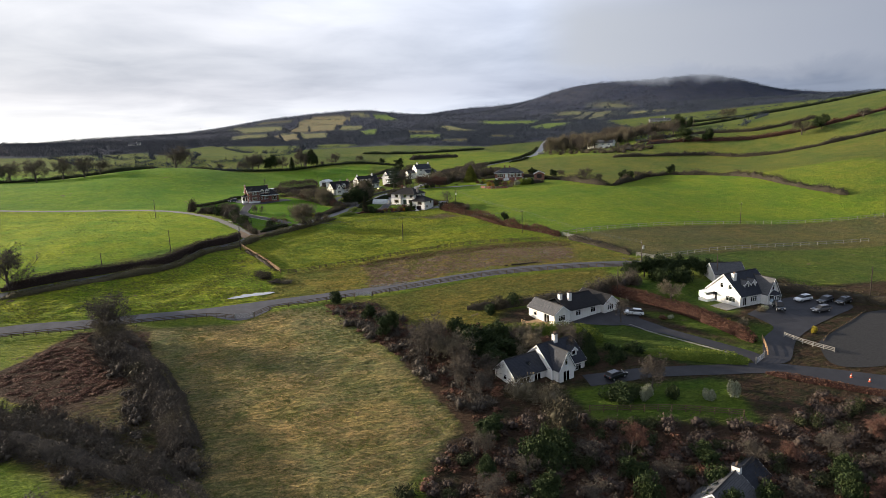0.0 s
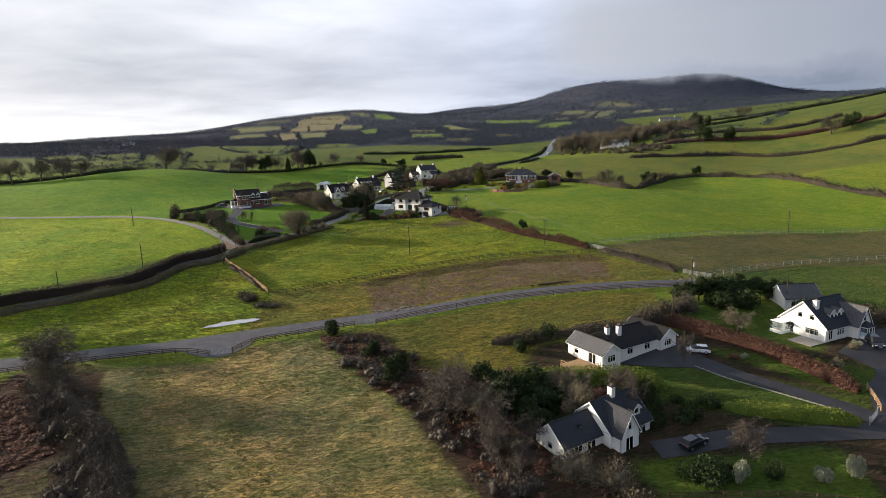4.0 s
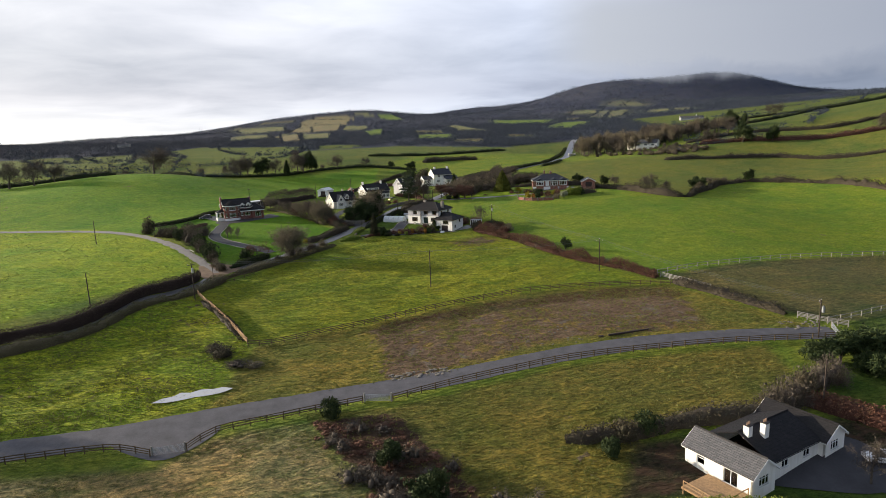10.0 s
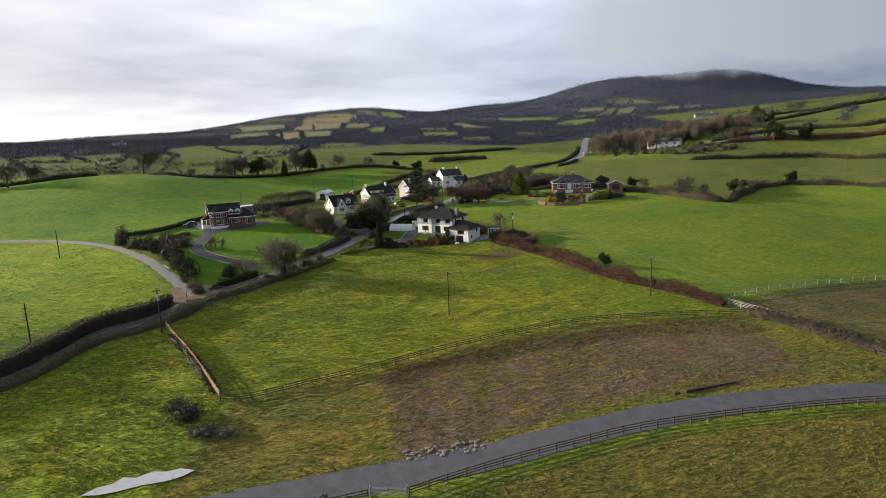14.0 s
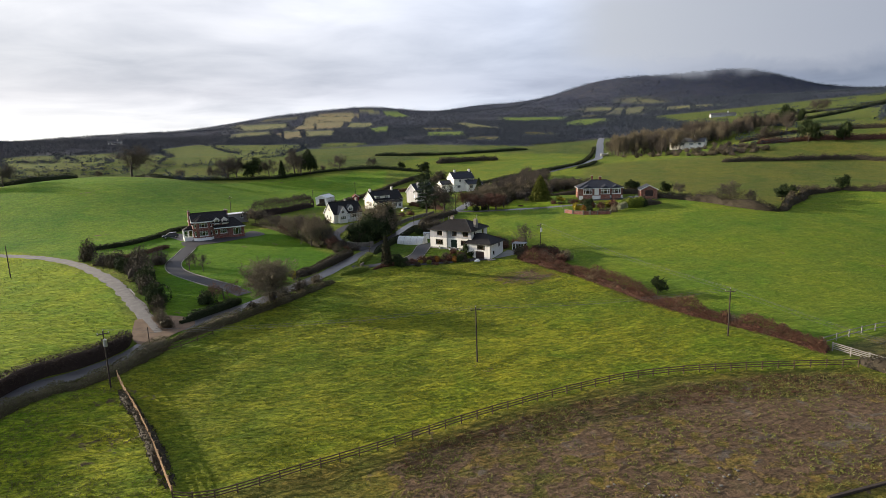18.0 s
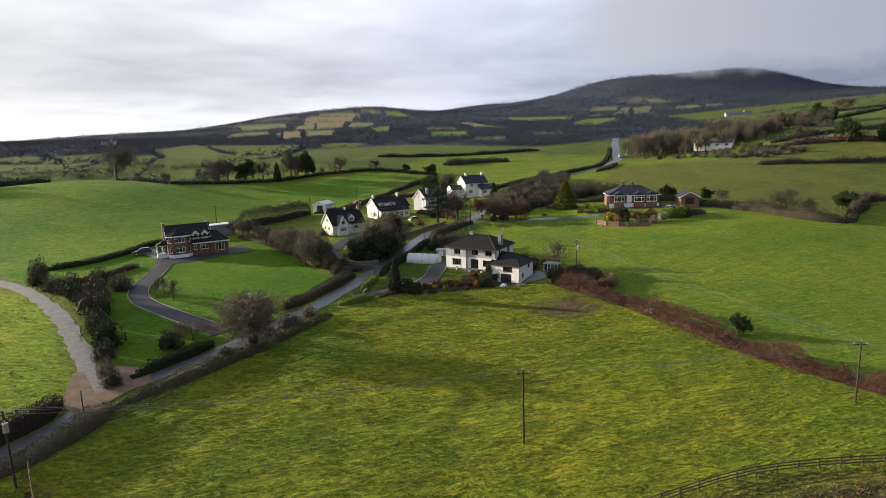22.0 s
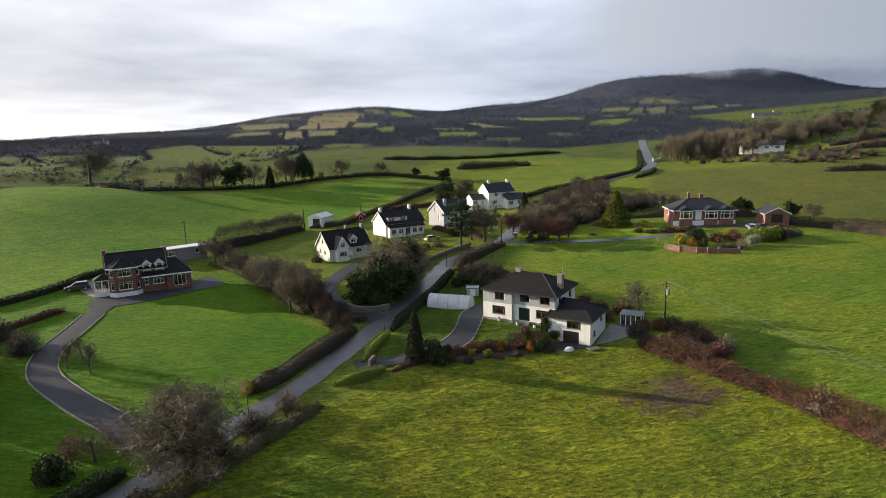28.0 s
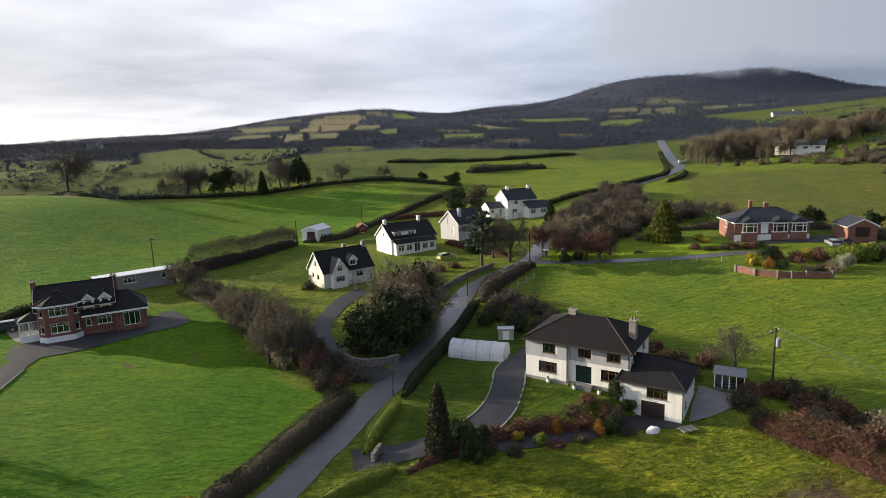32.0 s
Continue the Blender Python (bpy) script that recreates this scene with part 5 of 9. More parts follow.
def dormer(parent, u, v, z, w, h, back, mat, roof, rise=0.7, frame="white_paint", kind="w", side="front"):
    """A gabled dormer on a slope that faces -v: its face at v, running back into the roof."""
    wall(parent, mat, (u - w / 2, v), (u + w / 2, v), z, [(0, z + h), (w / 2, z + h + rise), (w, z + h)], [(w / 2, z + 0.25, w - 0.45, h - 0.35, kind)], frame, 0.2, "dormer_wall")
    bm = boxes(((u - w / 2 + 0.002, v + 0.21, z - 0.6), (u - w / 2 + 0.12, v + back, z + h)), ((u + w / 2 - 0.12, v + 0.21, z - 0.6), (u + w / 2 - 0.002, v + back, z + h)))
    part("dormer_cheek", bm, mat, parent)
    gable_roof(parent, u - w / 2, u + w / 2, v, v + back, z + h, z + h + rise, roof, "v", 0.18, 0.18, "white_paint", None, (True, False), (True, True))


def floor_slab(parent, u0, u1, v0, v1, z):
    part("floor", boxes(((u0 + 0.3, v0 + 0.3, z - 0.2), (u1 - 0.3, v1 - 0.3, z))), "interior", parent)


def block(h, mat, u0, u1, v0, v1, z0, ze, front=(), right=(), back=(), left=(), frame="white_paint", gable=None, zr=0.0):
    """Four walls; gable 'u' makes the left and right walls pointed, 'v' the front and back ones."""
    du, dv = u1 - u0, v1 - v0
    tu = [(0, ze), (du / 2, zr), (du, ze)] if gable == "v" else [(0, ze), (du, ze)]
    tv = [(0, ze), (dv / 2, zr), (dv, ze)] if gable == "u" else [(0, ze), (dv, ze)]
    wall(h, mat, (u0, v0), (u1, v0), z0, tu, front, frame)
    wall(h, mat, (u1, v0 + 0.002), (u1, v1 - 0.002), z0, tv, right, frame)
    wall(h, mat, (u1, v1), (u0, v1), z0, tu, back, frame)
    wall(h, mat, (u0, v1 - 0.002), (u0, v0 + 0.002), z0, tv, left, frame)
    floor_slab(h, u0, u1, v0, v1, z0 + 0.15 if z0 > -0.6 else 0.0)


# ---- houses ----
def white_farmhouse():
    h = thing("farmhouse", pose(18.05, 258.33, 0.0, 0, 0, -39.0), "white two-storey farmhouse with dark hipped tile roof and annex", "house")
    L, D, E = 12.2, 8.7, 4.95
    up, lo = 3.25, 0.85
    front = [(2.9, up, 1.7, 1.25, "w"), (7.0, up, 1.6, 1.25, "w"), (10.4, up, 1.6, 1.25, "w"), (2.7, lo, 2.3, 1.35, "w"), (6.9, 0.15, 1.9, 2.1, "door"), (10.2, lo, 2.5, 1.35, "w")]
    block(h, "render_white", 0, L, 0, D, -1.8, E, front, [(1.8, up, 0.9, 1.2, "w"), (6.3, up, 1.1, 1.2, "w")], (), [(2.5, up, 1.1, 1.2, "w"), (6.0, lo, 1.1, 1.2, "w")], "brown_paint")
    # the left bay stands a little forward
    wall(h, "render_white", (-0.15, -0.45), (5.1, -0.45), -1.8, [(0, E), (5.25, E)], [(2.95, up, 1.7, 1.25, "w"), (2.8, lo, 2.3, 1.35, "w")], "brown_paint", 0.42, "bay_wall")
    for lo3, hi3 in (((-0.18, -0.475, 2.72), (5.13, -0.452, 3.22)), ((-0.18, -0.475, 3.22), (2.05, -0.452, 4.5)), ((3.85, -0.475, 3.22), (5.13, -0.452, 4.5)), ((5.14, -0.026, 2.72), (12.2, -0.003, 3.22)), ((5.14, -0.026, 3.22), (6.15, -0.003, 4.5)), ((7.85, -0.026, 3.22), (9.55, -0.003, 4.5)), ((11.25, -0.026, 3.22), (12.2, -0.003, 4.5))):
        part("render_band", boxes((lo3, hi3)), "render_grey", h, "grey painted upper band")
    for lo3, hi3 in (((-0.19, -0.5, -1.7), (5.16, -0.453, 0.12)), ((5.17, -0.05, -1.7), (12.25, -0.003, 0.12))):
        part("plinth", boxes((lo3, hi3)), "plinth", h)
    part("door_step", boxes(((5.7, -1.0, -1.0), (8.1, -0.05, 0.14))), "concrete", h)
    hip_roof(h, -0.15, L, -0.45, D, E, 7.15, "tile_brown", (4.1, 3.9), 0.42, "gutter")
    chimney(h, 4.1, 4.2, 6.6, 7.55, 0.9, 0.7)
    chimney(h, 11.6, 3.5, 4.6, 7.35, 0.75, 1.0)
    # annex over a garage
    a0, a1, b0, b1, AE = 11.4, 18.0, -1.0, 6.4, 2.0
    wall(h, "render_white", (a0, b0), (a1, b0), -2.6, [(0, AE), (a1 - a0, AE)], [(4.0, 0.35, 2.2, 1.15, "w"), (3.6, -2.1, 2.5, 2.0, "garage")], "brown_paint")
    wall(h, "render_white", (a1, b0 + 0.002), (a1, b1), -2.6, [(0, AE), (b1 - b0, AE)], [(2.0, -1.0, 1.0, 0.9, "w"), (5.2, 0.6, 1.0, 1.0, "w")], "brown_paint")
    wall(h, "render_white", (a1, b1), (L + 0.05, b1), -2.6, [(0, AE), (a1 - L - 0.05, AE)])
    wall(h, "render_white", (a0, 0.0), (a0, b0 + 0.002), -2.6, [(0, AE), (1.0, AE)])
    hip_roof(h, a0, a1, b0, b1, AE, 3.9, "tile_dark", (0.7, 3.0), 0.4, "gutter", "tile_dark")
    bm = bmesh.new()
    cyl(bm, (a1 + 0.06, b0 - 0.06, -2.4), (a1 + 0.06, b0 - 0.06, 1.9), 0.05, n=6)
    part("downpipe", bm, "gutter", h)
    for u, v in ((5.05, -0.5), (12.1, -0.08)):
        bm = bmesh.new()
        cyl(bm, (u, v, 0), (u, v, 4.7), 0.045, n=6)
        part("downpipe", bm, "gutter", h)
    bm = bmesh.new()
    cyl(bm, (11.9, 3.5, 7.4), (11.9, 3.5, 8.6), 0.02, n=5)
    cyl(bm, (11.5, 3.5, 8.5), (12.4, 3.5, 8.5), 0.012, n=5)
    part("aerial", bm, "steel", h)
    bm = bmesh.new()
    bmesh.ops.create_cone(bm, cap_ends=False, segments=12, radius1=0.32, radius2=0.05, depth=0.12, matrix=pose(12.35, 0.9, 3.4, 0, 80, 0))
    part("satellite_dish", bm, "steel", h)


white_farmhouse()


def brick_house():
    h = thing("brick_house", pose(-48.6, 279.98, 2.1, 0, 0, 21.9), "red brick house with dark tiled roof, white dormers and bay window", "house")
    block(h, "brick", 0, 9.8, 1.2, 8.8, -1.2, 4.3, [(6.3, 0.8, 0.7, 1.2, "w"), (8.4, 0.8, 1.9, 1.2, "w")], (), (), [(2.4, 3.0, 0.9, 1.2, "w"), (5.0, 3.0, 0.9, 1.2, "w")], gable="u", zr=6.9)
    gable_roof(h, 0, 9.8, 1.2, 8.8, 4.3, 6.9, "tile_dark", "u", 0.4, 0.35)
    # two-storey canted bay with a hipped roof
    E, ring = 5.0, [(-0.03, 3.4), (-0.03, 1.0), (0.95, 0.0), (4.45, 0.0), (5.43, 1.0), (5.43, 3.4)]
    for k, (a, b) in enumerate(zip(ring, ring[1:])):
        L = math.hypot(b[0] - a[0], b[1] - a[1])
        holes = {1: [(L / 2, 3.2, 0.7, 1.2, "w"), (L / 2, 0.7, 0.7, 1.4, "w")], 2: [(L / 2, 3.2, 2.3, 1.25, "w"), (L / 2, 0.7, 2.3, 1.45, "w")], 3: [(L / 2, 3.2, 0.7, 1.2, "w"), (L / 2, 0.7, 0.7, 1.4, "w")]}.get(k, ())
        wall(h, "brick", a, b, -1.2, [(0, E), (L, E)], holes, "white_paint", 0.28, "bay_wall")
        if 0 < k < 4:
            d, n = Vector((b[0] - a[0], b[1] - a[1], 0)).normalized(), Vector((b[1] - a[1], a[0] - b[0], 0)).normalized()
            p, q = Vector((*a, 0)) + n * 0.05 - d * 0.02, Vector((*b, 0)) + n * 0.05 + d * 0.02
            bm = bmesh.new()
            prism(bm, [p + Vector((0, 0, -1.0)), q + Vector((0, 0, -1.0)), q + Vector((0, 0, 0.2)), p + Vector((0, 0, 0.2))], n * -0.045)
            part("base_course", bm, "white_paint", h, "white painted base course")
    eave = [(-0.42, 2.0), (-0.42, 0.8), (0.78, -0.4), (4.62, -0.4), (5.82, 0.8), (5.82, 2.0)]
    top, back = (2.7, 2.2, 6.5), (2.7, 4.5, 6.5)
    bm = bmesh.new()
    v = [bm.verts.new((x, y, E - 0.1)) for x, y in eave] + [bm.verts.new(top), bm.verts.new(back)]
    for f in ((0, 1, 6, 7), (1, 2, 6), (2, 3, 6), (3, 4, 6), (4, 5, 7, 6)):
        bm.faces.new([v[i] for i in f])
    bmesh.ops.recalc_face_normals(bm, faces=bm.faces[:])
    bmesh.ops.solidify(bm, geom=bm.faces[:], thickness=0.1)
    part("bay_roof", bm, "tile_brown", h)
    for e in eave[1:5]:
        bm = bmesh.new()
        cyl(bm, (*e, E - 0.08), top, 0.07, n=6)
        part("hip_tiles", bm, "tile_dark", h)
    for a, b in zip(eave, eave[1:]):
        bm = bmesh.new()
        n = Vector((b[1] - a[1], a[0] - b[0], 0)).normalized()
        prism(bm, [Vector((*a, E - 0.36)), Vector((*b, E - 0.36)), Vector((*b, E - 0.1)), Vector((*a, E - 0.1))], n * -0.05)
        part("fascia", bm, "white_paint", h)
    # pent roof over the ground floor, dormers above it
    bm = bmesh.new()
    prism(bm, [(5.5, 0.15, 2.72), (9.8, 0.15, 2.72), (9.8, 1.19, 3.35), (5.5, 1.19, 3.35)], (0, 0, -0.14))
    part("pent_roof", bm, "tile_dark", h)
    part("fascia", boxes(((5.5, 0.1, 2.4), (14.5, 0.145, 2.66))), "white_paint", h)
    for u in (6.6, 8.8):
        dormer(h, u, 0.95, 3.6, 1.45, 1.35, 3.0, "render_white", "tile_dark", 0.66)
    block(h, "brick", 9.81, 14.2, 0.5, 7.2, -1.2, 2.75, [(2.3, 0.1, 2.3, 2.1, "french")], [(2.0, 0.7, 1.2, 1.2, "w")])
    hip_roof(h, 9.9, 14.2, 0.5, 7.2, 2.75, 5.0, "tile_dark", (-1.6, 2.2), 0.35, "white_paint", "tile_dark")
    chimney(h, -0.32, 5.2, -1.0, 7.7, 0.6, 1.2, "brick", 2)
    chimney(h, 10.2, 5.6, 4.0, 7.2, 0.9, 1.1, "brick", 2)
    # glazed porch at the gable
    s = part("sun_room", boxes(((-2.5, 2.2, -1.0), (-0.06, 5.0, 0.45))), "white_paint", h)
    for k, (x0, y0, x1, y1) in enumerate(((-2.5, 2.2, -0.06, 2.28), (-2.5, 4.92, -0.06, 5.0), (-2.5, 2.28, -2.42, 4.92))):
        g = part("pane", boxes(((x0, y0, 0.46), (x1, y1, 2.3))), "glass", s)
        g.visible_shadow = False
    for x, y in ((-2.46, 2.24), (-1.25, 2.2), (-2.46, 4.96), (-2.46, 3.6), (-0.1, 2.2), (-1.25, 5.0)):
        part("bar", boxes(((x - 0.09, y - 0.09, 0.45), (x + 0.09, y + 0.09, 2.35))), "white_paint", s)
    part("bar", boxes(((-2.6, 2.1, 2.35), (-0.06, 5.1, 2.52))), "white_paint", s)
    bm = bmesh.new()
    v = [bm.verts.new(p) for p in ((-2.7, 2.0, 2.52), (-0.06, 2.0, 2.52), (-0.06, 5.2, 2.52), (-2.7, 5.2, 2.52), (-0.9, 3.6, 3.6), (-0.06, 3.6, 3.6))]
    for f in ((0, 1, 5, 4), (2, 3, 4, 5), (3, 0, 4), (3, 2, 1, 0)):
        bm.faces.new([v[i] for i in f])
    part("sun_room_roof", bm, "tile_dark", s)


brick_house()


def dormer_house():
    h = thing("dormer_house", pose(-9.6, 303.6, 2.1, 0, 0, 29.0) @ Matrix.Diagonal((0.86, 0.86, 0.86, 1)), "cream dormer house with steep dark roof and white bargeboards", "house")
    W, L, E, R = 8.2, 12.5, 2.9, 6.9
    block(h, "render_pale", 0, L, 0, W, -1.5, E, [(9.0, 0.7, 1.8, 1.2, "w"), (6.5, 0.1, 1.0, 2.1, "door")], (), (), [(2.4, 0.7, 1.0, 1.3, "w"), (5.2, 0.7, 1.0, 1.3, "w"), (4.1, 3.6, 1.0, 1.3, "w")], gable="u", zr=R)
    gable_roof(h, 0, L, 0, W, E, R, "tile_dark", "u", 0.4, 0.35)
    wall(h, "render_white", (1.6, -1.4), (5.2, -1.4), -1.5, [(0, 3.0), (1.8, 5.6), (3.6, 3.0)], [(1.8, 0.5, 2.2, 1.3, "w"), (1.8, 2.9, 1.3, 1.2, "w")])
    part("gable_cheek", boxes(((1.602, -1.39, -1.5), (1.8, 0.0, 2.9)), ((5.0, -1.39, -1.5), (5.198, 0.0, 2.9))), "render_white", h)
    gable_roof(h, 1.6, 5.2, -1.4, 2.6, 3.0, 5.6, "slate_grey", "v", 0.35, 0.3, "white_paint", None, (True, False))
    dormer(h, 7.6, 0.4, 3.3, 2.0, 1.5, 2.8, "render_white", "slate_grey", 1.0)
    chimney(h, L - 0.2, W / 2, 5.5, 7.9, 0.8, 0.9, "chimney", 2)
    chimney(h, 7.5, W / 2 + 0.4, 6.3, 7.8, 0.7, 0.7, "chimney", 1)


dormer_house()


def gabled_white_house():
    h = thing("gabled_house", pose(4.5, 333.9, 1.9, 0, 0, 24.0), "white gabled house with dark slate roof and a long dormer", "house")
    W, L, E, R = 8.6, 12.5, 3.6, 6.6
    block(h, "render_white", 0, L, 0, W, -1.2, E, [(2.0, 0.6, 2.2, 1.3, "w"), (6.0, 0.6, 2.0, 1.3, "w"), (9.8, 0.1, 1.1, 2.1, "door")], (), (), [(4.3, 3.6, 0.7, 1.0, "w")], gable="u", zr=R)
    gable_roof(h, 0, L, 0, W, E, R, "tile_dark", "u", 0.35, 0.3)
    part("dormer_wall", boxes(((1.0, 0.5, 3.4), (7.2, 2.8, 5.1))), "render_white", h)
    for u in (2.2, 5.8):
        window(h, Matrix.Translation((u, 0.36, 3.95)), 1.8, 1.0, "w", "white_paint")
    part("dormer_roof", boxes(((0.8, 0.25, 5.1), (7.4, 3.2, 5.25))), "tile_dark", h)
    wall(h, "render_white", (0.4, -1.8), (11.5, -1.8), -1.0, [(0, 2.5), (11.1, 2.5)], [(1.4, 0.5, 1.5, 1.4, "w"), (3.6, 0.5, 1.5, 1.4, "w"), (5.8, 0.05, 1.6, 2.1, "french"), (8.0, 0.5, 1.5, 1.4, "w"), (10.0, 0.5, 1.2, 1.4, "w")], name="porch_wall")
    wall(h, "render_white", (0.4, -0.01), (0.4, -1.798), -1.0, [(0, 2.5), (1.79, 2.5)], name="porch_wall")
    wall(h, "render_white", (11.5, -1.798), (11.5, -0.01), -1.0, [(0, 2.5), (1.79, 2.5)], name="porch_wall")
    bm = bmesh.new()
    prism(bm, [(0.2, -2.1, 2.5), (11.8, -2.1, 2.5), (11.8, 0.2, 3.5), (0.2, 0.2, 3.5)], (0, 0, -0.12))
    part("porch_roof", bm, "tile_dark", h)
    chimney(h, 0.5, W / 2, 5.6, 7.6, 0.7, 0.7, "render_white", 1, "white_paint")
    chimney(h, 10.0, W / 2, 5.6, 7.8, 0.7, 0.7, "render_white", 1, "white_paint")


gabled_white_house()


def grey_gable_house():
    h = thing("grey_house", pose(22.4, 343.2, 3.6, 0, 0, 32.0), "grey rendered gabled house with slate roof and white bargeboards", "house")
    W, L, E, R = 7.4, 9.0, 3.4, 6.5
    block(h, "render_grey", 0, L, 0, W, -1.2, E, [(2.2, 0.7, 1.2, 1.2, "w"), (6.0, 0.7, 1.2, 1.2, "w")], (), (), [(3.0, 3.0, 0.35, 1.6, "w"), (5.2, 0.3, 0.9, 2.0, "door")], gable="u", zr=R)
    gable_roof(h, 0, L, 0, W, E, R, "slate_blue", "u", 0.35, 0.3)
    chimney(h, 2.0, 1.9, 3.5, 7.0, 0.9, 0.7, "render_grey", 1)


grey_gable_house()


def white_tall_house():
    h = thing("white_house", pose(41.5, 368.6, 5.0, 0, 0, 14.0), "white two-storey house with blue slate roof and low side wing", "house")
    W, L, E, R = 8.0, 10.0, 5.0, 7.6
    block(h, "render_white", 0, L, 0, W, -1.2, E, [(3.0, 3.4, 1.2, 1.2, "w"), (7.5, 3.4, 1.6, 1.1, "w"), (2.5, 0.8, 1.6, 1.2, "w")], (), (), [(4.0, 3.8, 0.7, 1.0, "w")], gable="u", zr=R)
    gable_roof(h, 0, L, 0, W, E, R, "slate_blue", "u", 0.35, 0.25)
    block(h, "render_white", -5.0, 0.0, 2.5, 7.5, -1.2, 2.5, [(1.2, 0.8, 0.9, 1.1, "w"), (2.8, 0.1, 0.9, 2.1, "door"), (4.0, 0.8, 0.7, 1.1, "w")], gable="u", zr=3.9)
    gable_roof(h, -5.0, 0.0, 2.5, 7.5, 2.5, 3.9, "slate_blue", "u", 0.3, 0.2, ends=(True, False))
    block(h, "render_white", 5.5, 12.5, -3.6, 0.0, -1.2, 2.5, [(1.5, 0.6, 1.6, 1.3, "w"), (5.0, 0.6, 1.8, 1.3, "w")])
    bm = bmesh.new()
    prism(bm, [(5.2, -4.0, 2.4), (12.8, -4.0, 2.4), (12.8, 0.1, 4.2), (5.2, 0.1, 4.2)], (0, 0, -0.12))
    part("lean_to_roof", bm, "slate_blue", h)
    chimney(h, 2.0, W / 2, 6.8, 8.6, 0.9, 0.7, "render_white", 2, "white_paint")
    chimney(h, L - 0.7, W / 2, 6.8, 8.6, 0.9, 0.7, "render_white", 2, "white_paint")


white_tall_house()


def red_bungalow():
    h = thing("red_bungalow", pose(79.3, 312.0, 5.9, 0, 0, -13.0), "red brick bungalow with hipped dark roof and three white bay windows", "house")
    L, W, E, R = 15.6, 9.5, 2.75, 5.3
    block(h, "brick_pale", 0, L, 0, W, -2.2, E, [(6.3, 0.1, 1.6, 2.2, "door")], [(2.0, 0.8, 1.2, 1.2, "w"), (6.0, 0.8, 1.2, 1.2, "w")], (), [(4.0, 0.8, 1.2, 1.2, "w")])
    hip_roof(h, 0, L, 0, W, E, R, "slate_blue", (5.0, 5.0), 0.45, "white_paint", "lead")
    part("base_course", boxes(((-0.06, -0.06, -1.8), (L + 0.06, -0.004, -0.15))), "white_paint", h)
    for u in (3.0, 9.3, 13.2):
        b = part("bay", boxes(((u - 1.6, -0.7, 0.38), (u + 1.6, -0.01, 0.55))), "white_paint", h, "white bay window")
        part("bay_base", boxes(((u - 1.6, -0.7, -1.6), (u + 1.6, -0.01, 0.376))), "brick_pale", b, "red brick base of the bay")
        part("bay_head", boxes(((u - 1.6, -0.7, 2.25), (u + 1.6, -0.01, 2.6))), "white_paint", b)
        g = part("pane", boxes(((u - 1.52, -0.62, 0.552), (u + 1.52, -0.56, 2.248))), "glass", b)
        g.visible_shadow = False
        for x in (u - 1.5, u - 0.75, u + 0.75, u + 1.5):
            part("mullion", boxes(((x - 0.07, -0.69, 0.552), (x + 0.07, -0.63, 2.248))), "white_paint", b)
        part("transom", boxes(((u - 1.5, -0.685, 1.7), (u + 1.5, -0.635, 1.8))), "white_paint", b)
        bm = bmesh.new()
        v = [bm.verts.new(p) for p in ((u - 1.8, -0.95, 2.6), (u + 1.8, -0.95, 2.6), (u, 1.2, 3.9), (u - 1.8, 0.6, 2.95), (u + 1.8, 0.6, 2.95), (u, -0.5, 3.5))]
        for f in ((0, 1, 5), (0, 5, 2, 3), (1, 4, 2, 5)):
            bm.faces.new([v[i] for i in f])
        part("bay_roof", bm, "slate_blue", b)
    chimney(h, 5.5, 6.5, 4.2, 6.6, 0.6, 0.6, "brick_pale", 1)
    chimney(h, 8.2, 4.75, 5.0, 6.3, 0.9, 0.6, "brick_pale", 1)
    g = thing("garage", pose(98.9, 302.9, 5.6, 0, 0, -17.0), "small red brick garage with white bargeboards", "garage")
    block(g, "brick_pale", 0, 5.6, 0, 6.5, -1.2, 2.4, [(2.8, 0.0, 2.7, 2.1, "garage")], gable="v", zr=3.8)
    gable_roof(g, 0, 5.6, 0, 6.5, 2.4, 3.8, "slate_blue", "v", 0.35, 0.3)


red_bungalow()


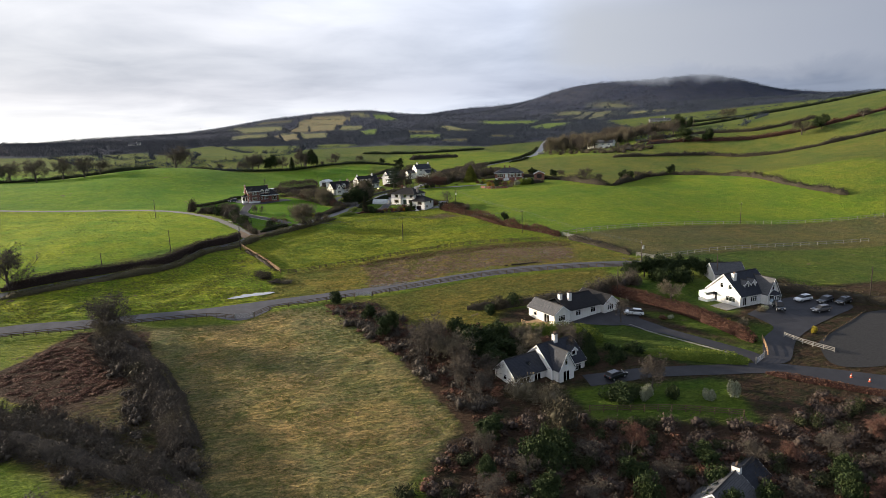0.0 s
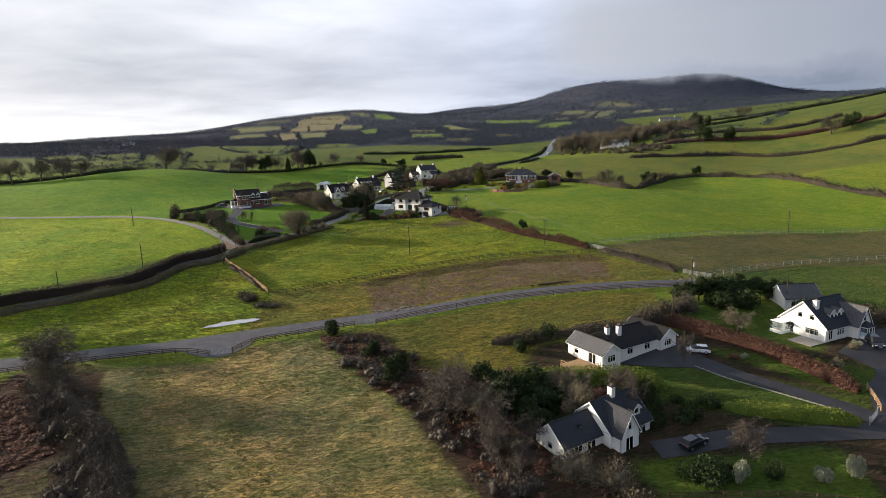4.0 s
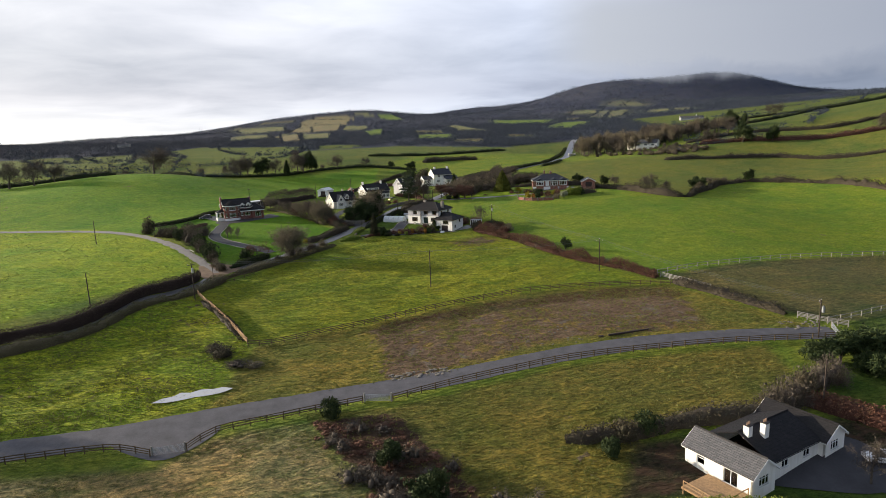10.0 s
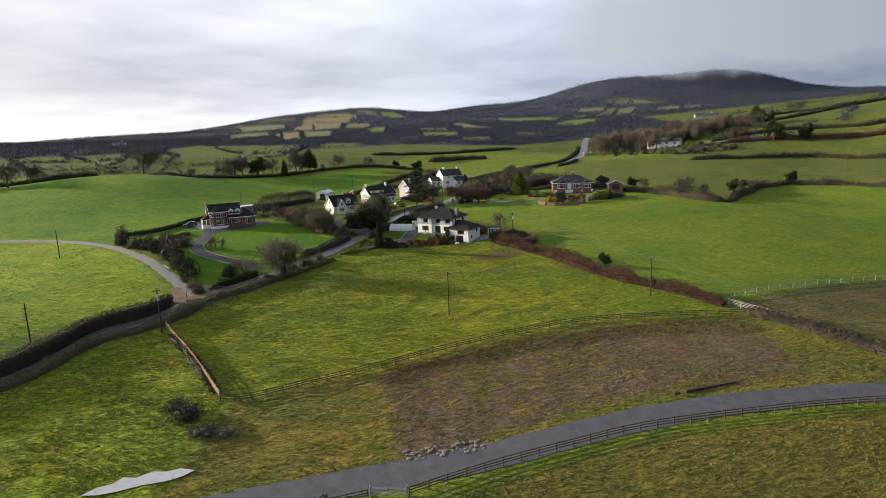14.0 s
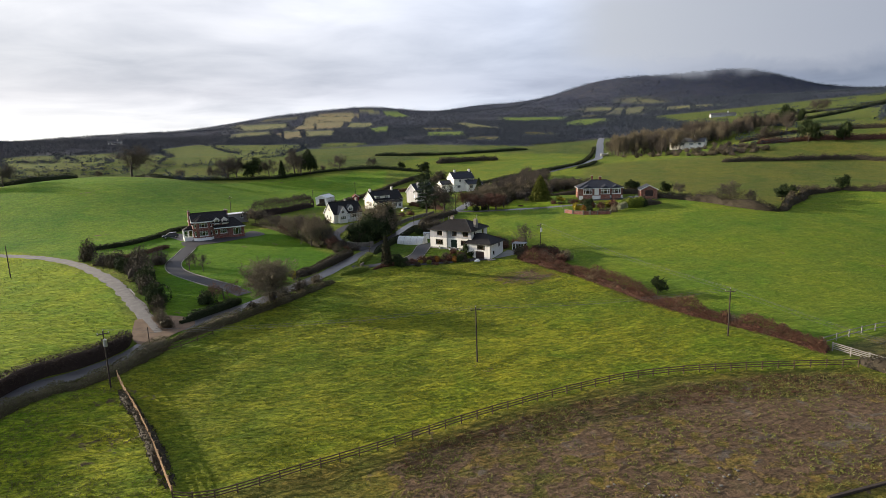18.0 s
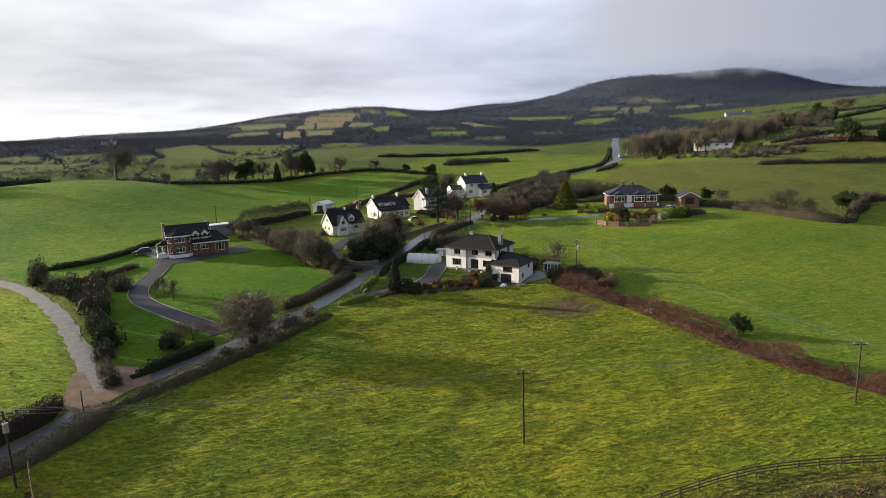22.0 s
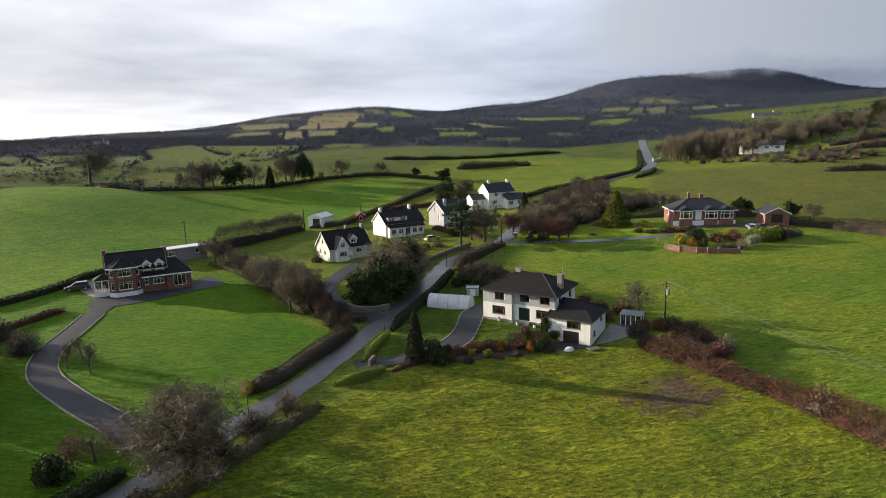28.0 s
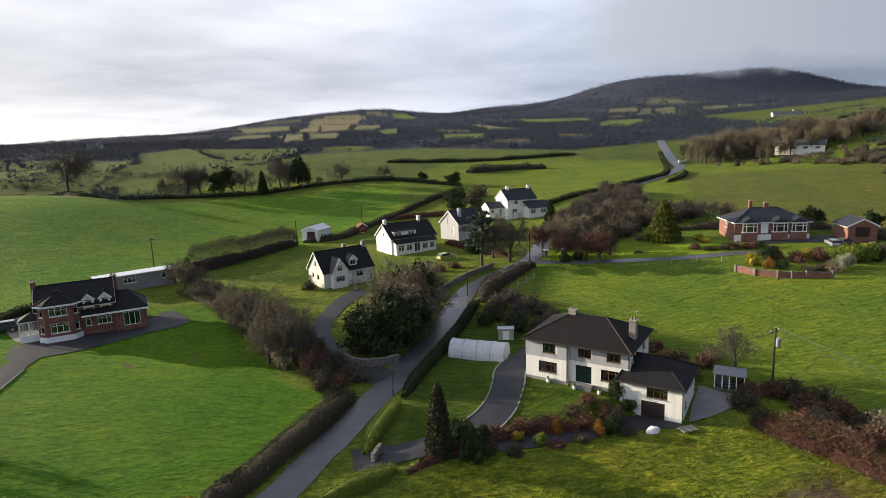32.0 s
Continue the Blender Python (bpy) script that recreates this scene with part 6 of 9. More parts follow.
def front_bungalow():
    h = thing("white_bungalow", pose(42.4, 104.8, -11.9, 0, 0, 21.7), "white bungalow with dark tiled roof and two white chimneys", "house")
    E, R = 2.55, 4.5
    block(h, "render_white", 0, 18.9, 0.9, 9.0, -1.5, E, [(4.9, 0.1, 0.9, 2.1, "door"), (7.7, 0.75, 1.5, 1.25, "w"), (12.2, 0.75, 1.5, 1.25, "w")], (), (), [(2.2, 0.75, 1.1, 1.1, "w"), (6.2, 0.05, 1.8, 2.1, "french")])
    gable_roof(h, 4.2, 14.6, 0.9, 9.0, E, R, "tile_dark", "u", 0.4, 0.0, ends=(False, False))
    for u0, u1, mat in ((0.0, 4.2, "slate_grey"), (14.6, 18.9, "slate_grey")):
        wall(h, "render_white", (u0, 0), (u1, 0), -1.5, [(0, E), ((u1 - u0) / 2, 4.0), (u1 - u0, E)], [((u1 - u0) / 2, 0.75, 1.9, 1.25, "w")])
        part("gable_cheek", boxes(((u0 + 0.002, 0.302, -1.5), (u0 + 0.3, 0.9, E)), ((u1 - 0.3, 0.302, -1.5), (u1 - 0.002, 0.9, E))), "render_white", h)
        wall(h, "render_white", (u1 - 0.01, 8.99), (u0 + 0.01, 8.99), E - 0.02, [(0, E), ((u1 - u0) / 2, 4.0), (u1 - u0 - 0.02, E)], name="back_gable")
        gable_roof(h, u0, u1, 0, 9.0, E, 4.05, mat if u0 < 1 else "tile_dark", "v", 0.35, 0.3, ends=(True, True))
    chimney(h, 5.1, 4.2, 3.8, 5.5, 0.8, 0.7, "render_white", 2, "lead")
    chimney(h, 7.2, 3.4, 3.4, 5.6, 0.8, 0.7, "render_white", 2, "lead")
    d = thing("timber_deck", pose(40.3, 104.2, -11.7, 0, 0, 21.7), "brown timber deck with railing beside a bungalow", "deck")
    for y in np.arange(0, 5, 0.26):
        part("board", boxes(((-3.0, y, -0.15), (1.8, y + 0.24, 0.1))), "wood_new", d)
    for x, y in ((-3, 0), (-3, 2.4), (-3, 4.9), (-0.6, 0), (1.7, 0)):
        part("post", boxes(((x - 0.05, y - 0.05, -1.0), (x + 0.05, y + 0.05, 1.0))), "wood_new", d)
    part("rail", boxes(((-3.05, 0.05, 0.9), (-2.95, 4.85, 1.0)), ((-2.9, -0.04, 0.9), (1.7, 0.04, 1.0)), ((-3.05, 0.05, 0.5), (-2.95, 4.85, 0.57))), "wood_new", d)


front_bungalow()


def yard_house():
    h = thing("yard_house", pose(88.5, 107.9, -12.1, 0, 0, 16.0), "large white dormer house with dark slate roof", "house")
    L, W, E, R = 10.6, 9.6, 2.8, 6.9
    block(h, "render_white", 0, L, 0, W, -1.5, E, [(1.6, 0.1, 1.2, 2.1, "french"), (4.6, 0.7, 2.2, 1.3, "w"), (6.4, 0.1, 1.1, 2.1, "door")], (), (), [(2.2, 0.05, 1.8, 2.1, "french"), (6.8, 0.7, 2.6, 1.2, "w"), (4.2, 3.6, 0.9, 1.1, "w"), (6.6, 3.6, 0.9, 1.1, "w")], gable="u", zr=R)
    gable_roof(h, 0, L, 0, W, E, R, "slate_blue", "u", 0.4, 0.3)
    wall(h, "render_white", (7.0, -1.8), (10.6, -1.8), -1.5, [(0, 2.9), (1.8, 6.0), (3.6, 2.9)], [(1.8, 0.6, 2.4, 1.5, "w"), (1.8, 3.3, 0.9, 1.2, "w")])
    part("gable_cheek", boxes(((7.002, -1.79, -1.5), (7.2, 0.0, 2.8)), ((10.4, -1.79, -1.5), (10.598, 0.0, 2.8))), "render_white", h)
    gable_roof(h, 7.0, 10.6, -1.8, 4.4, 2.9, 6.0, "slate_grey", "v", 0.35, 0.3, ends=(True, False))
    for u in (3.6, 5.8):
        dormer(h, u, 1.3, 3.6, 1.5, 1.3, 2.6, "render_white", "slate_grey", 0.7)
    chimney(h, 1.6, 3.4, 4.5, 7.1, 0.9, 0.8, "render_white", 2, "white_paint")
    b = part("bay", boxes(((7.6, -3.0, -1.0), (10.0, -1.81, 0.6)), ((7.6, -3.0, 2.2), (10.0, -1.81, 2.4))), "white_paint", h)
    g = part("pane", boxes(((7.66, -2.94, 0.602), (9.94, -1.9, 2.198))), "glass", b)
    g.visible_shadow = False
    for x in (7.7, 8.4, 9.2, 9.9):
        part("mullion", boxes(((x - 0.06, -3.0, 0.602), (x + 0.06, -2.945, 2.198))), "white_paint", b)
    bm = bmesh.new()
    v = [bm.verts.new(p) for p in ((7.4, -3.2, 2.4), (10.2, -3.2, 2.4), (10.2, -1.7, 2.4), (7.4, -1.7, 2.4), (8.8, -1.8, 3.4))]
    for f in ((0, 1, 4), (1, 2, 4), (3, 0, 4)):
        bm.faces.new([v[i] for i in f])
    part("bay_roof", bm, "slate_blue", b)
    c = part("conservatory", boxes(((-2.6, 7.2, -1.0), (-0.02, 9.8, 0.6)), ((-2.6, 7.2, 2.2), (-0.02, 9.8, 2.3))), "white_paint", h)
    g = part("pane", boxes(((-2.55, 7.25, 0.602), (-0.03, 9.75, 2.198))), "glass", c)
    g.visible_shadow = False
    d = thing("timber_deck", pose(88.5, 107.9, -12.1, 0, 0, 16.0), "low weathered timber deck beside a white house", "deck")
    for i in range(16):
        part("plank", boxes(((-4.6, -0.3 + i * 0.3, 0.0), (-0.35, -0.02 + i * 0.3, 0.06))), "wood_white", d)
    for u in (-4.5, -2.4, -0.5):
        part("joist", boxes(((u - 0.06, -0.3, -1.4), (u + 0.06, 4.4, -0.004))), "wood_fence", d)
    k = thing("outbuilding", pose(92.4, 124.2, -10.6, 0, 0, -8.0), "grey slate-roofed outbuilding behind a house", "outbuilding")
    block(k, "render_white", 0, 8, 0, 6, -1.5, 2.6, [(2, 0.7, 1.0, 1.0, "w"), (5.5, 0, 2.4, 2.1, "garage")], gable="u", zr=4.8)
    gable_roof(k, 0, 8, 0, 6, 2.6, 4.8, "slate_grey", "u", 0.3, 0.25)


yard_house()


def shaded_house():
    h = thing("gabled_cottage", pose(35.6, 83.4, -15.8, 0, 0, 24.0), "white house with steep dark roofs and a front gable", "house")
    E, R = 2.7, 6.0
    block(h, "render_white", 0, 8.4, 1.6, 9.4, -1.5, E, [(6.8, 0.7, 1.6, 1.2, "w"), (4.9, 0.1, 1.0, 2.1, "door")], [(3.9, 0.7, 1.0, 1.1, "w")], (), [(2.5, 0.7, 0.9, 1.2, "w"), (3.9, 3.3, 0.8, 1.1, "w")], gable="u", zr=R)
    gable_roof(h, 0, 8.4, 1.6, 9.4, E, R, "slate_blue", "u", 0.35, 0.3)
    wall(h, "render_white", (0.4, 0), (4.0, 0), -1.5, [(0, 2.9), (1.8, 5.8), (3.6, 2.9)], [(1.8, 0.05, 1.6, 2.1, "french"), (1.8, 3.2, 0.7, 1.2, "w")])
    part("gable_cheek", boxes(((0.402, 0.302, -1.5), (0.6, 1.6, 2.8)), ((3.8, 0.302, -1.5), (3.998, 1.6, 2.8))), "render_white", h)
    gable_roof(h, 0.4, 4.0, 0, 5.0, 2.9, 5.8, "slate_blue", "v", 0.3, 0.3, ends=(True, False))
    dormer(h, 6.4, 2.4, 3.3, 1.4, 1.2, 2.4, "render_white", "slate_blue", 0.6)
    chimney(h, 4.2, 5.4, 5.2, 7.4, 0.8, 0.8, "render_white", 2, "lead")
    block(h, "render_white", -7.5, 0.0, 3.2, 9.0, -1.5, 2.2, [(2.5, 0.5, 2.4, 1.4, "w"), (5.5, 0.05, 1.6, 2.0, "french")], (), (), [(2.9, 0.8, 1.0, 1.0, "w")], gable="u", zr=4.6)
    gable_roof(h, -7.5, 0.0, 3.2, 9.0, 2.2, 4.6, "slate_blue", "u", 0.3, 0.25, ends=(True, False))
    part("skylight", boxes(((-3.6, 4.3, 3.02), (-2.9, 5.0, 3.72))), "glass", h)
    k = thing("slate_house", pose(46.2, 45.8, -22.6, 0, 0, 35.0), "white house with grey slate roofs and skylights", "house")
    block(k, "render_white", 0, 7.5, 0, 7, -2.5, 2.8, [(2, 0.7, 1.1, 1.2, "w"), (5.5, 0.7, 1.1, 1.2, "w")], gable="u", zr=5.6)
    gable_roof(k, 0, 7.5, 0, 7, 2.8, 5.6, "slate_grey", "u", 0.35, 0.3)
    wall(k, "render_white", (1.0, -2.2), (4.2, -2.2), -2.5, [(0, 2.6), (1.6, 4.6), (3.2, 2.6)], [(1.6, 0.7, 1.2, 1.2, "w")])
    gable_roof(k, 1.0, 4.2, -2.2, 2.6, 2.6, 4.6, "slate_grey", "v", 0.3, 0.3, ends=(True, False))
    chimney(k, 7.7, 3.5, 0, 6.3, 0.8, 1.1, "render_white", 2, "lead")
    block(k, "render_white", 8.4, 14, 0.5, 6.5, -2.5, 2.4, [(2.5, 0.5, 1.4, 1.2, "w")], gable="u", zr=5.0)
    gable_roof(k, 8.4, 14, 0.5, 6.5, 2.4, 5.0, "slate_blue", "u", 0.35, 0.3)
    for u in (1.6, 3.4):
        m = Matrix.Translation((u, 4.6, 5.02)) @ pose(0, 0, 0, -38.6)
        part("skylight", boxes(((-0.35, -0.4, 0), (0.35, 0.4, 0.06)), m=m), "glass", k)


shaded_house()


def far_bungalow(x, y, z, turn, L, label, mat="render_white"):
    h = thing("far_bungalow", pose(x, y, z, 0, 0, turn), label, "house")
    block(h, mat, 0, L, 0, 8, -2, 2.6, [(L * f, 0.7, 2.0, 1.3, "w") for f in (0.14, 0.38, 0.62, 0.86)], gable="u", zr=4.6)
    gable_roof(h, 0, L, 0, 8, 2.6, 4.6, "slate_grey", "u", 0.4, 0.3)
    chimney(h, L * 0.7, 4, 4.2, 6.0, 1.0, 0.8, "render_white", 1, "white_paint")


far_bungalow(191.0, 455, 18.0, -40, 20, "long low white bungalow in front of bare woodland")
far_bungalow(-330, 960, float(lie(-330, 960)) + 0.5, 10, 16, "distant pale farmhouse among trees")
far_bungalow(388, 733, float(lie(388, 733)) + 0.3, -20, 26, "distant low grey farmstead on the hillside", "render_grey")


def white_shed():
    h = thing("shed", pose(-19.6, 360.6, 2.7, 0, 0, -27.0), "white sheeted garden garage with a low gable", "shed")
    block(h, "shed_white", 0, 5.2, 0, 7.0, -0.8, 2.2, [(3.0, 0.0, 2.6, 1.9, "garage")], gable="v", zr=3.4)
    gable_roof(h, 0, 5.2, 0, 7.0, 2.2, 3.4, "shed_white", "v", 0.15, 0.12)
    r = thing("garden_hut", pose(-4.0, 371.5, float(lie(-4, 371.5)) + 0.1, 0, 0, 10), "small red-brown garden hut", "shed")
    block(r, "red_paint", 0, 2.6, 0, 2.4, -0.6, 2.0, [(1.3, 0.1, 1.0, 1.7, "w")], gable="v", zr=2.9)
    gable_roof(r, 0, 2.6, 0, 2.4, 2.0, 2.9, "red_paint", "v", 0.2, 0.2)
    b = thing("garden_shed", pose(17.2, 271.8, -0.15, 0, 0, -12), "small pale blue metal garden shed", "shed")
    block(b, "steel", 0, 2.2, 0, 1.8, -0.5, 1.55, [(1.1, 0.0, 0.9, 1.4, "door")], gable="u", zr=1.75)
    gable_roof(b, 0, 2.2, 0, 1.8, 1.55, 1.75, "steel", "u", 0.08, 0.05)


white_shed()


def mobile_home():
    h = thing("mobile_home", pose(-50.6, 304.5, 3.2, 0, 0, 33.0), "long grey flat-roofed mobile home with a pale roof", "mobile home")
    block(h, "shed_grey", 0, 13.5, 0, 3.4, -1.0, 2.3, [(2.6, 0.2, 1.0, 1.9, "door"), (5.5, 0.8, 2.2, 1.1, "w"), (11.6, 0.8, 0.9, 1.2, "w")])
    bm = boxes(((-0.25, -0.25, 2.3), (13.75, 3.65, 2.48)))
    part("roof", bm, "shed_white", h, "pale flat roof", 0.03)


mobile_home()


def polytunnel():
    h = thing("polytunnel", pose(9.2, 267.1, float(lie(13, 267)) - 0.05, 0, 0, -27.0), "translucent white polytunnel with hoops", "polytunnel")
    L, R, n = 7.7, 1.9, 12
    for k in range(4):
        bm = bmesh.new()
        rows = []
        for s in range(5):
            u = (k + s / 4) * L / 4
            sag = 0.05 * math.sin(math.pi * s / 4)
            rows.append([bm.verts.new((u, R - R * math.cos(math.pi * a / n), -0.3 + 0.3 * (0 < a < n) + (R * 1.12 - sag) * math.sin(math.pi * a / n))) for a in range(n + 1)])
        for p, q in zip(rows, rows[1:]):
            for i in range(n):
                bm.faces.new((p[i], q[i], q[i + 1], p[i + 1]))
        bmesh.ops.solidify(bm, geom=bm.faces[:], thickness=0.02)
        part("film", bm, "poly", h)
    for k in range(5):
        bm = bmesh.new()
        pts = [(k * L / 4, R - (R + 0.03) * math.cos(math.pi * a / n), (R * 1.12 + 0.03) * math.sin(math.pi * a / n)) for a in range(n + 1)]
        loops = []
        for j, (x, y, z) in enumerate(pts):
            ang = math.pi * j / n
            out = (0, -math.cos(ang), math.sin(ang))
            loops.append([bm.verts.new((x + 0.035 * math.cos(c), y + out[1] * 0.035 * math.sin(c), z + out[2] * 0.035 * math.sin(c))) for c in (0.0, 1.571, 3.142, 4.712)])
        for p, q in zip(loops, loops[1:]):
            for i in range(4):
                bm.faces.new((p[i], p[(i + 1) % 4], q[(i + 1) % 4], q[i]))
        part("hoop", bm, "steel", h)
    for u in (0.0, L):
        bm = bmesh.new()
        bm.faces.new([bm.verts.new((u, R - (R - 0.02) * math.cos(math.pi * a / n), R * 1.1 * math.sin(math.pi * a / n) - (0.4 if a in (0, n) else 0))) for a in range(n + 1)])
        bmesh.ops.solidify(bm, geom=bm.faces[:], thickness=0.02)
        part("end_film", bm, "poly", h)


polytunnel()


def greenhouse():
    h = thing("greenhouse", pose(38.7, 252.3, -1.35, 0, 0, -34.0), "small white-framed lean-to greenhouse with a grey flat roof", "greenhouse")
    part("base", boxes(((0, 0, -1.2), (3.2, 2.6, 0.35))), "stone", h)
    for x in (0.05, 0.85, 1.6, 2.35, 3.15):
        for y in (0.05, 2.55):
            part("mullion", boxes(((x - 0.06, y - 0.06, 0.352), (x + 0.06, y + 0.06, 2.0))), "white_paint", h)
    for lo, hi in (((0.1, 0.03, 0.352), (3.1, 0.05, 1.998)), ((0.03, 0.12, 0.352), (0.05, 2.48, 1.998)), ((3.15, 0.12, 0.352), (3.17, 2.48, 1.998))):
        g = part("pane", boxes((lo, hi)), "glass", h)
        g.visible_shadow = False
    for z in (0.5, 0.85, 1.2, 1.55):
        part("shelf", boxes(((1.2, 0.4, z), (1.9, 0.7, z + 0.06))), "white_paint", h)
    part("roof", boxes(((-0.15, -0.15, 2.004), (3.35, 2.75, 2.1))), "shed_grey", h)


greenhouse()

# ---- hedges, banks and field edges ----
BROWN, DARK, MIXED = "rust-brown winter hedge of bracken and bramble", "dark dense roadside hedge", "tangled grey-brown winter hedgerow"
hedge([(38.2, 244.5), (43.5, 236), (49.1, 224.9), (55.1, 208.4), (60.4, 196.9), (66, 188.1), (69.8, 179.4)], 2.6, 1.45, "bracken", BROWN, per_m=480, leaf=0.2, twig=0.82, rough=0.7)
hedge([(71.9, 175.6), (76.3, 167.7), (79.9, 159.9), (82.6, 152)], 3.2, 1.7, "hedge_mixed", MIXED, per_m=110, twig=0.4, rough=0.4)
hedge([(104.1, 308.2), (115.2, 294), (121.2, 280.5), (129.7, 272), (141.2, 282.2), (152, 290.6), (162.1, 299.6), (179.2, 304.3)], 2.8, 2.0, "hedge_mixed", MIXED, per_m=170, leaf=0.28, twig=0.5, rough=0.5)
hedge([(179.2, 304.3), (196.4, 288.1), (203.2, 268.4), (203.7, 237), (209.5, 211.3)], 2.8, 2.0, "hedge_mixed", MIXED, per_m=120, leaf=0.32, twig=0.5, rough=0.5)
hedge([(-91.9, 152.1), (-80.2, 159.4), (-68.2, 166.5), (-56.6, 174.5), (-50.3, 190.4), (-45.0, 195.2), (-41.2, 200.5), (-40.6, 205)], 2.3, 2.5, "hedge_brown", "dark brown clipped thorn hedge beside the lane", per_m=190, leaf=0.22, twig=0.4, rough=0.12, clip=True)
hedge([(-89.9, 147.3), (-78.2, 154.6), (-66.2, 161.7), (-54.6, 169.7), (-46.9, 185.5), (-41.7, 189.7), (-36.9, 196.0), (-33.9, 203.8)], 3.0, 1.15, "verge", "rough verge of dead grass and bramble beside the lane", per_m=240, leaf=0.2, twig=0.5, rough=0.5)
hedge([(-33.8, 203.8), (-29.5, 208.2), (-25.1, 212.8), (-19.0, 219.6), (-13.4, 226.8), (-7.2, 234.2)], 2.3, 1.2, "verge", "rough verge of dead grass and bramble beside the lane", per_m=240, leaf=0.2, twig=0.5, rough=0.5)
hedge([(-34.2, 211.6), (-31.1, 215.2), (-28.1, 218.8), (-25.4, 222.5)], 1.5, 1.6, "hedge_dark", DARK, per_m=170, leaf=0.22, rough=0.08, clip=True)
hedge([(-16.8, 238.1), (-14.1, 240.6), (-11.0, 245.6), (-7.1, 251.3), (-3.5, 257.6)], 2.9, 1.7, "hedge_mixed", "thick unkempt brown and green hedge beside the lane", per_m=330, leaf=0.17, twig=0.35, rough=0.28)
hedge([(-75.1, 274.3), (-66.9, 279.9), (-60.7, 289.9), (-58.1, 297), (-48.3, 302)], 1.8, 1.3, "hedge_dark", DARK, per_m=110, rough=0.12, clip=True)
hedge([(-66.7, 255.7), (-59, 265), (-54, 273.8)], 1.2, 1.1, "bracken", "clipped russet beech hedge", per_m=150, leaf=0.2, rough=0.06, clip=True)
hedge([(-39.8, 318.5), (-34, 326.5), (-28.3, 337), (-24.5, 346), (-20.5, 355)], 3.0, 4.9, "twig_brown", "tall screen of bare brown stems", per_m=420, twig=0.95, rough=0.15)
hedge([(-36.7, 304.7), (-32.2, 300.4), (-26.8, 293.7), (-21.8, 284.8), (-16.9, 276), (-11.6, 265.5)], 2.2, 1.3, "verge", "rough line of leafless saplings and bramble", per_m=260, twig=0.9, rough=0.6)
hedge([(-175, 455), (-150, 458), (-125, 440), (-105, 415), (-87, 407), (-76, 426), (-62, 436), (-44, 442), (-24, 456), (6, 466), (30, 456), (40, 448)], 2.6, 1.5, "hedge_dark", DARK, per_m=60, leaf=0.4, rough=0.35)
hedge([(-252, 381.7), (-197.3, 389.8), (-125.1, 388.2)], 3.0, 2.0, "hedge_dark", DARK, per_m=30, leaf=0.6, rough=0.3)
hedge([(-19, 357.8), (-8.5, 364.5), (-1, 380.7), (5.8, 391.8), (18.1, 411.7), (34.4, 434.2)], 2.2, 1.8, "hedge_mixed", MIXED, per_m=70, leaf=0.35, rough=0.2)
hedge([(6.7, 390), (16, 390.8), (26, 388.4), (32.1, 377.6)], 1.8, 1.5, "bracken", "clipped russet hedge round a garden", per_m=70, leaf=0.35, rough=0.1, clip=True)
hedge([(-5.8, 239.1), (-2.3, 240.4), (0.8, 242.3)], 1.7, 1.5, "hedge_green", "clipped yellow-green hedge at a gateway", per_m=320, leaf=0.13, rough=0.06, clip=True)
hedge([(-2.1, 245.4), (-0.7, 249.1), (0.7, 252.3), (1.9, 255.3)], 1.6, 1.4, "hedge_green", "clipped yellow-green hedge beside the lane", per_m=320, leaf=0.13, rough=0.08, clip=True)
hedge([(2.4, 256.3), (5.5, 262.8), (9.4, 270.4), (13.4, 279.1), (17.2, 288.4)], 1.3, 1.4, "hedge_dark", "dark clipped hedge beside the lane", per_m=220, leaf=0.18, rough=0.14, clip=True)
hedge([(17.8, 288.9), (20.9, 295.0), (25.1, 300.9), (29.4, 306.6), (33.3, 310.0)], 2.6, 1.6, "hedge_mixed", MIXED, per_m=170, leaf=0.22, twig=0.5, rough=0.35)
hedge([(1.8, 241.5), (6.4, 243.7), (10.5, 245.9), (15.1, 247.5), (20.5, 247)], 1.3, 0.9, "bracken", "low russet shrubbery above a field wall", per_m=160, leaf=0.22, twig=0.4, rough=0.4)
hedge([(49.1, 377.3), (61.2, 388.6), (76.4, 400.9), (95.6, 409.3), (116.8, 424.6), (125.4, 432.6), (138.5, 457.1), (155.8, 493.9), (172.1, 530.3)], 2.6, 1.5, "hedge_dark", "dark hedge along the climbing road", per_m=45, leaf=0.45, rough=0.25)
hedge([(113.1, 407.7), (124.6, 417.7), (135.1, 433.8)], 2.0, 1.2, "hedge_dark", "dark hedge along the climbing road", per_m=45, leaf=0.4, rough=0.3)
hedge([(179.2, 381), (208.3, 375.1), (240.9, 369), (262, 347.8), (299.5, 325.3), (359.6, 305.6)], 3.0, 2.0, "hedge_mixed", MIXED, per_m=40, leaf=0.5, rough=0.35)
hedge([(222.3, 416.8), (256.8, 404.5), (291.4, 382.2), (329.7, 366.8), (420.1, 355.4)], 3.5, 2.2, "bracken", BROWN, per_m=35, leaf=0.6, rough=0.35)
hedge([(220.5, 429.1), (265, 425.2), (305.3, 400.3), (344.8, 394.5)], 3.0, 2.2, "hedge_mixed", MIXED, per_m=35, leaf=0.6, rough=0.35)
hedge([(251.6, 498.9), (312.3, 500.2), (404.1, 539.2), (461.5, 528.3), (562.3, 502.2)], 3.5, 2.4, "hedge_dark", DARK, per_m=26, leaf=0.7, rough=0.35)
hedge([(350.2, 608.6), (407, 600.9), (443.7, 568.6), (524.9, 560)], 3.5, 2.4, "hedge_dark", DARK, per_m=26, leaf=0.7, rough=0.35)
